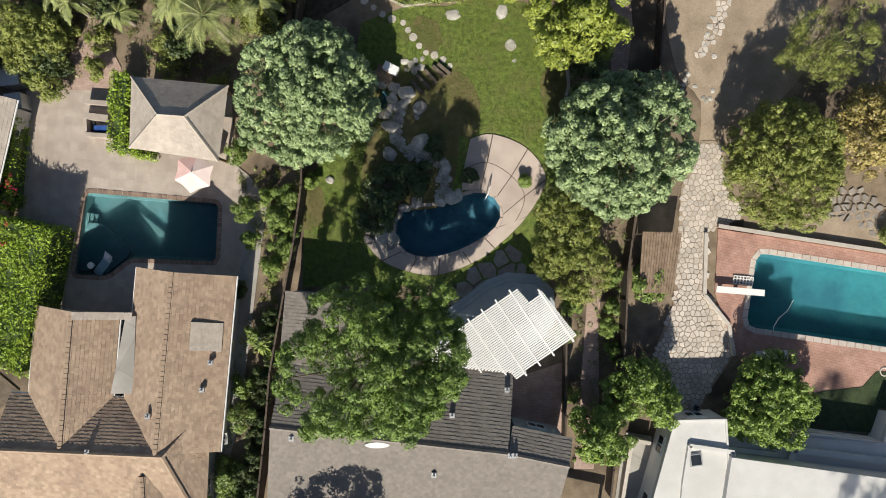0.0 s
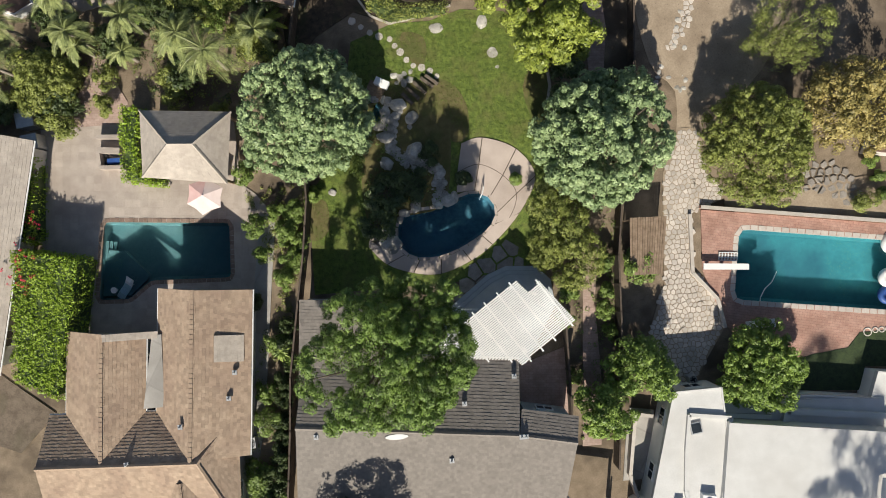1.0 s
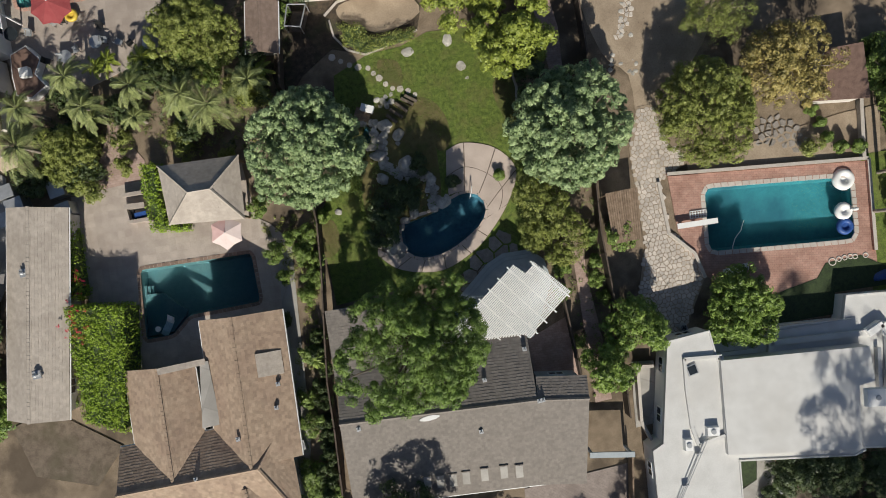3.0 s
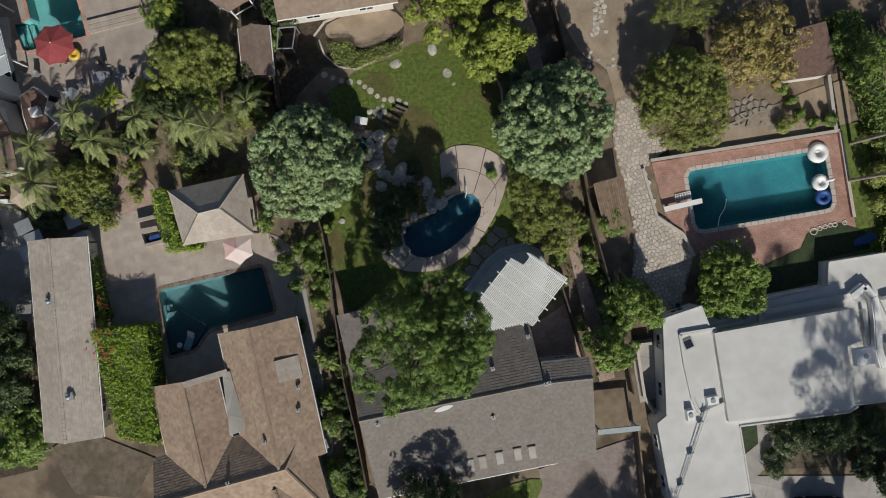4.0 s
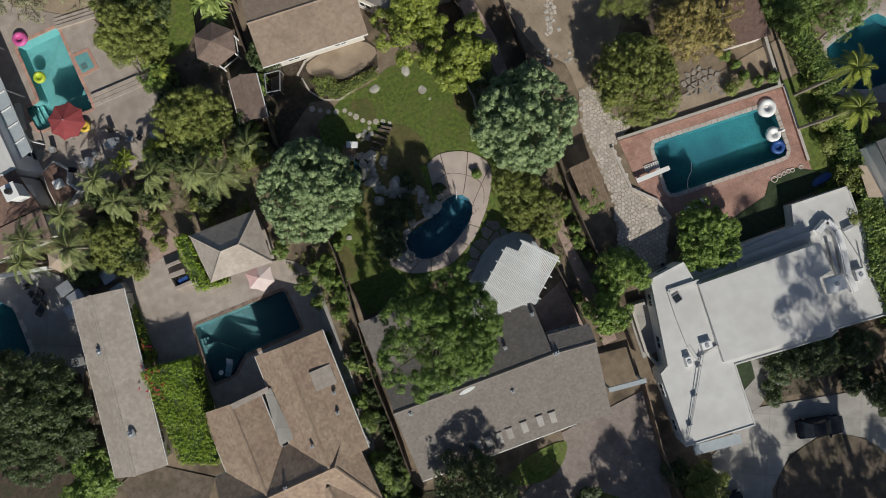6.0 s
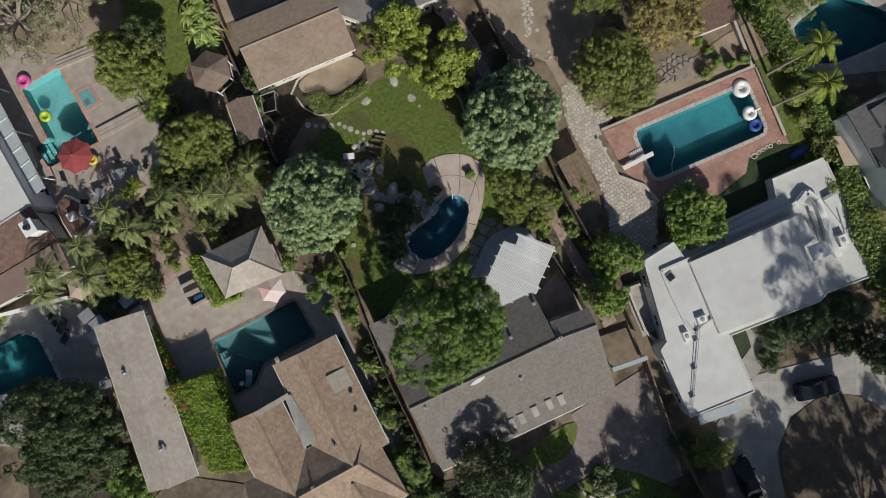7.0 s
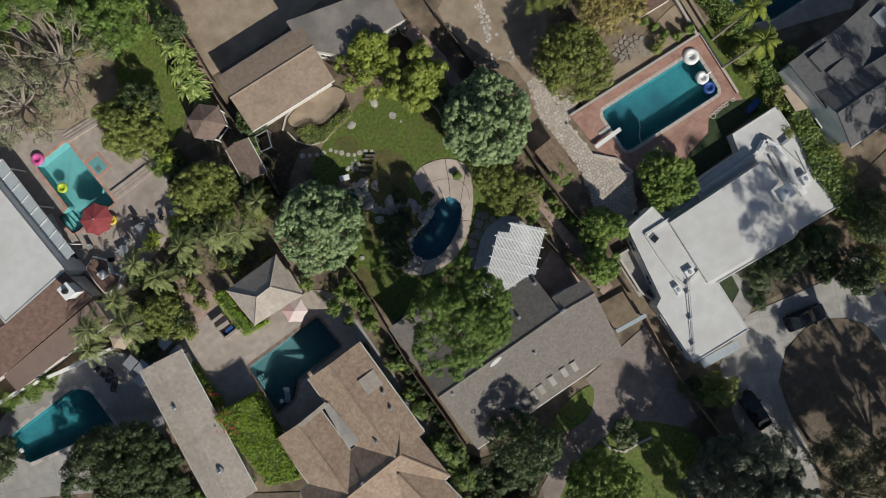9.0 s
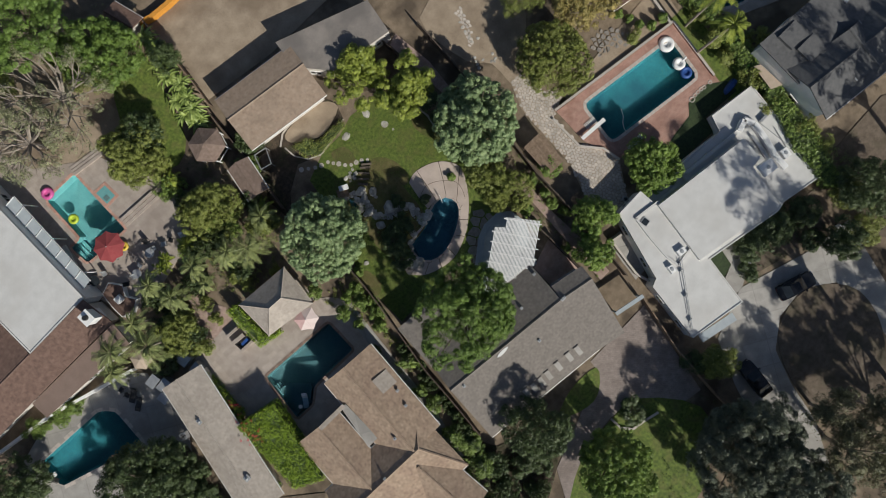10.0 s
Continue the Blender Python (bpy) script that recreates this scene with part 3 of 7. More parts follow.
# ---- houses ----
def slope(parent, name, quad, mat, course=0.24, thick=0.026, label=""):
    """One roof face of overlapping courses; quad: eave a, eave b, ridge b, ridge a."""
    a, b, c, d = (Vector(p) for p in quad)
    up = ((d + c) / 2 - (a + b) / 2).length
    rows = max(2, round(up / course))
    nrm = (b - a).cross(((c + d) / 2) - a).normalized()
    if nrm.z < 0:
        nrm = -nrm
    s = Shape()
    down = (a + b - c - d).normalized()
    for i in range(rows):
        t0, t1 = i / rows, min(1.0, (i + 1.25) / rows)
        lo_a, lo_b, hi_a, hi_b = a.lerp(d, t0), b.lerp(c, t0), a.lerp(d, t1), b.lerp(c, t1)
        width = max((lo_b - lo_a).length, 0.1)
        cols = max(1, min(110, round(width / 0.27)))
        shift = (i * 0.37) % 1.0
        cuts = [0.0] + [x for x in ((j + shift) / cols for j in range(cols)) if 0.01 < x < 0.99] + [1.0]
        for k, (u0, u1) in enumerate(zip(cuts, cuts[1:])):
            lift = thick * (1.0 + 0.3 * math.sin(i * 12.9 + k * 7.3))
            drop = down * (0.018 * math.sin(i * 4.7 + k * 9.1) if i else 0.0)
            p = [lo_a.lerp(lo_b, u0) + drop, lo_a.lerp(lo_b, u1) + drop, hi_a.lerp(hi_b, u1), hi_a.lerp(hi_b, u0)]
            top = [p[0] + nrm * lift, p[1] + nrm * lift, p[2] + nrm * 0.006, p[3] + nrm * 0.006]
            low = [q - nrm * 0.03 for q in p]
            s.add(low + top, [(4, 5, 6, 7), (0, 1, 5, 4), (1, 2, 6, 5), (3, 0, 4, 7), (3, 2, 1, 0)])
    under = [q - nrm * 0.035 for q in (a, b, c, d)]
    deep = [q - nrm * 0.14 for q in (a, b, c, d)]
    s.add(under + deep, [(0, 1, 2, 3), (7, 6, 5, 4), (0, 4, 5, 1), (1, 5, 6, 2), (2, 6, 7, 3), (3, 7, 4, 0)])
    return tagged(part(name, s, mat, parent, label), kind="stuff")


def caps(parent, a, b, mat, size=0.28, step=0.34):
    """Ridge tiles laid one over the next from a to b."""
    a, b = Vector(a), Vector(b)
    n = min(60, max(2, int((b - a).length / step)))
    d = (b - a).normalized()
    q = d.to_track_quat("Y", "Z").to_matrix().to_4x4()
    s = Shape()
    for sx in (-1, 1):
        s.add([(0, -0.2, 0.07), (sx * size / 2, -0.2, -0.02), (sx * size / 2, 0.2, -0.05), (0, 0.2, 0.04), (0, -0.2, 0.02), (sx * size / 2, -0.2, -0.08)],
              [(0, 1, 2, 3), (0, 4, 5, 1)])
    me = None
    for i in range(n):
        if me is None:
            ob = part("ridge_tile", s, mat, parent)
            me = ob.data
        else:
            ob = new("ridge_tile", me)
            ob.parent = parent
        ob.matrix_basis = Matrix.Translation(a.lerp(b, (i + 0.5) / n) + Vector((0, 0, 0.05))) @ q


def gable(house, mat, e0, e1, half, eave, ridge, hip0=0.0, hip1=0.0, tile=None, gables=None):
    """A pitched roof whose ridge runs from e0 to e1 in plan; half: the run on either side; hips draw the ridge's ends in."""
    a, b = Vector((*e0, 0)), Vector((*e1, 0))
    d = (b - a).normalized()
    hl, hr = half if isinstance(half, tuple) else (half, half)
    l, r = Vector((-d.y, d.x, 0)), Vector((d.y, -d.x, 0))
    z0, z1 = Vector((0, 0, eave)), Vector((0, 0, ridge))
    ra, rb = a + d * hip0 + z1, b - d * hip1 + z1
    la, lb, qa, qb = a + l * hl + z0, b + l * hl + z0, a + r * hr + z0, b + r * hr + z0
    slope(house, "roof_slope", (lb, la, ra, rb), mat)
    slope(house, "roof_slope", (qa, qb, rb, ra), mat)
    for h, x, y, p in ((hip0, la, qa, ra), (hip1, qb, lb, rb)):
        if h:
            slope(house, "roof_slope", (x, y, p, p + d * 0.01), mat)
            caps(house, x, p, tile or mat)
            caps(house, y, p, tile or mat)
        elif gables:
            w = Shape()
            k = d * (0.25 if p == ra else -0.25)
            drop = Vector((0, 0, -0.15))
            w.add([x + k + drop, y + k + drop, p + k + drop], [(0, 1, 2)])
            w.add([x + 2 * k + drop, y + 2 * k + drop, p + 2 * k + drop], [(2, 1, 0)])
            part("gable_wall", w, gables, house)
    caps(house, ra, rb, tile or mat)
    for p, q in ((la, lb), (qa, qb)):
        out = (p - a - z0).normalized() if (p - a - z0).length > 0.1 else l
        part("gutter", Shape().tube(p + out * 0.05 - Vector((0, 0, 0.08)), q + out * 0.05 - Vector((0, 0, 0.08)), 0.055, 0.055, 6), WHITE, house)


def window(parent, at, turn, w=1.2, h=1.0):
    fr = Shape()
    for x0, z0, x1, z1 in ((-w / 2, 0, w / 2, 0.07), (-w / 2, h - 0.07, w / 2, h), (-w / 2, 0.07, -w / 2 + 0.07, h - 0.07), (w / 2 - 0.07, 0.07, w / 2, h - 0.07), (-0.03, 0.07, 0.03, h - 0.07)):
        fr.box(x0, -0.06, z0, x1, 0.04, z1)
    f = part("window", fr, WHITE, parent, "white window frame")
    f.matrix_basis = pose(*at, 0, 0, turn)
    p = part("pane", Shape().box(-w / 2 + 0.05, -0.02, 0.05, w / 2 - 0.05, 0.01, h - 0.05), GLASSDARK, f, "dark window pane")
    return f


def walls(house, pts, z, mat, thick=0.2, name="wall"):
    """One wall for each side of the plan, butted end to end."""
    pts = ccw(pts)
    inner = shrink(pts, thick)
    n = len(pts)
    for i in range(n):
        j = (i + 1) % n
        part(name, Shape().prism([pts[i], pts[j], inner[j], inner[i]], 0.0, z), mat, house)
        a, b = Vector(pts[i]), Vector(pts[j])
        ln = (b - a).length
        if ln > 3.0 and z > 2.2:
            d = (b - a).normalized()
            for k in range(max(1, min(5, int(ln / 3.6)))):
                n_win = max(1, min(5, int(ln / 3.6)))
                p = a.lerp(b, (k + 0.5) / n_win) + Vector((d.y, -d.x)) * 0.035
                window(house, (p.x, p.y, 0.95), math.degrees(math.atan2(d.y, d.x)), 1.3, 1.05)


def house(label, at=(0, 0, 0)):
    return thing("house", label, "house", at)


def boxhouse_plan(e0, e1, half, inset=0.5):
    a, b = Vector(e0), Vector(e1)
    d = (b - a).normalized()
    hl, hr = half if isinstance(half, tuple) else (half, half)
    l = Vector((-d.y, d.x))
    a, b = a + d * inset, b - d * inset
    return [tuple(a + l * (hl - inset)), tuple(b + l * (hl - inset)), tuple(b - l * (hr - inset)), tuple(a - l * (hr - inset))]


def wing(h, mat, e0, e1, half, eave, ridge, wall, hip0=0.0, hip1=0.0, tile=None):
    gable(h, mat, e0, e1, half, eave, ridge, hip0, hip1, tile, wall)
    walls(h, boxhouse_plan(e0, e1, half), eave + 0.02, wall)


brown = house("tan shake-roofed house with two wings beside the pool")
wing(brown, TANROOF, (-24.42, -4.11), (-25.20, -13.31), (2.38, 3.38), 2.8, 4.5, STUCCO)
wing(brown, TANROOF, (-17.78, -1.52), (-18.89, -13.50), (3.69, 3.15), 2.8, 4.6, STUCCO)
wing(brown, TANROOF, (-29.68, -13.12), (-15.97, -13.71), (3.3, 5.5), 2.8, 4.62, STUCCO, hip1=2.4)
wing(brown, TANROOF, (-19.89, -15.05), (-19.44, -23.05), 2.6, 2.8, 4.3, STUCCO)
INFILL = [(-22.48, -9.79), (-20.95, -9.79), (-20.79, -4.55), (-21.48, -4.55)]
part("flat_roof", Shape().prism(INFILL, 2.9, 3.2), CONCRETE, brown, "pale grey flat strip between the wings")
PATCH = [(-16.67, -4.84, 3.95), (-14.88, -5.04, 2.95), (-15.03, -6.96, 2.95), (-16.82, -6.72, 3.95)]
slope(brown, "repair_patch", [(x, y, z + 0.16) for x, y, z in (PATCH[2], PATCH[1], PATCH[0], PATCH[3])], PALEROOF, label="pale repaired patch of shingles")
BLEACH = [(-24.28, -4.11, 4.55), (-21.02, -4.30, 3.05), (-21.10, -4.79, 3.05), (-24.28, -4.63, 4.55)]
slope(brown, "repair_patch", [(x, y, z + 0.14) for x, y, z in (BLEACH[2], BLEACH[1], BLEACH[0], BLEACH[3])], PALEROOF, label="bleached row of shingles")

shingle = house("brown-grey shingle-roofed house under a large tree")
RIDGE_W, RIDGE_M, RIDGE_E = (-11.29, -11.66), (4.28, -13.39), (8.26, -14.20)
wing(shingle, GREYROOF, RIDGE_W, RIDGE_M, (5.0, 7.4), 2.7, 4.7, BLUEGREY)
RM3, RE3 = Vector((*RIDGE_M, 4.7)), Vector((*RIDGE_E, 4.7))
rd = (RE3 - RM3).normalized()
rl = Vector((-rd.y, rd.x, 0))
slope(shingle, "roof_slope", (RE3 + rl * 1.7 - Vector((0, 0, 0.68)), RM3 + rl * 1.7 - Vector((0, 0, 0.68)), RM3, RE3), GREYROOF)
slope(shingle, "roof_slope", (RM3 - rl * 7.4 - Vector((0, 0, 2.0)), RE3 - rl * 7.4 - Vector((0, 0, 2.0)), RE3, RM3), GREYROOF)
caps(shingle, RM3, RE3, GREYROOF)
walls(shingle, boxhouse_plan(RIDGE_M, RIDGE_E, (1.7, 7.4), 0.35), 2.7, BLUEGREY)
NORTH_ROOM = [(-10.74, -2.85), (-6.39, -3.27), (-5.54, -7.66), (-11.24, -8.24)]
walls(shingle, shrink(NORTH_ROOM, 0.15), 2.6, BLUEGREY)
nr = [(-11.16, -8.56, 3.20), (-4.74, -9.14, 3.20), (-6.16, -3.33, 2.65), (-10.80, -2.86, 2.65)]
slope(shingle, "roof_slope", (nr[3], nr[2], nr[1], nr[0]), GREYROOF)
window(shingle, (RIDGE_E[0] - 2.4, RIDGE_E[1] + 1.28, 1.6), 0, 1.2, 1.0)
window(shingle, (RIDGE_E[0] - 1.0, RIDGE_E[1] + 1.18, 1.6), 0, 0.9, 0.8)

white = house("white flat-roofed house with a raised roof deck")
WHITE_MAIN = [(15.84, -11.67), (19.42, -11.60), (19.62, -15.05), (28.93, -18.15), (29.60, -24.10), (28.65, -24.33), (19.42, -22.61), (18.51, -28.58), (11.67, -27.43), (12.64, -20.12), (13.60, -19.73)]
WHITE_HIGH = [(19.53, -14.09), (31.55, -15.73), (31.36, -18.56), (30.03, -18.69), (29.08, -23.68), (18.38, -21.70)]
WHITE_LOW = [(19.45, -12.48), (26.57, -12.96), (30.85, -13.52), (31.55, -11.6), (37.30, -12.45), (35.80, -25.50), (29.64, -24.30), (28.97, -18.20), (19.66, -15.10)]
for plan, top in ((WHITE_MAIN, 2.7), (WHITE_LOW, 1.6)):
    walls(white, shrink(plan, 0.05), top - 0.3, WHITE)
    part("roof", Shape().prism(plan, top - 0.3, top), WHITEROOF, white, "white flat membrane roof")
    inn = shrink(plan, 0.14)
    wp = ccw(plan)
    for i in range(len(wp)):
        j = (i + 1) % len(wp)
        part("parapet", Shape().prism([wp[i], wp[j], inn[j], inn[i]], top + 0.004, top + 0.09, 0.01), WHITEROOF, white, "low white parapet")
part("raised_roof", Shape().prism(WHITE_HIGH, 1.2, 3.2, 0.02), WHITEROOF, white, "raised white roof deck")

longhouse = house("long low house with a pale grey shingle roof")
wing(longhouse, PALEROOF, (-31.83, 10.83), (-35.73, -6.11), (2.66, 2.41), 2.6, 3.7, STUCCO)

tilehouse = house("brown tile-roofed house with a white flat roof")
FLAT_PLAN = [(-31.13, 48.81), (-31.71, 37.80), (-32.25, 24.30), (-40.80, 24.20), (-40.40, 40.11)]
walls(tilehouse, FLAT_PLAN, 3.9, WHITE)
part("flat_roof", Shape().prism(FLAT_PLAN, 3.9, 4.2), WHITEROOF, tilehouse, "white flat roof")
flat_in = shrink(FLAT_PLAN, 0.18)
flat_out = ccw(FLAT_PLAN)
for i in range(5):
    j = (i + 1) % 5
    part("parapet", Shape().prism([flat_out[i], flat_out[j], flat_in[j], flat_in[i]], 4.204, 4.3, 0.01), WHITEROOF, tilehouse, "low white roof edge")
slope(tilehouse, "roof_slope", ((-58.0, 20.75, 3.1), (-32.5, 20.55, 3.1), (-32.5, 24.22, 4.3), (-58.0, 24.22, 4.3)), TILE, 0.34, 0.05)
slope(tilehouse, "roof_slope", ((-40.9, 30.0, 3.1), (-58.0, 30.0, 3.1), (-58.0, 24.22, 4.3), (-40.9, 24.22, 4.3)), TILE, 0.34, 0.05)
caps(tilehouse, (-58.0, 24.22, 4.32), (-41.0, 24.22, 4.32), TILE)
walls(tilehouse, [(-57.5, 21.3), (-33.0, 21.1), (-33.0, 24.0), (-57.5, 24.0)], 2.95, STUCCO)
LEAN_TO = [(-45.5, 18.4), (-33.0, 17.6), (-32.7, 20.5), (-45.5, 20.7)]
walls(tilehouse, shrink(LEAN_TO, 0.25), 2.6, STUCCO)
part("flat_roof", Shape().prism(LEAN_TO, 2.6, 2.78), BROWNROLL, tilehouse, "brown flat lean-to roof")
stack = Shape().prism([(-33.7, 21.6), (-32.6, 21.6), (-32.6, 22.9), (-33.7, 22.9)], 2.6, 5.2).prism([(-33.8, 21.5), (-32.5, 21.5), (-32.5, 23.0), (-33.8, 23.0)], 5.2, 5.35)
part("chimney", stack, WHITE, tilehouse, "white stuccoed chimney")
part("chimney_pot", Shape().tube((-33.15, 22.25, 5.35), (-33.15, 22.25, 5.75), 0.3, 0.26, 14), DARKMETAL, tilehouse, "dark chimney pot")

garage = house("long outbuilding with a tan and grey shingle roof")
wing(garage, BEIGEROOF, (-7.20, 26.86), (3.13, 25.22), (2.92, 4.06), 2.9, 3.7, STUCCO)
NORTH_FLAT = [(2.69, 29.41), (13.30, 25.33), (12.49, 21.18), (4.98, 22.53), (2.20, 26.01)]
walls(garage, NORTH_FLAT, 2.8, STUCCO)
part("flat_roof", Shape().prism(NORTH_FLAT, 2.8, 3.0), LOWROOF, garage, "low-slope roof with tree shade in its grey")

slate = house("slate-grey roofed house behind a hedge")
walls(slate, [(39.6, -9.8), (46.5, -10.3), (45.9, -15.6), (39.3, -15.2)], 5.0, WHITE)
slope(slate, "roof_slope", ((39.05, -15.45, 5.1), (39.25, -9.35, 5.1), (46.0, -9.9, 5.9), (45.6, -15.8, 5.9)), SLATE)
slope(slate, "roof_slope", ((52.6, -9.9, 5.1), (52.4, -15.9, 5.1), (45.6, -15.8, 5.9), (46.0, -9.9, 5.9)), SLATE)
wing(slate, SLATE, (38.95, -16.3), (58.0, -18.6), (3.0, 4.0), 5.1, 6.4, WHITE)
wing(slate, SLATE, (46.2, -14.9), (45.5, -19.9), 2.0, 5.7, 6.7, WHITE)
for x, y in [(41.2, -11.2), (41.6, -13.6)]:
    part("roof_well", Shape().box(x - 0.25, y - 1.0, 5.2, x + 2.2, y + 1.0, 5.72), SLATE, slate, "raised grey roof box")
part("sky_pane", Shape().box(48.5, -12.9, 5.3, 50.2, -11.3, 5.85), METAL, slate, "pale square skylight")
canopy = thing("shade_sail", "beige fabric canopy beside the slate-roofed house", "canopy")
part("cloth", Shape().prism([(38.5, -11.0), (39.2, -11.4), (39.3, -14.8), (38.0, -14.2)], 2.46, 2.5), BEIGECLOTH, canopy)
for x, y in [(38.5, -11.15), (38.15, -14.1)]:
    part("post", Shape().tube((x, y, 0), (x, y, 2.46), 0.05, 0.05, 8), METAL, canopy)
area("side_yard", [(38.51, -21.54), (39.87, -24.83), (47.82, -24.46), (51.98, -27.78), (39.68, -39.77), (35.07, -35.04), (37.02, -28.53)], 0.02, EARTH, "brown shaded side yard behind the hedge", "ground")

pavilion = thing("pavilion", "square hip-roofed pavilion beside the pool", "pavilion")
PV = [(-21.36, 11.82, 2.60), (-14.73, 11.20, 2.60), (-15.39, 6.01, 2.60), (-21.51, 6.94, 2.60)]
PT1, PT2 = [(-18.90, 8.91, 4.10), (-17.14, 8.79, 4.10)]
slope(pavilion, "roof_slope", (PV[1], PV[0], PT1, PT2), PALEROOF, 0.18, 0.016)
slope(pavilion, "roof_slope", (PV[2], PV[1], PT2, (PT2[0] + 0.01, PT2[1], PT2[2])), PALEROOF, 0.18, 0.016)
slope(pavilion, "roof_slope", (PV[3], PV[2], PT2, PT1), PALEROOF, 0.18, 0.016)
slope(pavilion, "roof_slope", (PV[0], PV[3], PT1, (PT1[0], PT1[1] + 0.01, PT1[2])), PALEROOF, 0.18, 0.016)
for pa, pb in ((PV[0], PT1), (PV[1], PT2), (PV[2], PT2), (PV[3], PT1), (PT1, PT2)):
    caps(pavilion, pa, pb, PALEROOF, 0.22)
for px_, py_, pz_ in PV:
    cx, cy = sum(p[0] for p in PV) / 4, sum(p[1] for p in PV) / 4
    x, y = px_ + (cx - px_) * 0.1, py_ + (cy - py_) * 0.1
    part("post", Shape().box(x - 0.09, y - 0.09, 0.06, x + 0.09, y + 0.09, 2.7), WOOD, pavilion)


# ---- trees and plants ----
def leaf_mesh(name, rng, centres, per, leaf, flat=0.25, narrow=0.5):
    """Leaves round many clump centres (x, y, z, radius): each a folded blade facing outwards from its clump."""
    c = np.repeat(np.array(centres, float), per, axis=0)
    n = len(c)
    d = rng.normal(size=(n, 3))
    d[:, 2] = np.abs(d[:, 2]) * 1.1 - 0.35
    d /= np.linalg.norm(d, axis=1)[:, None]
    p = c[:, :3] + d * (c[:, 3] * rng.uniform(0.7, 1.08, n))[:, None]
    nrm = d + rng.normal(scale=flat, size=(n, 3)) + np.array([0, 0, 0.28])
    nrm /= np.linalg.norm(nrm, axis=1)[:, None]
    u = np.cross(nrm, rng.normal(size=(n, 3)))
    u /= np.linalg.norm(u, axis=1)[:, None] + 1e-9
    w = np.cross(nrm, u)
    size = leaf * rng.uniform(0.6, 1.3, n)[:, None]
    tip, tail = p + u * size * 0.5 - nrm * size * 0.12, p - u * size * 0.5
    s0, s1 = p + w * size * 0.5 * narrow + nrm * size * 0.06, p - w * size * 0.5 * narrow + nrm * size * 0.06
    v = np.stack([tail, s0, tip, s1], 1).reshape(-1, 3)
    f = np.arange(4 * n).reshape(-1, 4)
    me = bpy.data.meshes.new(name)
    me.vertices.add(4 * n)
    me.vertices.foreach_set("co", v.ravel().astype(np.float32))
    me.loops.add(4 * n)
    me.loops.foreach_set("vertex_index", f.ravel().astype(np.int32))
    me.polygons.add(n)
    me.polygons.foreach_set("loop_start", np.arange(0, 4 * n, 4, dtype=np.int32))
    me.polygons.foreach_set("loop_total", np.full(n, 4, dtype=np.int32))
    me.validate()
    me.update()
    return me


def dome(rng, count, top, base, lobe, lobes=9, uneven=0.22):
    """Clump centres over an uneven crown of radius 1 in plan (given in metres by the caller), heights base to top."""
    bumps = [(rng.uniform(0, 2 * math.pi), rng.uniform(-0.2, 1.0), rng.uniform(-1, 1) * uneven) for _ in range(lobes)]
    fine = [(rng.uniform(0, 2 * math.pi), rng.uniform(-0.2, 1.0), rng.uniform(-0.5, 1) * uneven * 0.6) for _ in range(26)]
    out = []
    while len(out) < count:
        a, h = rng.uniform(0, 2 * math.pi), rng.uniform(0, 1)
        up = rng.uniform(-0.45, 1.0)
        side = math.sqrt(max(0.0, 1 - up * up))
        k = 1.0 + sum(g * math.exp(-((math.remainder(a - ba, 2 * math.pi)) ** 2 * 2.2 + (up - bu) ** 2 * 3)) for ba, bu, g in bumps)
        k += sum(g * math.exp(-((math.remainder(a - ba, 2 * math.pi)) ** 2 * 22 * max(side, 0.2) ** 2 + (up - bu) ** 2 * 22)) for ba, bu, g in fine)
        k *= 1.0 if h < 0.72 else rng.uniform(0.45, 0.95)
        mid = base + (top - base) * 0.42
        z = mid + (top - mid) * up * k if up > 0 else mid + (mid - base) * up * k
        out.append((math.cos(a) * side * k, math.sin(a) * side * k, z, lobe * rng.uniform(0.7, 1.3)))
    return out


def crown_mesh(name, seed, radius, height, base, clumps, per, leaf, lobe, mat, uneven=0.22, narrow=0.5):
    rng = np.random.default_rng(seed)
    billow = min(0.8, radius * 0.3)
    cs = []
    for x, y, z, r in dome(rng, max(9, clumps // 5), height - billow, base, lobe, uneven=uneven):
        size = billow * rng.uniform(0.6, 1.15)
        x, y = x * (radius - billow), y * (radius - billow)
        for _ in range(8):
            d = rng.normal(size=3) + np.array([x, y, 0]) / radius * 0.7
            d[2] = abs(d[2]) * 0.9 - 0.15
            d *= size / np.linalg.norm(d)
            cs.append((x + d[0], y + d[1], z + d[2], lobe * rng.uniform(0.55, 0.95)))
    for x, y, z, r in dome(rng, max(6, clumps // 3), height - billow, base, lobe, uneven=uneven * 0.4):
        cs.append((x * (radius - billow) * 0.8, y * (radius - billow) * 0.8, base + (z - base) * 0.84, lobe * 1.25))
    for ax in (0, 1):
        mid = (max(c[ax] for c in cs) + min(c[ax] for c in cs)) / 2
        cs = [tuple(v - mid if k == ax else v for k, v in enumerate(c)) for c in cs]
    reach = sorted(math.hypot(c[0], c[1]) for c in cs)[int(len(cs) * 0.95)] + lobe * 0.6
    cs = [(c[0] * radius / reach, c[1] * radius / reach, c[2], c[3]) for c in cs]
    me = leaf_mesh(name, rng, cs, per, leaf, narrow=narrow)
    me.materials.append(mat)
    return me, cs


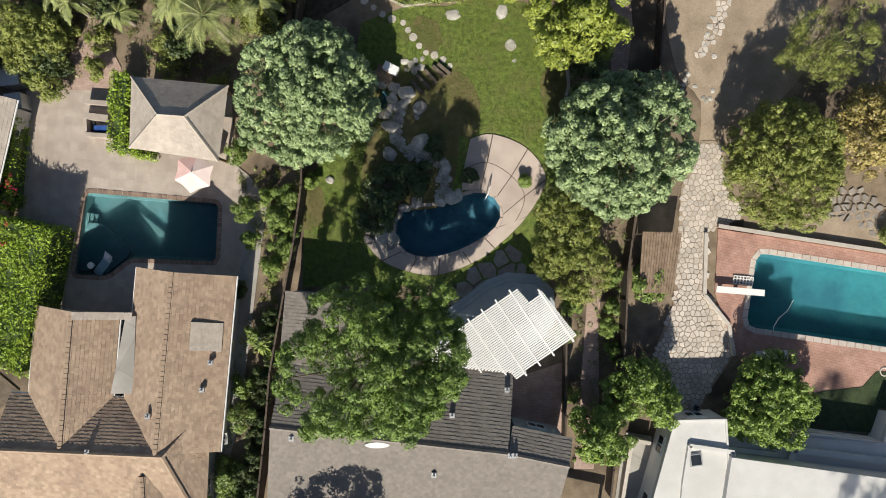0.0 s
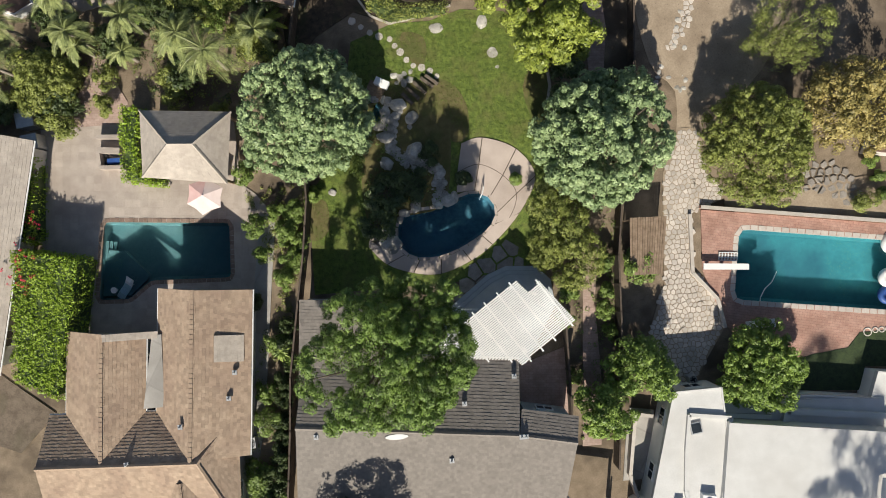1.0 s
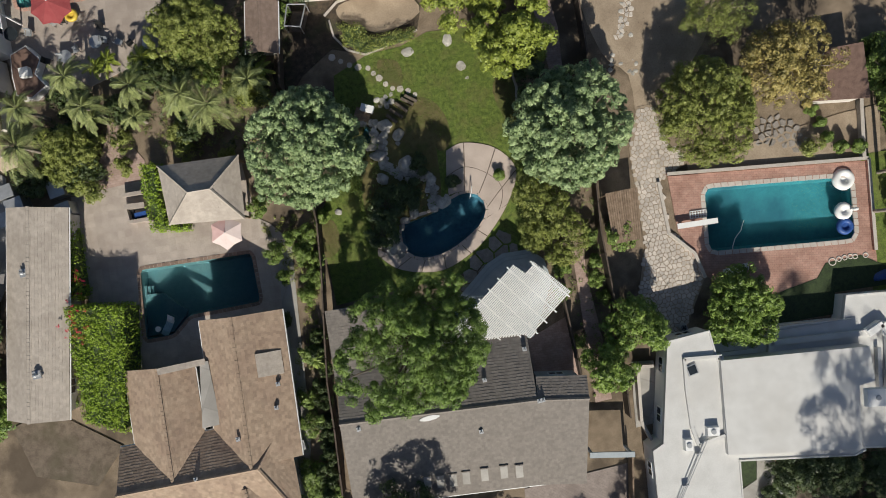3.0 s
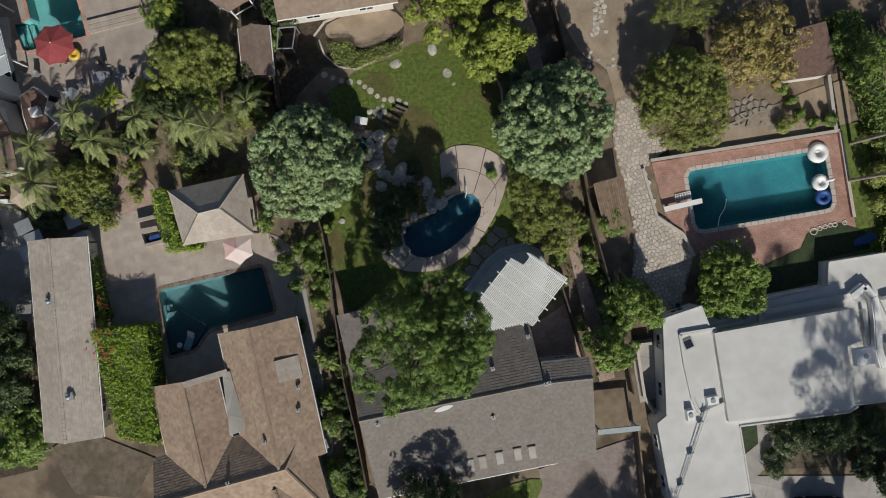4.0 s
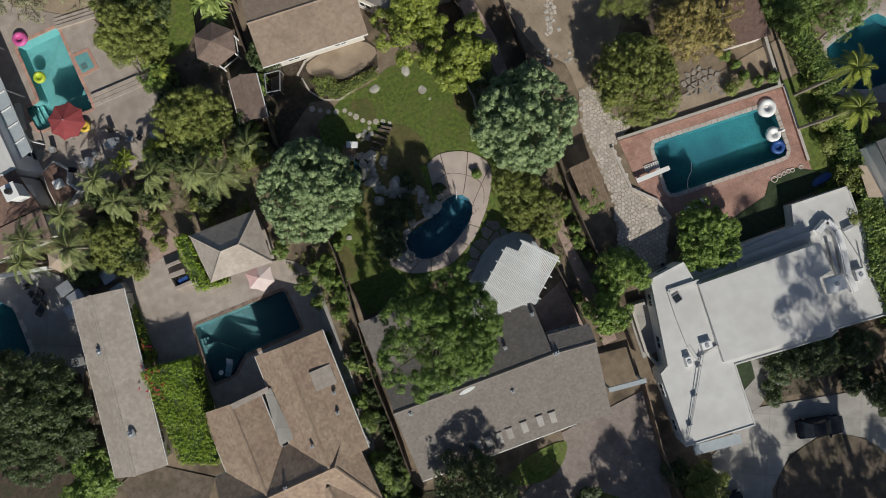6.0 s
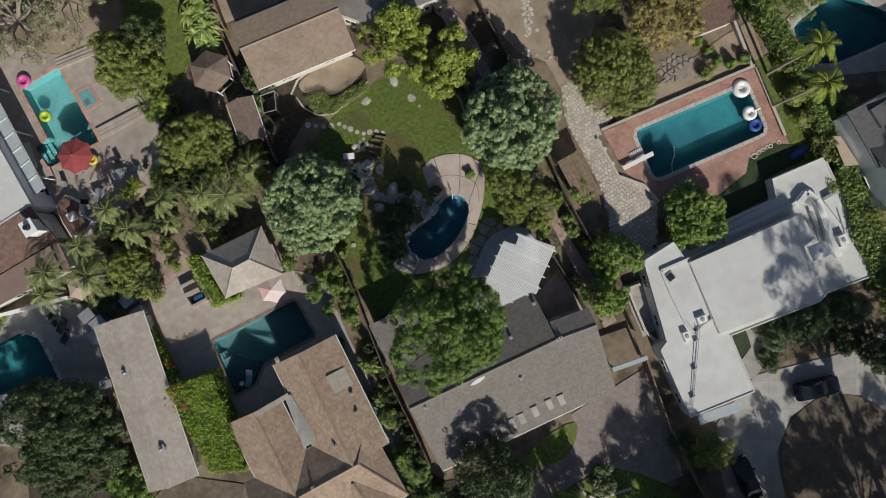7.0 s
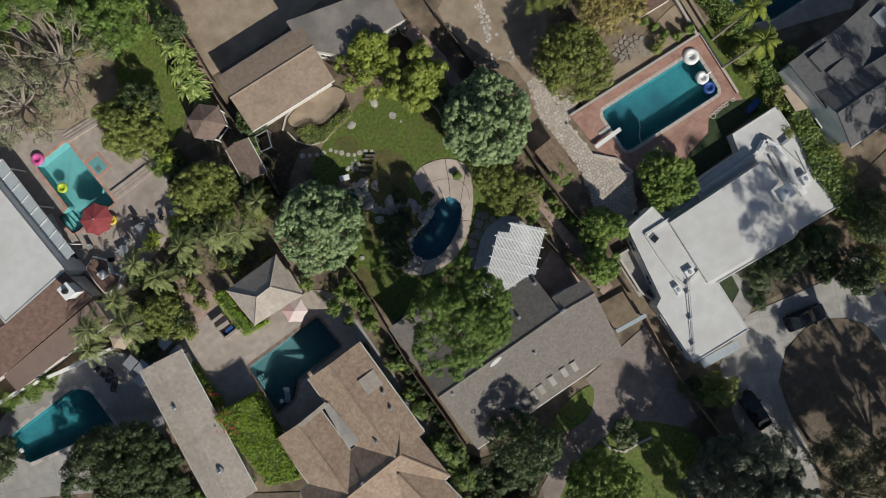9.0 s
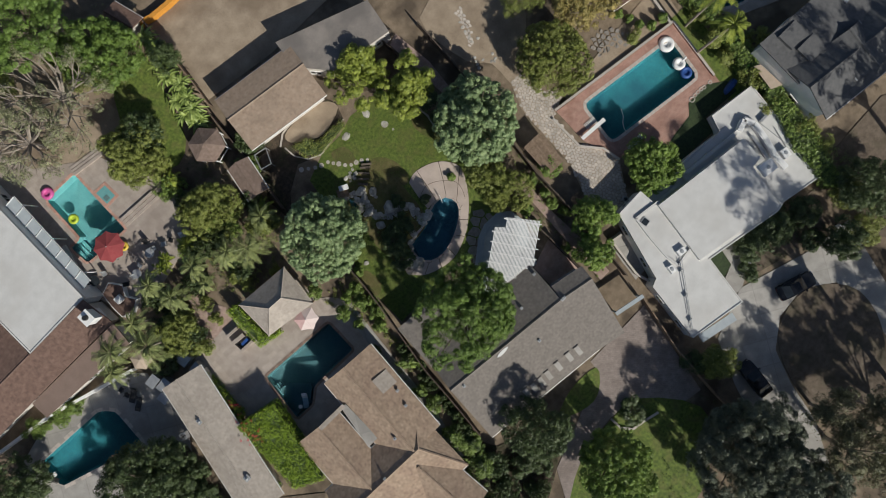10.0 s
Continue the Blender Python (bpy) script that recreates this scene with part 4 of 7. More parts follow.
def trunk_shape(seed, height, base, radius, cs, thick):
    rng = random.Random(seed)
    s = Shape()
    fork = Vector((rng.uniform(-0.2, 0.2), rng.uniform(-0.2, 0.2), max(0.6, base * 0.9)))
    s.tube((0, 0, -0.1), (0, 0, 0.25), thick * 1.5, thick * 1.1, 10)
    s.tube((0, 0, 0.2), fork, thick * 1.1, thick * 0.85, 10)
    for x, y, z, r in rng.sample(cs, min(len(cs), 16)):
        end = Vector((x, y, z))
        mid = fork.lerp(end, 0.5) + Vector((rng.uniform(-0.3, 0.3), rng.uniform(-0.3, 0.3), 0.25 * height * 0.3))
        s.tube(fork, mid, thick * 0.5, thick * 0.28, 6)
        s.tube(mid, end, thick * 0.28, thick * 0.07, 5)
    return s


KINDS = {}


def tree(kind, name, label, category, x, y, r, h, seed=0, turn=None, group=""):
    """A tree or shrub of a kind; alike ones share their crown and trunk meshes and differ in size and turn."""
    mat, base, clumps, per, leaf, lobe, bark, uneven, narrow = kind_specs[kind]
    key = (kind, seed % 2, round(r / 1.2))
    if key not in KINDS:
        rr = max(0.6, round(r / 1.2) * 1.2)
        scale = rr / 4.0
        n = max(10, int(clumps * scale ** 2))
        hh = h
        lobe_m = min(lobe, rr * 0.45)
        me, cs = crown_mesh("crown", hash_of(kind) + seed % 2, rr, hh, base * hh, n, per, leaf, lobe_m, mat, uneven, narrow)
        tr = trunk_shape(hash_of(kind) + seed % 2, hh, base * hh, rr, cs, max(0.04, 0.05 * rr))
        tm = bpy.data.meshes.new("trunk")
        tm.from_pydata(tr.v, [], tr.f)
        tm.materials.append(bark)
        KINDS[key] = (me, tm, rr, hh)
    me, tm, rr, hh = KINDS[key]
    e = thing(name, label, category, (x, y, 0), group)
    turn = (x * 37.1 + y * 91.7) % 360 if turn is None else turn
    for nm, m in (("trunk", tm), ("crown", me)):
        o = new(nm, m)
        o.parent = e
        o.matrix_basis = pose(0, 0, 0, 0, 0, turn) @ Matrix.Diagonal((r / rr, r / rr, h / hh, 1))
    return e


def hash_of(text):
    return sum(ord(ch) * (i + 3) for i, ch in enumerate(text))


# material, crown base (share of height), clumps at 4 m radius, leaves a clump, leaf, clump radius, bark, unevenness, leaf width
kind_specs = {
    "ficus": (LEAF_BLUE, 0.15, 540, 50, 0.19, 0.36, BARK, 0.22, 0.6),
    "elm": (LEAF_ELM, 0.3, 420, 62, 0.18, 0.42, BARK, 0.55, 0.4),
    "oak": (LEAF_OLIVE, 0.15, 520, 42, 0.17, 0.36, BARK, 0.3, 0.5),
    "gold": (LEAF_YELLOW, 0.25, 340, 44, 0.18, 0.4, PALEBARK, 0.45, 0.5),
    "avocado": (LEAF_LIME, 0.1, 210, 72, 0.25, 0.54, BARK, 0.75, 0.42),
    "citrus": (LEAF_BRIGHT, 0.15, 460, 44, 0.18, 0.38, BARK, 0.38, 0.6),
    "dark": (LEAF_DARK, 0.15, 400, 38, 0.2, 0.46, BARK, 0.5, 0.5),
    "sage": (LEAF_SAGE, 0.12, 420, 44, 0.28, 0.48, PALEBARK, 0.6, 0.24),
    "gum": (LEAF_DUSK, 0.5, 170, 38, 0.28, 0.6, PALEBARK, 0.65, 0.3),
    "wispy": (LEAF_OLIVE, 0.2, 170, 60, 0.2, 0.5, PALEBARK, 0.5, 0.18),
    "bush": (LEAF_GREEN, 0.05, 360, 40, 0.16, 0.34, BARK, 0.45, 0.5),
    "darkbush": (LEAF_DARK, 0.05, 360, 38, 0.17, 0.36, BARK, 0.45, 0.5),
    "olivebush": (LEAF_OLIVE, 0.05, 360, 40, 0.16, 0.36, BARK, 0.5, 0.45),
}


def grove(kind, name, label, category, rows, group=""):
    for i, (x, y, r, h) in enumerate(rows):
        tree(kind, name, label, category, x, y, r, h, i, group=group)


grove("ficus", "tree", "round blue-green broadleaf tree with a dense crown", "tree", [(-9.4, 10.0, 4.9, 7)])
grove("ficus", "tree", "round blue-green broadleaf tree beside the flagstones", "tree", [(12.1, 7.4, 5.1, 7)])
grove("elm", "tree", "large airy green tree overhanging the roof", "tree", [(-4.25, -6.8, 5.7, 12.5)])
grove("oak", "tree", "olive-green spreading tree beside the bare yard", "tree", [(23.2, 5.7, 4.3, 6)])
grove("gold", "tree", "yellowing tree with a sparse crown", "tree", [(30.6, 8.0, 3.9, 6)])
grove("wispy", "tree", "pale wispy tree in the bare yard", "tree", [(26.0, 13.9, 3.2, 5.5)])
grove("avocado", "tree", "yellow-green tree with lobed crown at the lawn", "tree", [(5.9, 20.7, 3.9, 5.5), (9.2, 16.0, 3.7, 5.5)])
grove("olivebush", "tree", "olive-green shrubby tree beside the fence", "tree", [(8.5, 1.6, 2.7, 4.2), (9.7, -1.5, 2.4, 3.8), (7.9, -0.6, 1.8, 3.2)])
grove("citrus", "tree", "bright green citrus tree beside the wall", "tree", [(13.8, -9.8, 2.6, 4.6), (10.8, -12.7, 2.4, 4.6)])
grove("citrus", "tree", "dense bright green tree beside the white house", "tree", [(22.9, -10.6, 3.5, 4.2)])
grove("bush", "shrub", "light green shrub beside the fence", "shrub", [(14.6, -2.4, 1.5, 2.4)])
grove("darkbush", "shrub", "dark green shrub beside the stream", "shrub", [(-4.2, 4.5, 1.7, 1.6), (-2.6, 4.7, 1.5, 1.6), (-4.8, 2.1, 1.4, 1.4), (-0.6, 7.3, 1.0, 1.2), (1.9, 5.3, 0.6, 0.9), (-1.6, 5.3, 1.1, 1.3)])
grove("dark", "tree", "dark green broad tree at the street side", "tree", [(-42.2, 4.9, 6.0, 7.5), (-53.0, 15.5, 3.8, 6)])
grove("citrus", "shrub", "bright green shrub at the corner of the long house", "shrub", [(-40.7, -4.8, 2.8, 3.2)])
grove("dark", "tree", "dark green tree beside the long house", "tree", [(-40.6, 3.9, 3.0, 5), (-40.6, -0.6, 2.6, 4.5), (-45.1, -0.7, 2.4, 3.6)])
grove("dark", "tree", "dark green round tree in front of the shingle roof", "tree", [(-7.8, -21.4, 3.8, 8)])
grove("dark", "tree", "dark spreading shrub tree in the front court of the white house", "tree", [(27.2, -25.6, 2.3, 3.2), (24.2, -25.0, 2.1, 2.8), (31.2, -27.0, 2.0, 2.6)])
grove("citrus", "tree", "green round tree on the front lawn", "tree", [(-4.9, -30.8, 4.5, 8.5)])
grove("sage", "tree", "large grey-green feathery tree at the driveway", "tree", [(6.4, -39.6, 6.6, 9.5), (7.2, -45.8, 5.4, 10)])
grove("elm", "tree", "tall deep green tree at the corner of the plot", "tree", [(-15.7, 50.1, 6.2, 8.5), (-11.9, 42.1, 4.4, 6.5)])
grove("oak", "tree", "round olive-green tree behind the pool patio", "tree", [(-17.5, 32.1, 3.8, 5), (-16.2, 21.6, 3.6, 5), (-28.6, 14.7, 2.3, 4), (-13.3, 16.8, 1.8, 3)])
grove("dark", "tree", "dark green tree shading the back lawn", "tree", [(-15.0, 33.3, 2.3, 4.5), (-7.3, 36.9, 1.8, 5)])
grove("oak", "tree", "yellow-green tree beside the wall", "tree", [(12.0, -32.1, 2.3, 3.4)])
grove("gum", "tree", "tall brown-olive tree with pale limbs beside the driveway", "tree", [(16.2, -43.6, 3.4, 8), (14.6, -47.6, 4.6, 10), (20.0, -46.8, 2.6, 7)])
# unseen trees, added only for the dappled shade they cast on circle and roofs
grove("gum", "tree", "unseen tall tree added to shade the turning circle and roofs", "tree", [(24.5, -48.5, 5.2, 26), (20.5, -57.0, 5.6, 15), (28.5, -58.0, 5.6, 15), (43.5, -38.0, 6.4, 22)], "street trees")


def bare_tree(x, y, r, h, label, seed=3):
    """A tree with many pale bare limbs and thin leafage at their ends."""
    rng = random.Random(seed)
    e = thing("tree", label, "tree", (x, y, 0))
    s, ends = Shape(), []
    s.tube((0, 0, -0.1), (0, 0, h * 0.3), 0.4, 0.3, 10)

    def grow(p, d, ln, th, depth):
        q = p + d * ln
        s.tube(p, q, th, th * 0.65, 6)
        if depth == 0:
            ends.append((q.x, q.y, q.z, 0.5))
            return
        for _ in range(3 if depth > 1 else 2):
            nd = (d + Vector((rng.uniform(-0.75, 0.75), rng.uniform(-0.75, 0.75), rng.uniform(-0.3, 0.35)))).normalized()
            grow(q, nd, ln * rng.uniform(0.55, 0.8), th * 0.6, depth - 1)

    for i in range(14):
        a = i * 0.449 + rng.uniform(-0.2, 0.2)
        grow(Vector((0, 0, h * 0.28)), Vector((math.cos(a), math.sin(a), rng.uniform(0.25, 0.9))).normalized(), r * 0.38, 0.17, 3)
    part("trunk", s, PALEBARK, e, "pale bare limbs")
    gen_ = np.random.default_rng(seed)
    keep = [c for c in ends if rng.random() < 0.75]
    me = leaf_mesh("crown", gen_, keep, 40, 0.24, narrow=0.3)
    me.materials.append(LEAF_GREY)
    o = new("crown", me)
    o.parent = e
    return e


for bx, by, br_ in [(-18.6, 42.5, 7.9), (-24.9, 41.7, 5.0)]:
    bare_tree(bx, by, br_, 7.0, "half-bare tree with pale tangled limbs", int(br_ * 10))
grove("olivebush", "shrub", "tangled olive undergrowth beneath the half-bare tree", "shrub", [(-15.3, 43.1, 2.4, 2.4), (-15.0, 47.0, 2.6, 2.6), (-23.3, 49.1, 2.0, 2.0)], "tangle")
grove("bush", "tree", "dense green tree beyond the boundary hedge", "tree", [(39.8, 5.3, 3.0, 5), (44.1, 3.6, 3.4, 5.5)])
grove("dark", "tree", "dark tree behind the slate roof", "tree", [(37.9, -29.9, 3.8, 5.5), (31.8, -31.8, 2.5, 4.5)])


def hedge(pts, h, mat, label, per_m2=90, leaf=0.2, flowers=()):
    """A clipped hedge: a dense core, coloured dark for the shade inside, with leaves all over its top and sides."""
    rng = np.random.default_rng(int(abs(pts[0][0]) * 100))
    pts = ccw(pts)
    e = thing("hedge", label, "hedge", (0, 0, 0))
    # solid filler block; its dark green stands in for shade between the leaves
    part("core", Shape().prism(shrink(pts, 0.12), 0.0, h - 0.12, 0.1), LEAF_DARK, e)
    xs, ys = [p[0] for p in pts], [p[1] for p in pts]
    cs = []
    area_m = (max(xs) - min(xs)) * (max(ys) - min(ys))
    for _ in range(min(9000, int(area_m * per_m2 / 3))):
        x, y = rng.uniform(min(xs), max(xs)), rng.uniform(min(ys), max(ys))
        if inside(x, y, pts):
            cs.append((x, y, h - 0.1 + rng.uniform(-0.12, 0.1) + 0.12 * math.sin(x * 2.1) * math.cos(y * 1.7), 0.2))
    for a, b in zip(pts, pts[1:] + pts[:1]):
        ln = math.dist(a, b)
        for _ in range(int(ln * h * 9)):
            t = rng.uniform(0, 1)
            cs.append((a[0] + (b[0] - a[0]) * t, a[1] + (b[1] - a[1]) * t, rng.uniform(0.1, h), 0.2))
    me = leaf_mesh("leaves", rng, cs, 6, leaf, narrow=0.6)
    me.materials.append(mat)
    o = new("leaves", me)
    o.parent = e
    if flowers:
        fs = [(x + rng.normal() * 0.5, y + rng.normal() * 0.5, h + 0.05, 0.14) for x, y in flowers for _ in range(8)]
        fm = leaf_mesh("flowers", rng, fs, 7, 0.14, narrow=0.8)
        fm.materials.append(FLOWER)
        f = new("flowers", fm)
        f.parent = e
        tagged(f, "crimson flowers", kind="stuff")
    return e


hedge([(-31.09, 2.33), (-26.54, 1.34), (-27.67, -4.35), (-28.58, -8.71), (-31.66, -7.11), (-31.33, -2.02)], 3.2, LEAF_IVY, "vivid green ivy-covered block with crimson flowers", 170, 0.15, [(-30.38, 1.64), (-30.45, 0.13), (-31.06, 0.93)])
hedge([(-23.20, 12.45), (-21.78, 12.25), (-21.98, 7.21), (-20.56, 6.81), (-20.72, 6.38), (-23.24, 6.89)], 2.0, LEAF_IVY, "narrow clipped green hedge beside the pavilion", 110, 0.16)
hedge([(-30.97, 9.47), (-29.92, 9.26), (-30.39, 2.92), (-31.22, 2.81)], 1.8, LEAF_IVY, "green climbing hedge along the house wall", 110, 0.16, [(-30.78, 3.90), (-30.72, 5.00)])
hedge([(-4.53, 20.54), (-4.35, 18.75), (-2.79, 17.54), (1.73, 17.97), (1.58, 18.72), (-1.84, 18.75), (-2.69, 20.02)], 0.8, LEAF_OLIVE, "low clipped hedge curving along the lawn", 110, 0.14)
hedge([(-14.24, 16.54), (-11.39, 16.28), (-11.50, 15.19), (-14.26, 15.64)], 1.4, LEAF_OLIVE, "clipped hedge behind the round tree", 110, 0.16)
hedge([(38.6, 9.0), (40.6, 8.4), (41.0, -3.6), (39.2, -4.0)], 2.2, LEAF_GREEN, "tall flowering boundary hedge along the lawn strip", 90, 0.2)
hedge([(39.34, -4.28), (41.06, -5.13), (39.84, -11.28), (37.70, -10.94)], 2.0, LEAF_GREEN, "tall boundary hedge beside the pool lawn", 80, 0.22)
hedge([(37.99, -13.09), (39.35, -14.48), (38.11, -21.54), (36.20, -27.92), (34.85, -26.53), (35.38, -20.59)], 2.2, LEAF_GREEN, "tall boundary hedge beside the white house", 80, 0.22)

grove("bush", "shrub", "green shrub in the border beside the side path", "shrub", [(-14.1, 2.8, 1.0, 2), (-11.9, 2.3, 1.1, 1.8), (-11.2, 3.7, 1.0, 1.7), (-13.8, 0.6, 0.8, 1.5), (-11.4, 0.0, 1.0, 1.9), (-12.3, -1.2, 1.0, 1.8), (-10.8, 1.4, 0.8, 1.6), (-12.6, 3.7, 0.8, 1.5), (-14.6, 6.9, 1.0, 1.8), (-9.6, 4.9, 0.8, 1.2)], "border shrubs")
grove("darkbush", "shrub", "dark green shrub in the narrow side border", "shrub", [(-12.1, -4.8, 0.7, 1.7), (-12.4, -6.3, 0.8, 1.7), (-12.2, -7.7, 0.7, 1.6), (-12.8, -8.9, 0.8, 1.7), (-12.9, -10.4, 0.8, 1.7), (-13.2, -12.0, 0.8, 1.7), (-13.3, -13.4, 0.8, 1.7), (-13.6, -14.9, 0.9, 1.8), (-14.0, -16.4, 1.0, 1.9), (-14.5, -18.4, 1.0, 1.9), (-14.6, -2.9, 0.6, 1.4)], "border shrubs")
grove("bush", "shrub", "green shrub in the narrow side border", "shrub", [(-15.0, -18.3, 2.0, 2.2), (-15.4, -16.0, 1.4, 1.8), (-15.5, -21.5, 2.1, 2.2), (-14.2, -9.8, 1.0, 1.5), (-14.2, -12.1, 1.2, 1.6), (-13.2, -6.1, 1.0, 1.5)], "border shrubs")
grove("darkbush", "shrub", "dark green shrub in the front bed", "shrub", [(-14.5, -21.8, 1.7, 2.2), (-12.4, -24.2, 1.6, 1.8), (-15.6, -25.0, 1.9, 2.4), (-13.4, -27.6, 1.8, 2.0), (-17.2, -28.6, 1.8, 2.2), (-18.6, -24.8, 1.6, 2.0), (-10.6, -25.9, 1.3, 1.5), (-15.4, -30.4, 1.5, 1.8)], "front shrubs")
grove("olivebush", "shrub", "yellow-green shrub in the tropical garden", "shrub", [(-24.2, 14.8, 1.0, 2.2), (-24.8, 12.8, 0.9, 2), (-29.2, 13.2, 1.7, 2.6), (-28.0, 12.0, 1.5, 2.4), (-29.8, 16.0, 1.6, 2.6), (-27.0, 15.2, 1.2, 2.2), (-19.4, 13.0, 1.1, 1.8), (-16.2, 12.0, 0.7, 1.4), (-20.0, 14.8, 0.9, 1.6), (-30.8, 14.0, 1.2, 2.2)], "garden shrubs")
grove("bush", "shrub", "round green shrub beside the brick path", "shrub", [(12.1, -4.1, 0.6, 1.3), (12.1, -2.0, 0.9, 1.6), (11.8, -5.6, 0.8, 1.5), (9.2, -4.0, 1.0, 2), (8.7, -6.0, 0.8, 1.6), (9.1, -10.4, 0.7, 1.6), (5.9, 4.9, 0.5, 0.8), (12.1, -7.2, 0.7, 1.2)], "path shrubs")
grove("dark", "shrub", "dark green shrubby tree beside the fence", "tree", [(10.1, 13.4, 1.6, 3), (9.9, 10.3, 1.4, 2.6), (10.6, 15.4, 1.2, 2.6)], "fence trees")
grove("bush", "shrub", "round clipped green shrub on the gravel terrace", "shrub", [(32.9, 4.1, 0.5, 1.1), (33.5, 3.0, 0.5, 1.1), (33.8, 1.6, 0.5, 1.1), (34.7, 0.5, 0.6, 1.2), (36.2, 0.2, 0.6, 1.2)], "terrace balls")
grove("olivebush", "shrub", "broad olive shrub on the gravel terrace", "shrub", [(32.3, 1.2, 1.1, 1.3)])
grove("olivebush", "shrub", "leafy shrub beside the neighbouring pool", "shrub", [(38.8, -5.6, 1.7, 2.6), (38.6, -8.5, 1.6, 2.4), (37.8, -12.0, 1.6, 2.4), (37.6, -15.8, 1.7, 2.6), (38.0, -20.0, 1.9, 2.8), (37.9, -22.7, 1.8, 2.6), (41.8, -9.5, 1.7, 2.6), (36.2, -28.9, 2.2, 3), (34.4, -33.4, 2.3, 3), (39.6, -2.1, 1.4, 2.4)], "boundary shrubs")
grove("darkbush", "shrub", "dark shrub beside the driveway", "shrub", [(25.5, -25.2, 2.6, 1.8), (28.5, -26.4, 2.2, 1.6), (29.8, -30.1, 1.6, 1.6), (22.2, -27.5, 1.4, 1.2), (1.0, -29.1, 1.7, 1.2), (10.2, -30.1, 1.7, 1.8)], "driveway shrubs")
grove("bush", "shrub", "green shrub beside the street-side house", "shrub", [(-45.8, 18.1, 1.6, 1.6), (-43.5, 17.6, 1.3, 1.4), (-48.6, 19.0, 1.4, 1.5), (-34.2, -5.1, 1.2, 1.4), (-9.8, 22.2, 1.6, 2.2), (-17.6, 27.4, 2.0, 2.4), (-20.7, 20.3, 2.0, 2.6), (-16.1, 19.8, 2.2, 2.8), (-16.6, 33.8, 2.6, 3)], "house shrubs")
grove("darkbush", "shrub", "dark green undergrowth shrub", "shrub", [(-29.7, 15.9, 2.1, 2.4), (-28.4, 13.6, 1.9, 2.4), (-32.6, 13.1, 1.5, 2), (-20.3, 19.4, 2.1, 2.6), (-18.0, 19.6, 1.9, 2.6), (-23.5, 17.3, 1.8, 2.2), (-18.8, 14.8, 1.4, 1.8), (-12.3, 19.5, 1.6, 2.4), (-7.5, 24.3, 1.6, 2.4), (-27.8, 19.1, 1.9, 2.4), (-17.2, 24.3, 1.8, 2.6)], "undergrowth")


# ---- palms and large-leaved plants ----
def frond(s, base, az, length, rise, droop, pairs, leaflet, width):
    """A feather frond: an arched rib with leaflets on both sides."""
    a = Vector((math.cos(az), math.sin(az), 0))
    side = Vector((-a.y, a.x, 0))
    pts = [base + a * (length * t) + Vector((0, 0, rise * t - droop * t * t)) for t in (i / 8 for i in range(9))]
    for p, q in zip(pts, pts[1:]):
        s.tube(p, q, 0.03, 0.02, 3)
    for i in range(pairs):
        t = 0.12 + 0.86 * i / pairs
        k = min(7, int(t * 8))
        p = pts[k].lerp(pts[k + 1], t * 8 - k)
        ln = leaflet * math.sin(math.pi * (0.15 + 0.8 * t)) ** 0.6
        for sg in (-1, 1):
            tip = p + side * sg * ln + a * ln * 0.55 + Vector((0, 0, -0.25 * ln))
            w = a * width
            s.add([p - w * 0.4, p + w * 0.6, tip, p.lerp(tip, 0.5) - w + Vector((0, 0, 0.03))], [(0, 1, 2, 3)])


PALMS = {}


def palm(x, y, r, h, label, mat=None, fronds=17, name="palm_tree"):
    mat = mat or LEAF_PALM
    key = (round(r), mat.name, fronds)
    if key not in PALMS:
        rng = random.Random(round(r) * 7 + fronds)
        s = Shape()
        for i in range(fronds):
            ring_i = i % 3
            frond(s, Vector((0, 0, 0)), i * 2.399 + rng.uniform(-0.2, 0.2), r * (1.0, 0.85, 0.6)[ring_i] * rng.uniform(0.7, 1.15), r * (0.3, 0.6, 0.75)[ring_i] * rng.uniform(0.7, 1.3), r * (0.8, 0.85, 0.6)[ring_i] * rng.uniform(0.7, 1.3), 30, 0.16 * r, 0.026)
        me = bpy.data.meshes.new("crown")
        me.from_pydata(s.v, [], s.f)
        me.materials.append(mat)
        PALMS[key] = me
    e = thing(name, label, "palm")
    e.matrix_basis = pose(x, y, 0)
    t = Shape()
    for k in range(6):
        t.tube((0, 0, h * k / 6), (0, 0, h * (k + 1) / 6), 0.17 - 0.008 * k, 0.145 - 0.008 * k, 9)
    part("trunk", t, PALEBARK, e)
    c = new("crown", PALMS[key])
    c.parent = e
    c.matrix_basis = pose(0, 0, h, 0, 0, (x * 53 + y * 29) % 360)
    return e


for x, y, r, h in [(-15.5, 15.1, 2.3, 4), (-17.6, 16.7, 1.7, 3.4), (-21.5, 18.3, 1.9, 3.2), (-33.9, 17.7, 2.7, 4.4), (-31.1, 15.5, 2.2, 3.6), (-25.7, 17.6, 1.8, 3), (-12.3, 16.7, 1.5, 3), (-30.5, 18.5, 1.8, 3.4), (-26.5, 20.3, 1.7, 3), (-36.1, 16.4, 1.7, 3.2)]:
    palm(x, y, r * 1.2, h * 1.25, "feathery grey-green palm in the tropical garden", None, 19)
for x, y, r, h in [(-24.8, 21.2, 1.4, 1.8), (-20.8, 20.9, 1.7, 2.2), (-23.8, 21.6, 1.0, 1.6), (-16.9, 27.5, 0.9, 2), (-11.8, 17.8, 0.9, 1.8)]:
    palm(x, y, r, h, "yellow-green arching palm beside the patio", LEAF_LIME, 12)
for x, y, r, h in [(-18.8, 16.7, 1.6, 2.6), (-22.4, 16.3, 1.4, 2.4), (-25.6, 16.9, 1.4, 2.6)]:
    palm(x, y, r, h, "feathery grey-green palm in the tropical garden")
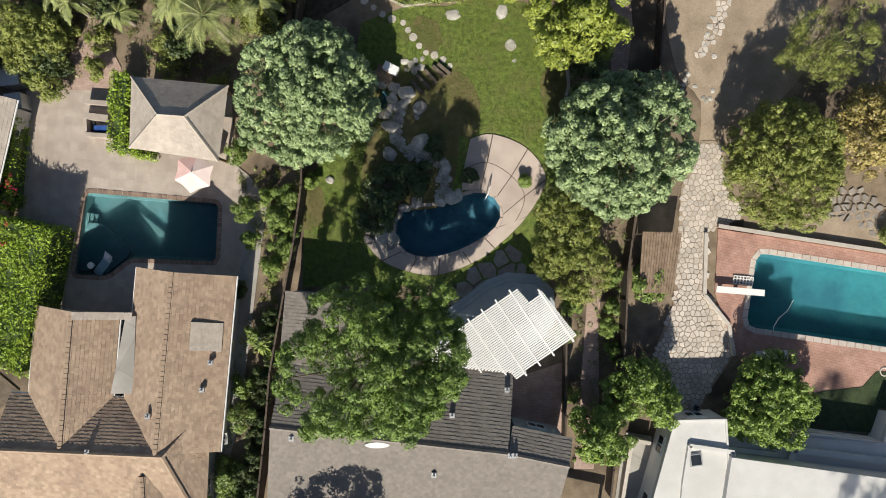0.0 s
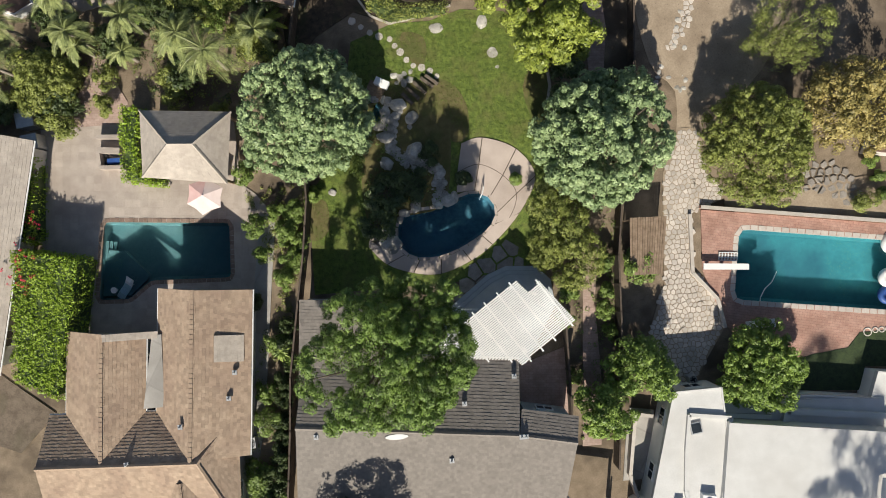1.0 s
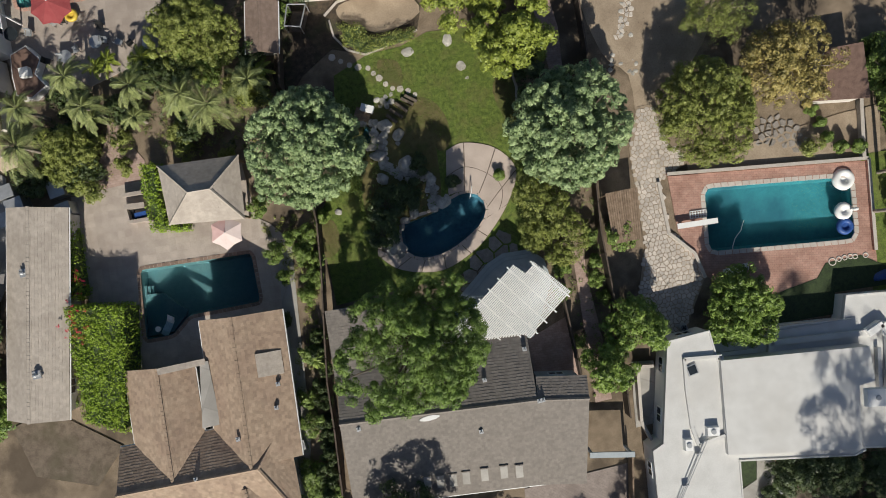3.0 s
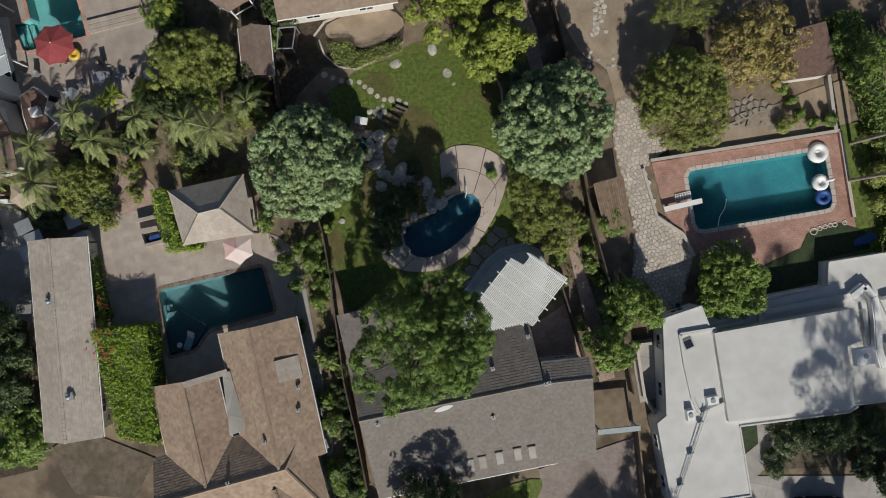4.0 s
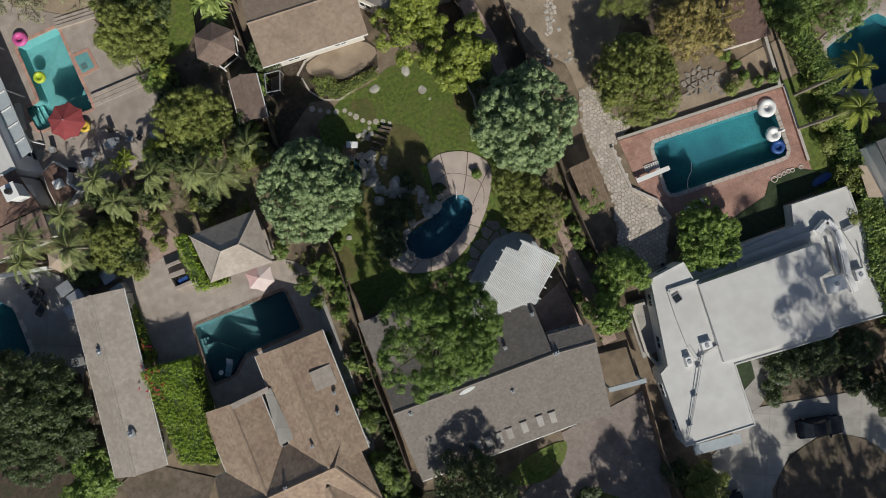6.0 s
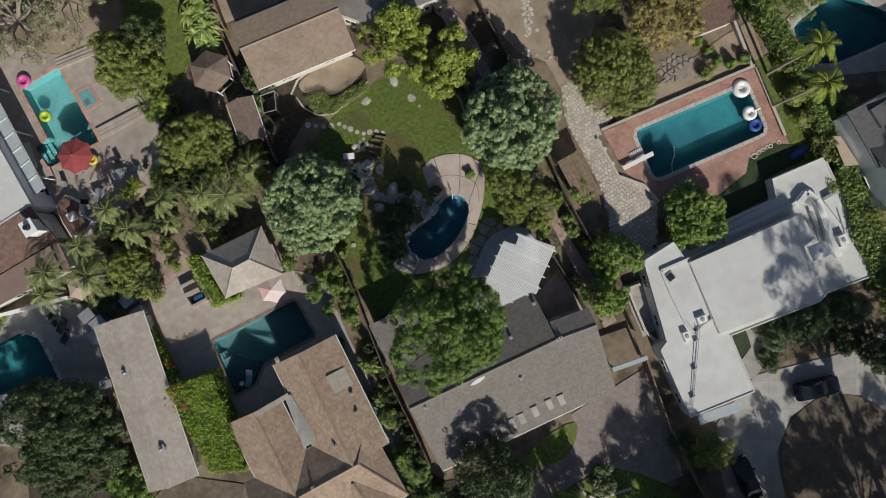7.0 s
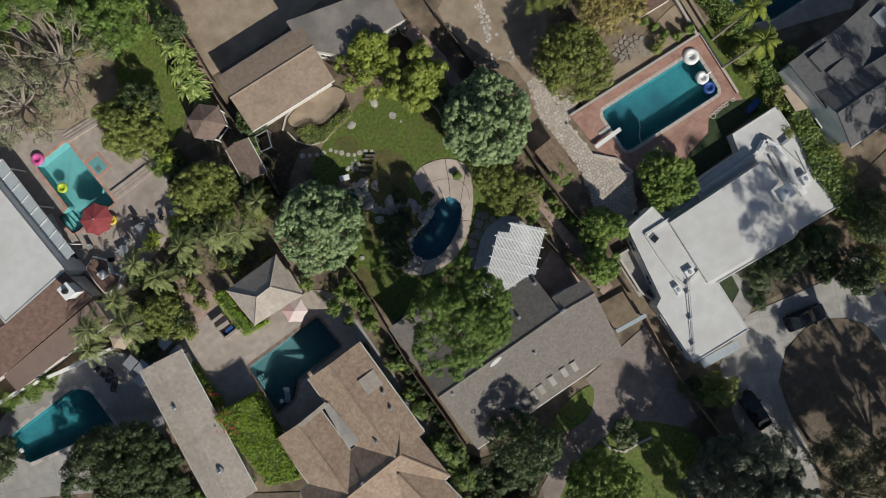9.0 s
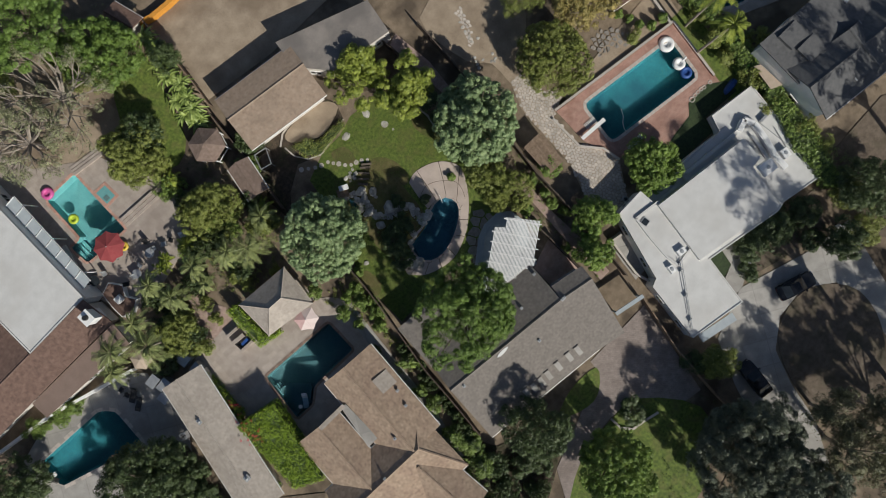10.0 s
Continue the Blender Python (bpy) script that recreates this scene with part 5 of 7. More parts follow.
for bx, by in [(37.60, -2.35), (36.29, -5.48)]:
    palm(bx, by, 2.3, 9.5, "tall slender palm on the boundary lawn", LEAF_LIME, 20)


def banana(x, y, r, h, turn):
    key = ("banana", round(r * 2))
    if key not in PALMS:
        s = Shape()
        rng = random.Random(5)
        for i in range(19):
            az = i * 2.399
            a = Vector((math.cos(az), math.sin(az), 0))
            side = Vector((-a.y, a.x, 0))
            ln, wd = r * rng.uniform(0.6, 1.15), r * 0.105
            prev = None
            for k in range(8):
                t = k / 7
                c = a * (ln * t) + Vector((0, 0, r * (0.55 + 0.07 * (i % 7)) * t - 0.95 * r * t * t + 0.02 * (k % 2)))
                w = side * wd * math.sin(math.pi * min(1.0, 0.08 + 0.92 * t)) ** 0.7
                row = [c - w + Vector((0, 0, 0.05)), c, c + w + Vector((0, 0, 0.05))]
                if prev:
                    s.add(prev + row, [(0, 1, 4, 3), (1, 2, 5, 4)])
                prev = row
        me = bpy.data.meshes.new("leaves")
        me.from_pydata(s.v, [], s.f)
        me.materials.append(LEAF_BANANA)
        PALMS[key] = me
    e = thing("banana_plant", "banana plant with broad bright green leaves", "plant", (x, y, 0), "banana row")
    part("stem", Shape().tube((0, 0, 0), (0, 0, h * 0.7), 0.12, 0.08), BARK, e)
    c = new("leaves", PALMS[key])
    c.parent = e
    c.matrix_basis = pose(0, 0, h * 0.7, 0, 0, turn)


for i, (x, y, r, h) in enumerate([(-7.3, 40.9, 1.6, 2.6), (-7.6, 39.1, 1.7, 2.8), (-7.6, 37.3, 1.6, 2.6), (-8.7, 35.8, 1.7, 2.8), (-8.2, 34.3, 1.6, 2.6), (-8.7, 32.6, 1.6, 2.6), (-9.2, 31.2, 1.7, 2.8), (-10.4, 31.4, 1.6, 2.4), (-9.9, 33.3, 1.6, 2.4), (-8.4, 37.4, 1.4, 2.4), (-9.8, 30.0, 1.3, 2.2)]):
    banana(x, y, r, h, i * 51)
for i, (x, y, r, h) in enumerate([(-12.8, -6.8, 0.8, 1.8), (-12.2, -7.6, 0.6, 1.6)]):
    banana(x, y, r, h, i * 77)


# ---- stones ----
def rock_mesh(seed, flat):
    bm = bmesh.new()
    bmesh.ops.create_icosphere(bm, subdivisions=3, radius=1.0)
    off = Vector((seed * 3.7, seed * 1.3, 0))
    for v in bm.verts:
        n1 = noise.noise(v.co * 0.9 + off)
        n2 = noise.noise(v.co * 2.6 + off)
        v.co *= 1 + 0.34 * n1 + 0.13 * n2
        v.co.z *= flat
    me = bpy.data.meshes.new("boulder")
    bm.to_mesh(me)
    bm.free()
    me.materials.append(ROCK)
    return me


ROCKS = [rock_mesh(i, 0.55) for i in range(5)]


def boulder(x, y, r, i, label="pale rounded boulder beside the rock stream", name="boulder", sz=1.0, z=None, group="stream boulders"):
    o = new(name, ROCKS[i % 5])
    o.matrix_basis = pose(x, y, r * 0.2 * sz if z is None else z, 0, 0, i * 67) @ Matrix.Diagonal((r * 1.1, r * (0.8 + 0.06 * (i % 4)), r * sz, 1))
    return tagged(o, label, "rock", group)


for i, (x, y, r) in enumerate([(-2.7, 11.3, 0.6), (-3.4, 11.6, 0.4), (-3.7, 10.9, 0.4), (-2.9, 10.5, 0.4), (-3.8, 10.3, 0.4), (-3.2, 10.2, 0.4), (-4.1, 9.8, 0.4), (-4.4, 9.8, 0.3), (-3.8, 8.9, 0.6), (-3.7, 8.2, 0.3), (-3.9, 6.9, 0.5), (-1.6, 7.6, 0.7), (-1.2, 7.3, 0.5), (-1.6, 6.2, 0.4), (-1.7, 10.3, 0.5), (-1.9, 9.6, 0.2), (-0.0, 6.2, 0.4), (0.2, 5.8, 0.4), (-0.2, 6.6, 0.3), (0.4, 4.2, 0.2), (-1.9, 3.5, 0.5), (-0.2, 3.4, 0.4), (0.7, 3.7, 0.5), (1.1, 3.9, 0.4), (-2.8, 3.0, 0.4), (-3.2, 2.5, 0.3), (-5.1, 12.1, 0.4), (-4.4, 11.9, 0.3), (-3.8, 11.8, 0.3), (-2.6, 7.3, 0.2), (-3.4, 9.6, 0.3), (-2.6, 10.9, 0.3), (-8.2, 5.0, 0.3)]):
    boulder(x, y, r, i)
for i, (x, y, r) in enumerate([(-4.1, 0.7, 0.8), (-4.4, 1.4, 0.5), (-3.9, 0.2, 0.5), (-5.1, 0.9, 0.4)]):
    boulder(x, y, r, i, "flat pale slab beside the kidney pool", sz=0.35, group="pool slabs")
for i, (x, y, r) in enumerate([(0.7, 17.0, 0.5), (4.3, 17.2, 0.5), (4.9, 14.8, 0.4), (5.2, 13.7, 0.2)]):
    boulder(x, y, r, i, "flat white rock set in the lawn", sz=0.3, group="lawn rocks")
for i, (x, y, r) in enumerate([(18.3, 11.8, 0.2), (19.4, 11.9, 0.1), (19.7, 14.0, 0.2), (18.9, 11.0, 0.2), (19.1, 10.8, 0.2), (19.4, 10.9, 0.2), (19.6, 11.5, 0.2), (17.3, 11.5, 0.2), (17.5, 11.9, 0.2), (17.6, 12.3, 0.2), (17.8, 12.7, 0.2), (19.2, 15.6, 0.2), (19.3, 16.2, 0.2), (19.6, 16.8, 0.2), (19.0, 14.8, 0.2), (18.9, 14.2, 0.2)]):
    boulder(x, y, r, i, "small pale stone on the bare yard", "stone", 0.6, group="yard stones")
for i, (x, y, r) in enumerate([(-2.8, 13.6, 0.3), (-2.3, 13.4, 0.3), (-2.0, 13.7, 0.2), (-1.6, 13.2, 0.3), (-2.1, 13.0, 0.3), (-2.6, 13.0, 0.2), (-1.5, 13.8, 0.2)]):
    boulder(x, y, r, i, "grey stone at the foot of the log steps", "stone", 0.5, group="step stones")

disc = Shape()
disc.prism([(math.cos(k * math.pi / 9) * (0.26 + 0.02 * math.sin(k * 2.3)), math.sin(k * math.pi / 9) * (0.26 + 0.02 * math.cos(k * 1.7))) for k in range(18)], -0.03, 0.05, 0.02)
first = obj("stepping_stone", disc.v, disc.f, COPING)
tagged(first, "round pale stepping stone in the shaded lawn", "stepping stone", "stepping stones")
STEPS = [(-6.25, 19.68), (-6.09, 18.80), (-5.70, 18.06), (-5.04, 17.56), (-4.38, 17.06), (-3.70, 16.72), (-2.89, 16.45), (-2.54, 15.90), (-2.16, 15.40), (-1.73, 14.76), (-1.24, 14.27), (-0.62, 14.07), (-0.00, 13.76), (0.51, 13.32)]
first.matrix_basis = pose(*STEPS[0], 0.02)
for i, (x, y) in enumerate(STEPS[1:]):
    copy_thing(first, pose(x, y, 0.02, 0, 0, i * 40)).scale = (1 + 0.2 * math.sin(i * 2.0),) * 2 + (1,)

logs = thing("log_steps", "weathered grey log steps climbing from the lawn", "steps")
for (ax, ay), (bx, by) in zip([(-0.74, 13.25), (-1.31, 12.97), (-1.88, 12.56), (-2.25, 12.15), (-0.37, 13.42)], [(0.16, 12.48), (-0.45, 12.03), (-0.98, 11.62), (-1.55, 11.29), (0.53, 12.68)]):
    part("log", Shape().bar((ax, ay), (bx, by), 0.26, 0.0, 0.28).bar((ax, ay), (bx, by), 0.18, 0.28, 0.33), BARK, logs)

# pebbles in the stream bed
rng = np.random.default_rng(4)
STREAM = [(-3.33, 10.11), (-3.37, 8.46), (-3.20, 7.52), (-2.42, 7.03), (-1.40, 6.82), (-0.37, 6.53), (0.12, 5.79), (0.08, 4.35), (-0.08, 3.66)]
stream = tagged(thing("stream_bed", "narrow grey stone stream bed between boulders", "stream"), kind="structure")
for a, b in zip(STREAM, STREAM[1:]):
    part("bed_section", Shape().bar(a, b, 0.6, 0.0, 0.085), DARKFLAG, stream)
peb = Shape()
for _ in range(900):
    k = rng.integers(0, len(STREAM) - 1)
    t = rng.uniform()
    x = STREAM[k][0] + (STREAM[k + 1][0] - STREAM[k][0]) * t + rng.normal() * 0.16
    y = STREAM[k][1] + (STREAM[k + 1][1] - STREAM[k][1]) * t + rng.normal() * 0.16
    r = rng.uniform(0.04, 0.13)
    a0 = rng.uniform(0, 6)
    base = [(x + r * math.cos(a0 + j * 1.047), y + r * 0.8 * math.sin(a0 + j * 1.047)) for j in range(6)]
    peb.prism(base, 0.05, 0.09 + r * 0.6, r * 0.35)
bank = random.Random(8)
for k, (a, b) in enumerate(zip(STREAM, STREAM[1:])):
    a, b = Vector(a), Vector(b)
    side_way = Vector((a.y - b.y, b.x - a.x)).normalized()
    for i in range(max(2, round((b - a).length / 0.45))):
        for sg in (-1, 1):
            p = a.lerp(b, bank.random()) + side_way * sg * bank.uniform(0.3, 0.44)
            boulder(p.x, p.y, bank.uniform(0.13, 0.27), k * 7 + i * 3 + sg, "pale weathered stone lining the stream", "stone", 0.9, group="bank stones")
pb = obj("pebbles", peb.v, peb.f, ROCK)
tagged(pb, "grey pebbles lining the dry stream bed", "pebbles", kind="stuff")


def cells(pts, spacing, seed):
    """Irregular stone outlines that fill a plan: each stone is the ground nearest to its own centre."""
    rng = np.random.default_rng(seed)
    pts = ccw(pts)
    xs, ys = [p[0] for p in pts], [p[1] for p in pts]
    seeds = []
    x0, y0 = min(xs) - spacing * 2, min(ys) - spacing * 2
    for i in range(int((max(xs) - x0) / spacing) + 3):
        for j in range(int((max(ys) - y0) / spacing) + 3):
            seeds.append((x0 + (i + 0.5 * (j % 2)) * spacing + rng.uniform(-0.33, 0.33) * spacing, y0 + j * spacing + rng.uniform(-0.33, 0.33) * spacing))
    arr = np.array(seeds)
    out = []
    for p in arr:
        if not inside(p[0], p[1], pts):
            continue
        near = arr[np.argsort(((arr - p) ** 2).sum(1))[1:16]]
        cell = [(p[0] + dx * spacing, p[1] + dy * spacing) for dx, dy in ((-1, -1), (1, -1), (1, 1), (-1, 1))]
        for q in near:
            m, n = (p + q) / 2, q - p
            new_cell = []
            for a, b in zip(cell, cell[1:] + cell[:1]):
                da, db = (a[0] - m[0]) * n[0] + (a[1] - m[1]) * n[1], (b[0] - m[0]) * n[0] + (b[1] - m[1]) * n[1]
                if da <= 0:
                    new_cell.append(a)
                if (da < 0) != (db < 0):
                    t = da / (da - db)
                    new_cell.append((a[0] + (b[0] - a[0]) * t, a[1] + (b[1] - a[1]) * t))
            cell = new_cell
            if len(cell) < 3:
                break
        if len(cell) >= 3:
            out.append(cell)
    return out


def paving(parent, pts, spacing, gap, z0, z1, mat, seed, name="flagstone"):
    for k, c in enumerate(cells(pts, spacing, seed)):
        c = shrink(c, gap / 2)
        dz = 0.006 * ((k * 5) % 4)
        part(name, Shape().prism(c, z0, z1 + dz, 0.02), mat, parent)


# ---- kidney pool deck ----
deck = thing("pool_deck", "pale pink-beige slab deck round the kidney pool", "deck")
tagged(deck, kind="structure")
IN = [(1.31, 4.23), (2.71, 4.27), (3.86, 3.74), (4.35, 2.51), (4.03, 1.60), (3.04, 0.78), (1.40, -0.12), (-0.25, -0.66), (-1.89, -0.70), (-3.04, -0.21), (-3.53, 0.70)]
MID = [(1.48, 5.79), (3.20, 6.29), (4.97, 5.30), (5.92, 3.82), (5.18, 1.93), (3.37, 0.37), (1.73, -0.58), (-0.29, -1.27), (-2.18, -1.19), (-3.70, -0.58), (-4.44, 0.45)]
OUT = [(1.97, 8.01), (3.62, 8.34), (6.16, 7.27), (7.48, 5.05), (6.08, 2.34), (3.78, 0.04), (2.05, -1.07), (-0.33, -1.89), (-2.46, -1.68), (-4.44, -0.86), (-5.59, 0.37)]


def along(loop, t):
    k = min(int(t), len(loop) - 2)
    p = [Vector(loop[min(max(k + j, 0), len(loop) - 1)]) for j in (-1, 0, 1, 2)]
    t -= k
    return 0.5 * (2 * p[1] + (p[2] - p[0]) * t + (2 * p[0] - 5 * p[1] + 4 * p[2] - p[3]) * t * t + (3 * p[1] - p[0] - 3 * p[2] + p[3]) * t ** 3)


for i in range(10):
    bands = ((IN, MID), (MID, OUT)) if i < 4 else ((IN, OUT),)
    for k, (lo, hi) in enumerate(bands):
        ts = [i + 0.006 + 0.988 * j / 5 for j in range(6)]
        pts = [tuple(along(lo, t)) for t in ts] + [tuple(along(hi, t)) for t in ts[::-1]]
        part("slab", Shape().prism(shrink(pts, 0.009), -0.05, 0.10 + 0.004 * ((i + k) % 3), 0.015), DECK, deck)
part("joint_bed", Shape().prism([tuple(along(IN, j / 4)) for j in range(41)] + [tuple(along(OUT, j / 4)) for j in range(40, -1, -1)], -0.05, 0.075), DARKWOOD, deck, "dark joints between the slabs")
HOOK = [(-5.59, 0.37), (-5.67, 1.11), (-5.34, 1.40), (-4.93, 1.19), (-4.60, 0.45), (-3.70, 0.04), (-3.57, 0.66)]
part("slab", Shape().prism(shrink(rounded(HOOK, 3), 0.02), -0.05, 0.10, 0.015), DECK, deck)

FLAGS = tagged(thing("flagstone_terrace", "cream irregular flagstone terrace and path", "paving"), kind="structure")
paving(FLAGS, [(18.82, 7.64), (20.21, 7.64), (20.58, 4.56), (22.02, 2.30), (19.23, 1.19), (19.14, -3.25), (20.58, -4.89), (21.08, -7.35), (19.14, -10.64), (18.53, -11.87), (16.47, -11.87), (15.24, -8.18), (16.68, -4.07), (17.42, 4.56)], 0.38, 0.018, 0.0, 0.088, FLAG, 3)
FLAGS_B = tagged(thing("stone_patio", "grey rounded flagstones beside the pergola", "paving"), kind="structure")
paving(FLAGS_B, [(0.45, -4.27), (2.71, -1.19), (4.15, 0.37), (5.79, 0.04), (6.33, -2.42), (3.94, -2.34), (0.66, -5.09)], 1.15, 0.12, 0.0, 0.08, DARKFLAG, 8)
FLAGS_C = tagged(thing("stone_path", "scattered grey stepping slabs on the gravel terrace", "paving"), kind="structure")
paving(FLAGS_C, [(28.34, 3.98), (30.34, 4.61), (32.12, 3.30), (32.19, 0.95), (31.25, 0.47), (29.82, 1.93), (27.88, 2.14)], 0.62, 0.16, 0.02, 0.09, DARKFLAG, 5)
FLAGS_D = tagged(thing("stone_path", "pale stone strip in the bare yard", "paving"), kind="structure")
paving(FLAGS_D, [(19.88, 18.12), (20.79, 18.12), (20.71, 16.88), (19.64, 14.83), (18.53, 13.68), (18.24, 14.21), (19.35, 15.65)], 0.42, 0.05, 0.0, 0.06, FLAG, 6)
TERR = tagged(thing("paver_row", "row of square sandy pavers beside the pool wall", "paving"), kind="structure")
A0, A1, B0, B1 = (Vector(p) for p in [(21.81, 2.44), (37.26, 0.32), (21.80, 1.28), (37.13, -0.84)])
for i in range(15):
    u0, u1 = i / 15 + 0.003, (i + 1) / 15 - 0.003
    part("paver", Shape().prism([tuple(A0.lerp(A1, u0)), tuple(A0.lerp(A1, u1)), tuple(B0.lerp(B1, u1)), tuple(B0.lerp(B1, u0))], 0.0, 0.075, 0.01), DARKFLAG if i % 4 == 1 else SAND, TERR)


# ---- fences and garden walls ----
def fence(pts, h, label, mat=None, gap=2.0, thick=0.05, name="fence"):
    mat = mat or DARKWOOD
    e = thing(name, label, "fence")
    for (x0, y0), (x1, y1) in zip(pts, pts[1:]):
        n = max(1, round(math.dist((x0, y0), (x1, y1)) / gap))
        for i in range(n):
            a = Vector((x0, y0)).lerp(Vector((x1, y1)), i / n)
            b = Vector((x0, y0)).lerp(Vector((x1, y1)), (i + 1) / n)
            d = (b - a).normalized()
            part("post", Shape().box(a.x - 0.06, a.y - 0.06, -0.1, a.x + 0.06, a.y + 0.06, h + 0.1), mat, e)
            nrm = Vector((-d.y, d.x))
            m = 12
            front = [a.lerp(b, j / (2 * m)) + nrm * thick * (0.5 + 0.25 * ((j // 2) % 2)) for j in range(2 * m + 1)]
            back = [a.lerp(b, j / (2 * m)) - nrm * thick * 0.5 for j in range(2 * m, -1, -1)]
            part("panel", Shape().prism([tuple(p) for p in front + back], 0.03, h), mat, e)
            part("rail", Shape().bar(a, b, thick + 0.08, h, h + 0.05), mat, e)
    return e


def garden_wall(pts, h, w, mat, label, name="garden_wall"):
    e = tagged(thing(name, label, "wall"), kind="structure")
    for a, b in zip(pts, pts[1:]):
        part("wall_section", Shape().bar(a, b, w, -0.1, h - 0.06), mat, e)
        part("wall_cap", Shape().bar(a, b, w + 0.06, h - 0.06, h), COPING if mat is not WHITE else WHITE, e)
    return e


fence([(-9.78, 12.76), (-9.94, 4.41), (-10.49, 0.44), (-11.17, -3.14), (-12.16, -8.70), (-12.48, -12.68), (-13.08, -18.24)], 1.7, "dark wooden fence along the lawn")
fence([(15.74, 19.91), (15.26, 13.15), (13.55, 2.82), (12.96, -1.55), (12.72, -7.91), (11.76, -17.45)], 1.7, "dark wooden fence beside the flagstone path")
fence([(8.70, -4.73), (8.66, -9.90), (8.58, -15.46)], 1.5, "dark wooden fence beside the brick court")
fence([(10.87, 26.82), (11.69, 19.49), (10.23, 12.65)], 1.5, "dark wooden fence behind the yellow-green trees")
fence([(-8.31, 29.81), (-9.09, 22.73), (-10.32, 16.11)], 1.7, "dark wooden fence behind the sheds")
fence([(11.18, -20.77), (9.72, -27.62), (9.17, -34.47), (9.10, -39.96)], 1.5, "brown fence along the driveway", WOOD)
fence([(-6.10, 42.43), (-7.14, 33.28), (-7.63, 30.53)], 1.7, "grey fence behind the banana plants", WOOD)
fence([(-7.33, 36.26), (-6.35, 40.83), (-5.85, 44.03)], 1.2, "low construction fence at the bare plot", WOOD)
garden_wall([(19.85, 1.67), (36.89, -0.96), (35.70, -8.75)], 0.45, 0.22, BRICK, "low brick wall round the pool deck")
garden_wall([(19.02, 1.18), (18.90, -3.31), (20.65, -5.47), (21.06, -7.71)], 0.35, 0.2, STUCCO, "low pale kerb wall beside the flagstones")
garden_wall([(-56.41, 20.49), (-46.06, 18.75), (-35.73, 15.62)], 1.1, 0.3, WHITE, "white retaining wall above the curved pool")
garden_wall([(14.83, -13.88), (13.50, -13.62), (12.77, -18.22), (13.58, -21.14)], 0.9, 0.2, STUCCO, "pale wall beside the citrus tree")
garden_wall([(37.71, 6.06), (36.44, -0.81)], 0.6, 0.25, CONCRETE, "grey wall beside the boundary lawn")
garden_wall([(-5.50, 21.60), (-4.20, 22.51), (-2.75, 22.66), (-1.62, 22.60), (2.05, 21.97)], 0.25, 0.14, BRICKCOPE, "low curved brick edging of a planting bed")
garden_wall([(1.96, 18.65), (-1.27, 17.84), (-2.81, 17.60), (-4.25, 18.31), (-5.12, 19.71), (-5.21, 21.19)], 0.18, 0.1, CONCRETE, "thin concrete edging along the low hedge")
garden_wall([(8.98, 13.92), (9.11, 11.85), (8.80, 10.53)], 0.15, 0.16, CONCRETE, "pale concrete edging of the lawn")
garden_wall([(-1.27, -28.15), (-1.25, -29.60), (-0.37, -30.77), (1.25, -31.03), (3.11, -31.52)], 0.3, 0.2, CONCRETE, "curved concrete edging round a planting bed")
area("planted_yard", [(-8.08, 23.84), (-5.08, 25.51), (1.27, 24.06), (2.73, 20.57), (1.92, 18.58), (-3.06, 17.73), (-5.53, 18.75), (-8.53, 17.08), (-10.74, 14.52), (-11.01, 18.10)], 0.015, MULCH, "dark bare planting yard", "bed")
area("sand_bed", [(-4.11, 22.22), (-1.68, 22.49), (1.55, 21.92), (2.53, 20.07), (-0.76, 19.10), (-2.74, 19.92), (-4.27, 21.12)], 0.04, SAND, "pale sandy planting bed", "bed", smooth=3)


# ---- low growth and litter ----
def scattered(pts, count, rng):
    xs, ys = [p[0] for p in pts], [p[1] for p in pts]
    out = []
    while len(out) < count:
        x, y = rng.uniform(min(xs), max(xs)), rng.uniform(min(ys), max(ys))
        if inside(x, y, pts):
            out.append((x, y))
    return out


def ground_cover(pts, count, mat, label, seed, r=0.24, leaf=0.15):
    rng = np.random.default_rng(seed)
    cs = [(x, y, 0.06 + 0.12 * rng.uniform(), r * rng.uniform(0.5, 1.4)) for x, y in scattered(ccw(pts), count, rng)]
    me = leaf_mesh("ground_cover", rng, cs, 18, leaf, narrow=0.45)
    me.materials.append(mat)
    tagged(new("ground_cover", me), label, "plants", kind="stuff")


def litter(pts, count, mat, label, seed, size=0.09, z=0.09):
    rng = np.random.default_rng(seed)
    cs = [(x, y, z, 0.03) for x, y in scattered(ccw(pts), count, rng)]
    me = leaf_mesh("leaf_litter", rng, cs, 1, size, narrow=0.7)
    me.materials.append(mat)
    tagged(new("leaf_litter", me), label, "litter", kind="stuff")


def turf(pts, count, label, seed, size=0.075):
    """Single blades standing out of a mown lawn."""
    rng = np.random.default_rng(seed)
    cs = [(x, y, 0.05, 0.05) for x, y in scattered(ccw(pts), count, rng)]
    me = leaf_mesh("grass", rng, cs, 3, size, 0.35, 0.35)
    me.materials.append(BLADE)
    tagged(new("grass", me), label, "grass", kind="stuff")


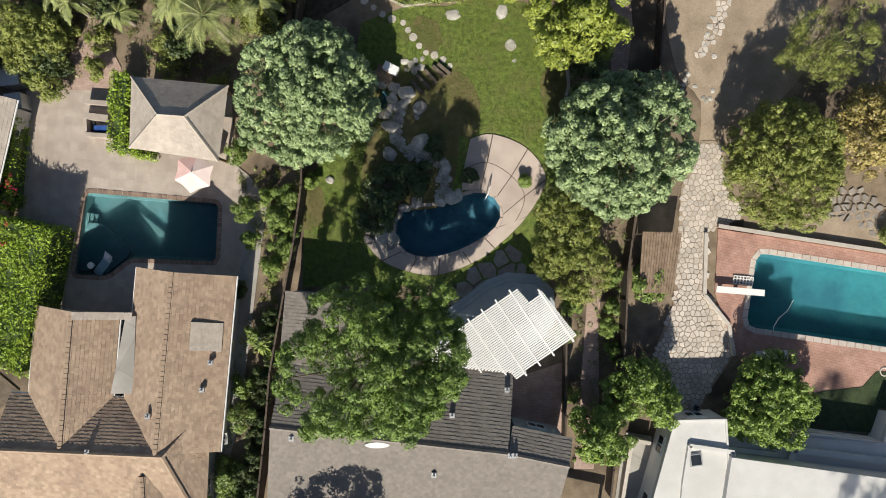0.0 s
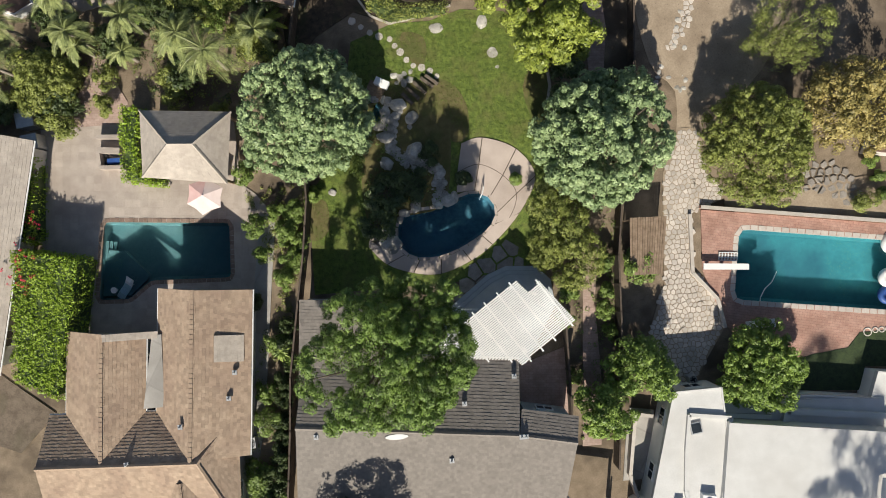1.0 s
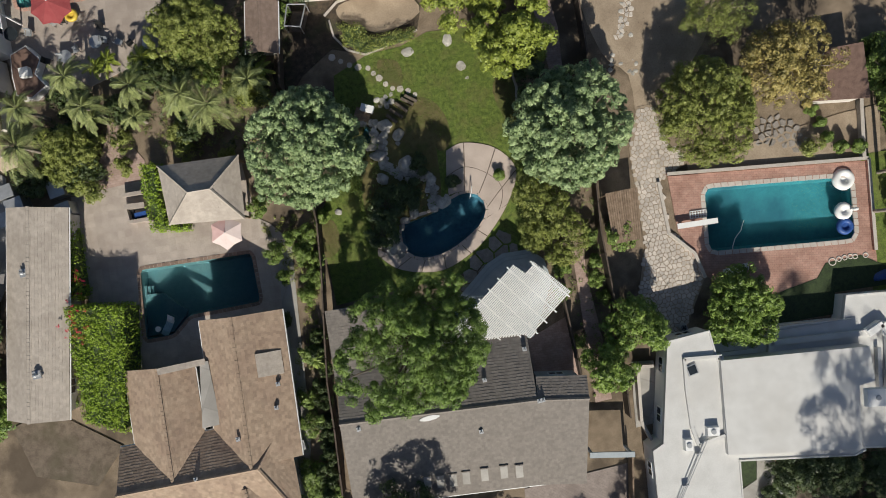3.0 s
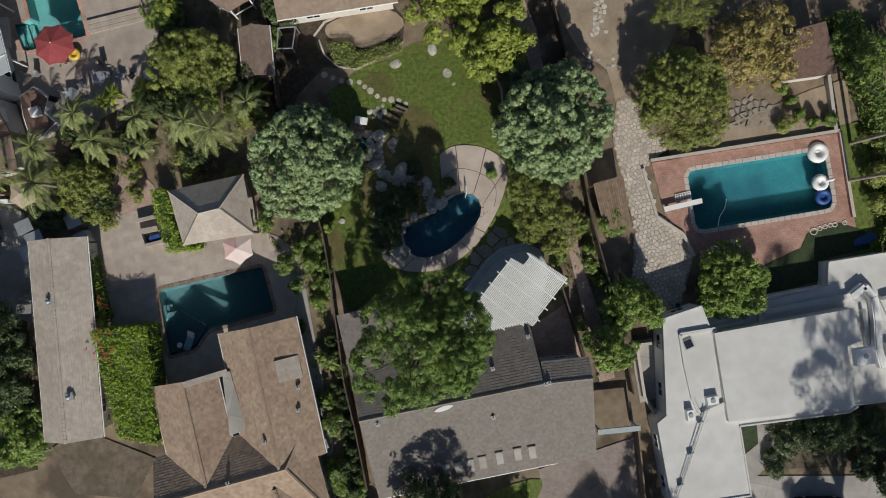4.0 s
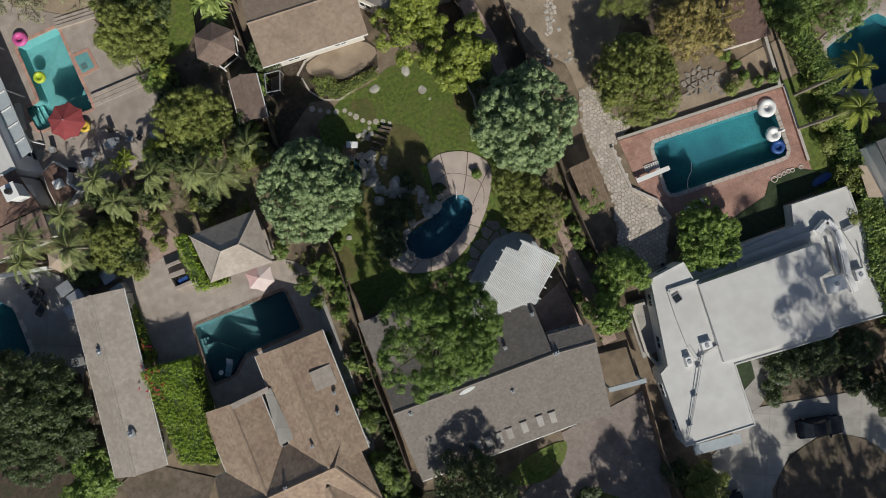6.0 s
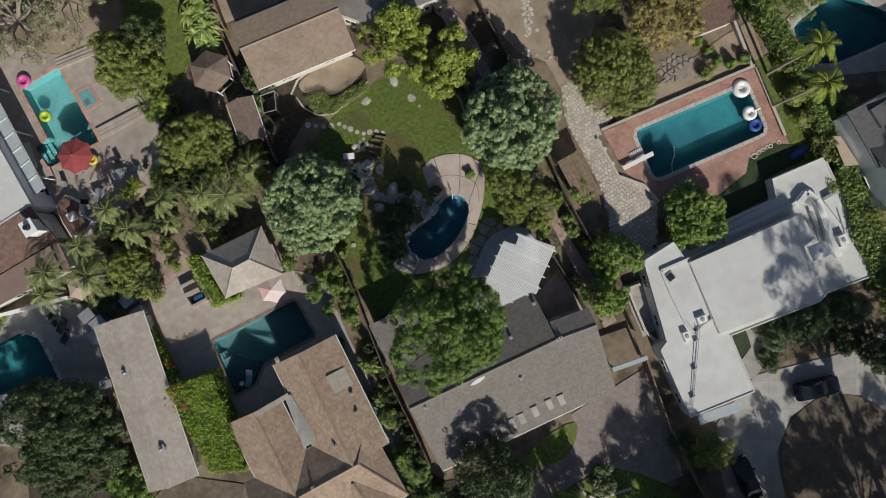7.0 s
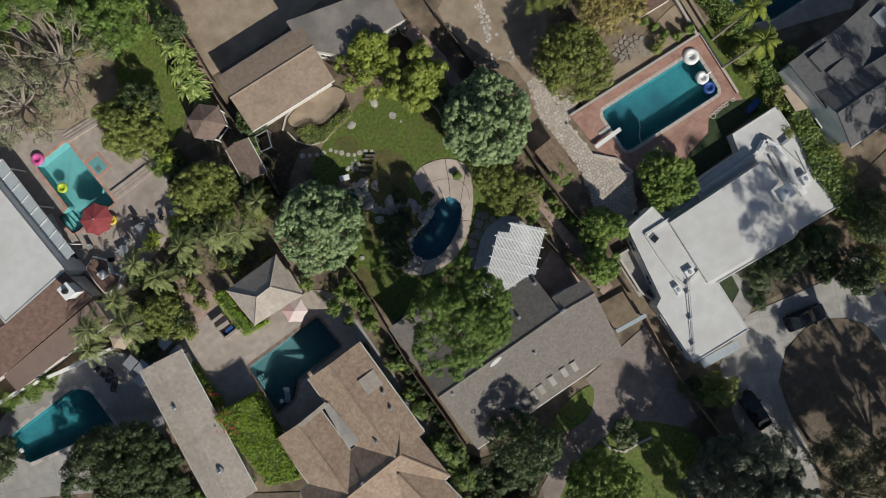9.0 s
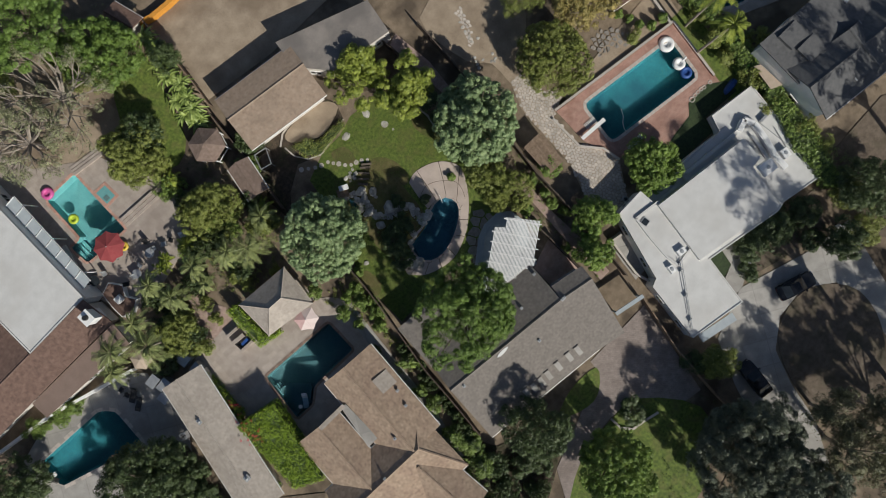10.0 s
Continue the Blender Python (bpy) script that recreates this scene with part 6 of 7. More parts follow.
turf([(-9.8, -2.5), (-9.8, 4.9), (-7.56, 7.85), (-5.92, 16.3), (-2.63, 17.4), (0.25, 17.4), (2.71, 18.1), (5.9, 17.7), (8.1, 15.24), (8.6, 12.37), (8.26, 8.4), (6.9, 7.4), (6.0, 7.8), (3.6, 8.6), (2.2, 8.5), (0.6, 10.6), (-3.6, 12.2), (-5.2, 9.0), (-6.0, 4.9), (-5.9, -0.4), (-2.5, -2.2)], 14000, "short blades of the lawn round the pool", 41)
turf([(-1.51, -28.5), (2.6, -29.0), (6.8, -34.69), (4.0, -39.0), (-2.38, -41.5), (-10.4, -38.8), (-12.6, -33.03), (-6.8, -29.2)], 6000, "short blades of the front lawn", 42)
turf([(-13.3, 40.8), (-9.3, 40.6), (-10.5, 36.06), (-12.8, 30.4), (-16.2, 29.5), (-17.0, 34.75)], 4000, "short blades of the back lawn", 43)
ground_cover([(-5.92, 8.67), (-3.86, 12.78), (-3.45, 8.26), (-2.63, 7.03), (-0.16, 6.20), (-0.16, 3.53), (-3.45, 2.71), (-5.71, 2.30), (-6.74, 5.79)], 90, LEAF_GREEN, "low green plants along the rock stream", 11)
ground_cover([(9.28, 2.51), (13.72, 2.92), (12.98, -3.25), (11.95, -15.57), (9.49, -15.57), (9.49, -4.89)], 160, LEAF_GREEN, "low green plants between the two fences", 12)
ground_cover([(-14.95, 5.79), (-10.02, 5.79), (-10.64, 0.86), (-11.87, -3.25), (-12.90, -8.18), (-13.72, -7.35), (-12.90, -1.60)], 220, LEAF_OLIVE, "low border plants along the side path", 13)
ground_cover([(-37.14, 20.72), (-30.99, 18.78), (-20.04, 20.07), (-11.01, 18.10), (-13.65, 11.66), (-21.20, 13.02), (-23.94, 17.62), (-26.88, 11.88), (-32.33, 14.11), (-37.69, 15.16)], 420, LEAF_OLIVE, "low plants in the tropical garden", 14, 0.3)
ground_cover([(-37.14, 20.72), (-30.99, 18.78), (-20.04, 20.07), (-11.01, 18.10), (-13.65, 11.66), (-21.20, 13.02), (-23.94, 17.62), (-26.88, 11.88), (-32.33, 14.11), (-37.69, 15.16)], 260, LEAF_DARK, "low dark plants in the tropical garden", 15, 0.35)
ground_cover([(-16.59, 28.49), (-10.23, 27.04), (-8.08, 23.84), (-9.93, 16.50), (-13.04, 13.15), (-14.48, 19.52), (-19.43, 21.56)], 200, LEAF_DARK, "low dark plants behind the sheds", 16, 0.35)
ground_cover([(38.77, -0.99), (42.00, -4.30), (36.56, -28.05), (36.36, -36.37), (40.62, -32.22), (39.45, -21.55), (41.00, -9.90)], 320, LEAF_GREEN, "low plants along the boundary", 17, 0.35)
ground_cover([(22.62, -22.27), (26.36, -22.32), (34.72, -26.16), (31.84, -31.73), (28.59, -30.29), (21.14, -28.33)], 160, LEAF_DARK, "low plants in the front court", 18, 0.3)
ground_cover([(-6.03, -34.52), (6.15, -31.87), (10.76, -36.60), (20.86, -50.74), (17.93, -60.98), (7.69, -58.05), (-6.14, -43.86)], 300, LEAF_DARK, "low dark plants under the driveway trees", 19, 0.4)
ground_cover([(-16.07, 57.16), (-5.00, 45.80), (-10.22, 39.80), (-19.15, 35.71), (-25.65, 38.59), (-30.26, 43.32)], 120, LEAF_GREY, "low tangled plants under the half-bare trees", 20, 0.35)
ground_cover([(-14.52, -4.99), (-13.14, -6.40), (-15.25, -25.06), (-18.04, -24.09), (-17.00, -15.70)], 120, LEAF_GREEN, "low plants along the narrow fence border", 21, 0.3)
ground_cover([(-16.05, -14.78), (-12.86, -20.89), (-4.72, -24.03), (-9.91, -27.70), (-17.67, -32.04), (-25.51, -24.00)], 260, LEAF_DARK, "low dark plants in the front bed", 22, 0.35)
litter([(20.03, -34.76), (24.11, -33.74), (27.46, -35.09), (29.66, -38.48), (28.43, -43.37), (23.70, -47.98), (17.17, -46.96), (16.30, -42.28), (17.52, -37.86)], 900, WOOD, "fallen brown leaves on the circular bed", 31)
litter([(16.68, 20.58), (26.13, 20.58), (26.95, 14.01), (22.02, 7.85), (22.02, 2.51), (18.73, 5.79), (18.73, 10.72), (16.88, 13.19)], 600, BARK, "fallen twigs and leaves on the bare yard", 32, 0.06)
litter([(-6.21, 42.78), (0.10, 43.40), (10.74, 35.33), (14.41, 29.68), (1.57, 30.07), (-9.39, 31.85), (-7.91, 37.43)], 500, BARK, "scattered debris on the bare plot", 33, 0.07)
litter([(-8.08, 23.84), (-5.08, 25.51), (1.27, 24.06), (2.73, 20.57), (1.92, 18.58), (-3.06, 17.73), (-5.53, 18.75), (-8.53, 17.08), (-10.74, 14.52), (-11.01, 18.10)], 500, WOOD, "fallen leaves in the planting yard", 34)
litter([(-3.86, 12.37), (1.89, 12.37), (2.71, 8.46), (1.48, 7.85), (0.86, 4.56), (-3.45, 2.71), (-5.51, 5.79)], 420, WOOD, "fallen leaves on the planting bed", 35, 0.06)


# ---- pergola ----
pergola = thing("pergola", "white slatted pergola joined to the house", "pergola")
PG = [(-0.85, -6.83), (1.39, -5.25), (5.02, -2.74), (5.79, -3.59), (6.25, -3.32), (6.71, -2.89), (9.07, -5.90), (5.02, -8.84), (4.67, -8.45), (1.58, -8.14), (-0.73, -7.87)]
PU = (Vector((5.05, -2.74)) - Vector((1.39, -5.25))).normalized()
PW = Vector((PU.y, -PU.x))
PO = Vector(PG[2])


def across(pts, origin, direction, normal, off):
    """Where the line at off along the normal crosses the outline, as distances along the direction."""
    hits = []
    for a, b in zip(pts, pts[1:] + pts[:1]):
        a, b = Vector(a) - origin, Vector(b) - origin
        da, db = a.dot(normal) - off, b.dot(normal) - off
        if (da < 0) != (db < 0):
            hits.append(a.lerp(b, da / (da - db)).dot(direction))
    return sorted(hits)


offs = [(Vector(p) - PO).dot(PW) for p in PG]
k = min(offs) + 0.06
while k < max(offs):
    hs = across(PG, PO, PU, PW, k)
    for h0, h1 in zip(hs[::2], hs[1::2]):
        if h1 - h0 > 0.1:
            part("slat", Shape().bar(PO + PW * k + PU * (h0 - 0.04), PO + PW * k + PU * (h1 + 0.04), 0.10, 2.80, 2.86), WHITE, pergola)
    k += 0.15
us = [(Vector(p) - PO).dot(PU) for p in PG]
for k in (-5.2, -3.9, -2.78, -1.62, -0.45, 1.2):
    hs = across(PG, PO, PW, PU, k)
    if len(hs) >= 2:
        part("beam", Shape().bar(PO + PU * k + PW * (hs[0] - 0.25), PO + PU * k + PW * (hs[-1] + 0.25), 0.11, 2.62, 2.90), WHITE, pergola)
for pt in [(1.97, -5.18), (4.68, -3.25), (8.55, -5.76), (5.45, -8.00), (6.42, -3.83)]:
    part("post", Shape().box(pt[0] - 0.07, pt[1] - 0.07, 0, pt[0] + 0.07, pt[1] + 0.07, 2.62), WHITE, pergola)

porch = thing("wooden_deck", "grey-blue painted wooden deck with steps under the pergola", "deck")
PD = [(0.04, -5.25), (3.42, -2.73), (4.72, -2.24), (6.76, -2.40), (7.49, -3.22), (7.66, -4.85), (5.34, -8.72), (0.24, -8.31)]
for kk, (off, z) in enumerate(((-0.55, 0.16), (-0.2, 0.30), (0.12, 0.44))):
    part("step" if kk < 2 else "deck_floor", Shape().prism(shrink(PD, off), 0.0 if kk == 0 else z - 0.14, z, 0.01), BLUEGREY, porch)

# ---- roof fittings ----
def vent(x, y, z, label="pale metal roof vent", s=0.75):
    e = thing("roof_vent", label, "vent", (x, y, z), "roof vents")
    part("flashing", Shape().box(-0.22 * s, -0.22 * s, -0.12, 0.22 * s, 0.22 * s, 0.03), METAL, e)
    part("stack", Shape().tube((0, 0, 0), (0, 0, 0.22 * s), 0.07 * s, 0.07 * s, 10), METAL, e)
    part("cap", Shape().tube((0, 0, 0.22 * s), (0, 0, 0.30 * s), 0.13 * s, 0.05 * s, 10), METAL, e)


for x, y, z in [(-15.60, -7.63, 3.50), (-16.13, -9.43, 3.60), (-19.39, -11.00, 4.40), (-23.28, -13.29, 4.55)]:
    vent(x, y, z + 0.1)
for x, y, z in [(-9.92, -12.40, 4.55), (0.60, -11.04, 3.95), (-0.60, -14.90, 4.20), (4.38, -13.45, 4.75), (4.68, -13.46, 4.70), (4.31, -9.50, 3.30)]:
    vent(x, y, z + 0.1)
for x, y, z in [(-33.38, 5.76, 3.50), (-34.24, -2.45, 3.50)]:
    vent(x, y, z + 0.1, "pale square vent on the grey roof", 1.5)
ridge_way = (Vector(RIDGE_E) - Vector(RIDGE_W)).normalized()
for i, (x, y) in enumerate([(-5.77, -18.23), (-4.74, -18.38), (-3.71, -18.53), (-2.64, -18.59), (-1.14, -18.66), (0.44, -18.81), (1.66, -19.04)]):
    down = (Vector((x, y)) - Vector(RIDGE_W)).dot(Vector((ridge_way.y, -ridge_way.x)))
    e = thing("skylight", "flat grey-framed skylight on the shingle roof", "skylight", (x, y, 3.0), "roof skylights")
    e.matrix_basis = pose(x, y, 4.7 - 2.0 / 7.4 * down + 0.03, 15.1, 0, math.degrees(math.atan2(ridge_way.y, ridge_way.x)))
    part("curb", Shape().box(-0.36, -0.62, -0.25, 0.36, 0.62, 0.06), GREYROOF, e)
    part("pane", Shape().box(-0.29, -0.55, 0.064, 0.29, 0.55, 0.075), CONCRETE, e)
e = thing("skylight", "white skylight dome on the roof ridge", "skylight", (*(-4.30, -12.82), 4.4))
part("dome", Shape().prism([(0.95 * math.cos(a * 0.524), 0.3 * math.sin(a * 0.524)) for a in range(12)], -0.4, 0.3, 0.1), WHITE, e)


def air_unit(x, y, z, turn, size=0.85, label="beige air-conditioning unit with a round fan grille"):
    e = thing("air_conditioner", label, "air conditioner", (x, y, z), "air units", turn)
    k = size / 2
    part("casing", Shape().prism([(-k, -k), (k, -k), (k, k), (-k, k)], 0.0, 0.75, 0.02), METAL, e)
    s = Shape()
    for r in (0.1, 0.2, 0.3, 0.38):
        for i in range(16):
            a, b = i * math.pi / 8, (i + 1) * math.pi / 8
            s.bar((r * size * math.cos(a) * 1.1, r * size * math.sin(a) * 1.1), (r * size * math.cos(b) * 1.1, r * size * math.sin(b) * 1.1), 0.025, 0.752, 0.775)
    part("fan_grille", s, DARKMETAL, e)
    f = Shape()
    for i in range(4):
        f.box(0, -0.06, 0.755, 0.3 * size, 0.06, 0.765, pose(0, 0, 0, 0, 0, i * 90 + 20))
    part("fan", f, RUBBER, e)


for (x, y), tn in zip([(-15.82, -13.59), (-16.06, -15.82)], (4, 4)):
    air_unit(x, y, 0.0, tn)
air_unit(*(-35.96, 5.87), 2.75, -20, 0.8)
for x, y in [(18.12, -11.37), (23.10, -26.66)]:
    air_unit(x, y, 0.0, 10, 0.6)

# white house roof: low curbs, ducts, well and pipes
SUNKEN = [(16.82, -13.39), (19.83, -13.83), (18.71, -20.16), (16.37, -20.49), (16.16, -18.91), (16.42, -15.99)]
for a, b in zip(SUNKEN, SUNKEN[1:] + SUNKEN[:1]):
    part("roof_curb", Shape().bar(a, b, 0.25, 2.7, 2.96), WHITEROOF, white)
for a, b in zip([(24.5, -14.0), (31.6, -14.9), (24.5, -14.0)], [(31.6, -14.9), (33.4, -15.1), (24.2, -14.9)]):
    part("roof_curb", Shape().bar(a, b, 0.45, 1.604, 1.95), WHITEROOF, white)
part("roof_curb", Shape().bar((19.8, -13.95), (23.3, -14.35), 0.35, 1.604, 1.85), WHITEROOF, white)
duct = thing("roof_duct", "white boxed air duct on the flat roof", "duct")
DUCT = [Vector(p) for p in [(32.3, -15.0), (33.6, -14.5), (34.1, -15.6), (33.75, -17.75), (33.1, -20.0), (33.05, -21.7)]]
for a, b in zip(DUCT, DUCT[1:]):
    part("duct_section", Shape().bar(a, b, 0.7, 1.72, 2.2).bar(a, b, 0.5, 2.2, 2.3), WHITE, duct)
for a, b in zip([(33.0, -16.4), (34.85, -16.0)], [(32.35, -19.8), (35.8, -16.0)]):
    part("duct_branch", Shape().bar(a, b, 0.3, 1.66, 2.05), METAL, duct)
for x, y, sx, sy, top, hh in [(31.0, -19.8, 0.9, 0.75, 3.2, 0.45), (34.2, -20.5, 0.5, 0.6, 1.6, 0.6), (17.7, -19.6, 0.55, 0.4, 2.7, 0.45), (15.5, -20.2, 0.35, 0.5, 2.7, 0.5)]:
    e = thing("roof_unit", "white rooftop air handler", "air handler", (x, y, top), "roof units", -10)
    part("cabinet", Shape().prism([(-sx, -sy), (sx, -sy), (sx, sy), (-sx, sy)], 0.0, hh, 0.06), WHITE, e)
    part("fan_ring", Shape().tube((0, 0, hh), (0, 0, hh + 0.08), 0.22, 0.2, 14), METAL, e)
well = thing("roof_skylight", "small dark square skylight in the white roof", "skylight", (*(17.28, -14.42), 2.71), turn=8)
part("frame", Shape().box(-0.42, -0.42, 0.0, 0.42, 0.42, 0.12), METAL, well)
part("pane", Shape().box(-0.34, -0.34, 0.124, 0.34, 0.34, 0.14), GLASSDARK, well)
mast = thing("antenna_mast", "thin grey antenna mast lying along the roof", "antenna")
MA, MB = [(16.89, -20.11, 3.00), (12.24, -26.68, 3.00)]
part("pole", Shape().tube(MA, MB, 0.05, 0.04, 6), METAL, mast)
part("pole", Shape().tube((MA[0] + 0.3, MA[1], 2.95), (MB[0] + 0.1, MB[1], 2.9), 0.035, 0.03, 6), METAL, mast)
for tt in (0.15, 0.5, 0.85):
    q = Vector(MA).lerp(Vector(MB), tt)
    part("bracket", Shape().box(q.x - 0.25, q.y - 0.04, 2.71, q.x + 0.25, q.y + 0.04, 3.06), METAL, mast)
for a, b in zip([(31.6, -13.6), (34.8, -16.0), (35.6, -17.6)], [(25.4, -13.2), (35.3, -20.7), (34.8, -20.7)]):
    e = thing("roof_pipe", "thin grey conduit on the white roof", "pipe")
    part("pipe", Shape().tube((*a, 1.68), (*b, 1.68), 0.05, 0.05, 6), METAL, e)

awning = thing("awning", "grey-blue glazed awning along the white roof", "awning")
AWA, AWB = [Vector(p) for p in [(-30.2, 38.4), (-31.0, 25.6)]], [Vector(p) for p in [(-31.62, 38.3), (-32.14, 25.4)]]
for i in range(8):
    u0, u1 = i / 8 + 0.006, (i + 1) / 8 - 0.006
    q = [AWB[0].lerp(AWB[1], u0), AWB[0].lerp(AWB[1], u1), AWA[0].lerp(AWA[1], u1), AWA[0].lerp(AWA[1], u0)]
    part("panel", Shape().prism([tuple(p) for p in q], 2.9, 2.96), BLUEGREY, awning)
    part("rib", Shape().bar(q[0], q[3], 0.08, 2.96, 3.02), WHITE, awning)
part("front_beam", Shape().bar(AWA[0], AWA[1], 0.12, 2.78, 2.9), WHITE, awning)
for u in (0.1, 0.5, 0.9):
    p = AWA[0].lerp(AWA[1], u)
    part("post", Shape().box(p.x - 0.06, p.y - 0.06, 0, p.x + 0.06, p.y + 0.06, 2.78), WHITE, awning)


# ---- outdoor furniture ----
def umbrella(x, y, r, h, cloth, second, label, sides=8, turn=0):
    e = thing("garden_umbrella", label, "umbrella", (x, y, 0.05), turn=turn)
    part("base", Shape().tube((0, 0, 0), (0, 0, 0.1), 0.3, 0.26, 14), DARKMETAL, e)
    part("pole", Shape().tube((0, 0, 0.1), (0, 0, h + 0.12), 0.03, 0.03, 8), METAL, e)
    for i in range(sides):
        a, b = 2 * math.pi * i / sides, 2 * math.pi * (i + 1) / sides
        p, q = (r * math.cos(a), r * math.sin(a), h - 0.34 * r), (r * math.cos(b), r * math.sin(b), h - 0.34 * r)
        m = (r * 0.93 * math.cos((a + b) / 2) * math.cos(math.pi / sides), r * 0.93 * math.sin((a + b) / 2) * math.cos(math.pi / sides), h - 0.34 * r + 0.02)
        t = (0, 0, h)
        lo = lambda v: (v[0] * 0.99, v[1] * 0.99, v[2] - 0.025)
        part("canopy_panel", Shape().add([t, p, m, q, lo(t), lo(p), lo(m), lo(q)], [(0, 1, 2), (0, 2, 3), (6, 5, 4), (7, 6, 4), (1, 5, 6, 2), (2, 6, 7, 3)]), cloth if (i % 8) not in (1, 2) else second, e)
        part("rib", Shape().tube((0, 0, h - 0.05), (p[0] * 0.98, p[1] * 0.98, p[2] - 0.05), 0.012, 0.01, 4), METAL, e)
    part("finial", Shape().tube((0, 0, h), (0, 0, h + 0.14), 0.05, 0.02, 8), WHITE, e)


umbrella(*(-17.33, 5.31), 1.45, 2.4, PALECLOTH, PINKCLOTH, "blush-pink canvas umbrella beside the pool", 6, 20)
umbrella(*(-27.09, 27.10), 1.85, 2.6, REDCLOTH, REDCLOTH, "red canvas umbrella beside the aqua pool", 8, 12)
umbrella(*(-33.71, 15.55), 1.3, 2.4, BEIGECLOTH, BEIGECLOTH, "faded beige canvas umbrella under the palms", 6, 10)


def lounger(x, y, z, turn, label, mat=None):
    mat = mat or WHITE
    e = thing("sun_lounger", label, "lounger", (x, y, z), "loungers", turn)
    s = Shape()
    prof = [(-0.95, 0.12), (-0.5, 0.3), (-0.1, 0.22), (0.3, 0.3), (0.65, 0.55), (0.95, 0.8)]
    for (x0, z0), (x1, z1) in zip(prof, prof[1:]):
        s.add([(x0, -0.32, z0), (x1, -0.32, z1), (x1, 0.32, z1), (x0, 0.32, z0), (x0, -0.32, z0 - 0.07), (x1, -0.32, z1 - 0.07), (x1, 0.32, z1 - 0.07), (x0, 0.32, z0 - 0.07)],
              [(0, 1, 2, 3), (7, 6, 5, 4), (0, 4, 5, 1), (2, 6, 7, 3), (0, 3, 7, 4), (1, 5, 6, 2)])
    part("seat", s, mat, e)
    for lx in (-0.75, 0.5):
        for ly in (-0.26, 0.26):
            part("leg", Shape().box(lx - 0.03, ly - 0.03, 0, lx + 0.03, ly + 0.03, 0.24), mat, e)
    part("headrest", Shape().box(0.62, -0.2, 0.58, 0.88, 0.2, 0.72), mat, e)


lounger(*(-24.71, -1.10), -0.42, 52, "white moulded lounger standing on the pool shelf")
lounger(*(23.66, -7.62), 0.08, 5, "white folded lounger on the brick deck")
side = thing("side_table", "small round white table on the pool shelf", "table", (*(-25.56, -1.19), -0.42))
part("top", Shape().tube((0, 0, 0.5), (0, 0, 0.55), 0.24, 0.24, 18), WHITE, side)
part("leg", Shape().tube((0, 0, 0), (0, 0, 0.5), 0.12, 0.06, 10), WHITE, side)
shelf = thing("pool_shelf", "raised shallow shelf in the pool corner", "pool shelf")
part("slab", Shape().prism([(-26.45, 2.02), (-24.72, 1.77), (-22.94, -0.21), (-23.19, -0.62), (-24.51, -1.69), (-26.74, -1.61)], -1.0, -0.42), PLASTER_TEAL, shelf)
for i in range(3):
    part("step", Shape().bar((-26.12, 2.68), (-26.28, 1.77), 0.6 + 0.5 * i, -1.0, -0.35 - 0.2 * i), PLASTER_TEAL, shelf)

grill = thing("outdoor_kitchen", "low stucco counter with a sunken blue grill", "outdoor kitchen")
GK = [Vector((*p, 0)) for p in [(-25.65, 10.56), (-23.95, 10.44), (-25.65, 9.55), (-23.95, 9.35), (-25.57, 8.21), (-23.79, 8.09)]]
part("wall_block", Shape().bar(GK[0], GK[1], 0.3, 0.06, 0.8), PATIO, grill)
part("wall_block", Shape().bar(GK[2], GK[3], 0.45, 0.06, 0.8), PATIO, grill)
part("wall_block", Shape().bar(GK[4], GK[5], 0.3, 0.06, 0.8), PATIO, grill)
part("wall_block", Shape().bar(GK[2], GK[4], 0.25, 0.06, 0.75), PATIO, grill)
gm = (-24.54, 8.66)
part("lid", Shape().box(gm[0] - 0.5, gm[1] - 0.2, 0.06, gm[0] + 0.5, gm[1] + 0.2, 0.62), BLUE, grill, "blue vinyl cover")
bx = (-25.28, 8.90)
part("recess_cover", Shape().box(bx[0] - 0.12, bx[1] - 0.55, 0.06, bx[0] + 0.12, bx[1] + 0.55, 0.3), DARKMETAL, grill)


def bin_box(x, y, w, d, h, turn, mat, label, name="storage_box", z=0.0):
    e = thing(name, label, "box", (x, y, z), "storage boxes", turn)
    part("body", Shape().prism([(-w / 2, -d / 2), (w / 2, -d / 2), (w / 2, d / 2), (-w / 2, d / 2)], 0, h, 0.02), mat, e)
    part("lid", Shape().prism([(-w / 2 - 0.03, -d / 2 - 0.03), (w / 2 + 0.03, -d / 2 - 0.03), (w / 2 + 0.03, d / 2 + 0.03), (-w / 2 - 0.03, d / 2 + 0.03)], h + 0.002, h + 0.07, 0.02), mat, e)


for (x, y), w, d in zip([(-34.99, 13.02), (-34.45, 11.83), (-35.34, 10.78), (-33.92, 10.76), (-30.73, 12.30), (-30.45, 10.48)], (1.4, 1.5, 1.3, 1.2, 1.3, 1.2), (1.1, 1.0, 1.2, 1.0, 1.4, 1.1)):
    bin_box(x, y, w, d, 1.2, -15 + 22, METAL, "pale grey storage cabinet beside the house")
bin_box(*(-3.74, 12.96), 1.05, 0.55, 0.55, -28, WHITE, "white box on a small wooden platform", z=0.2)
plat = thing("wooden_platform", "small brown wooden platform above the pond", "platform", (*(-4.35, 12.67), 0), turn=-28)
for i in range(7):
    part("plank", Shape().box(-0.6, -0.55 + i * 0.16, 0.06, 0.75, -0.41 + i * 0.16, 0.19), WOOD, plat)
crate = thing("garden_shelter", "flat weathered wooden shelter roof beside the fence", "shelter")
CR = [Vector((*p, 0)) for p in [(13.90, 1.22), (16.66, 1.14), (15.99, -3.11), (13.63, -3.03)]]
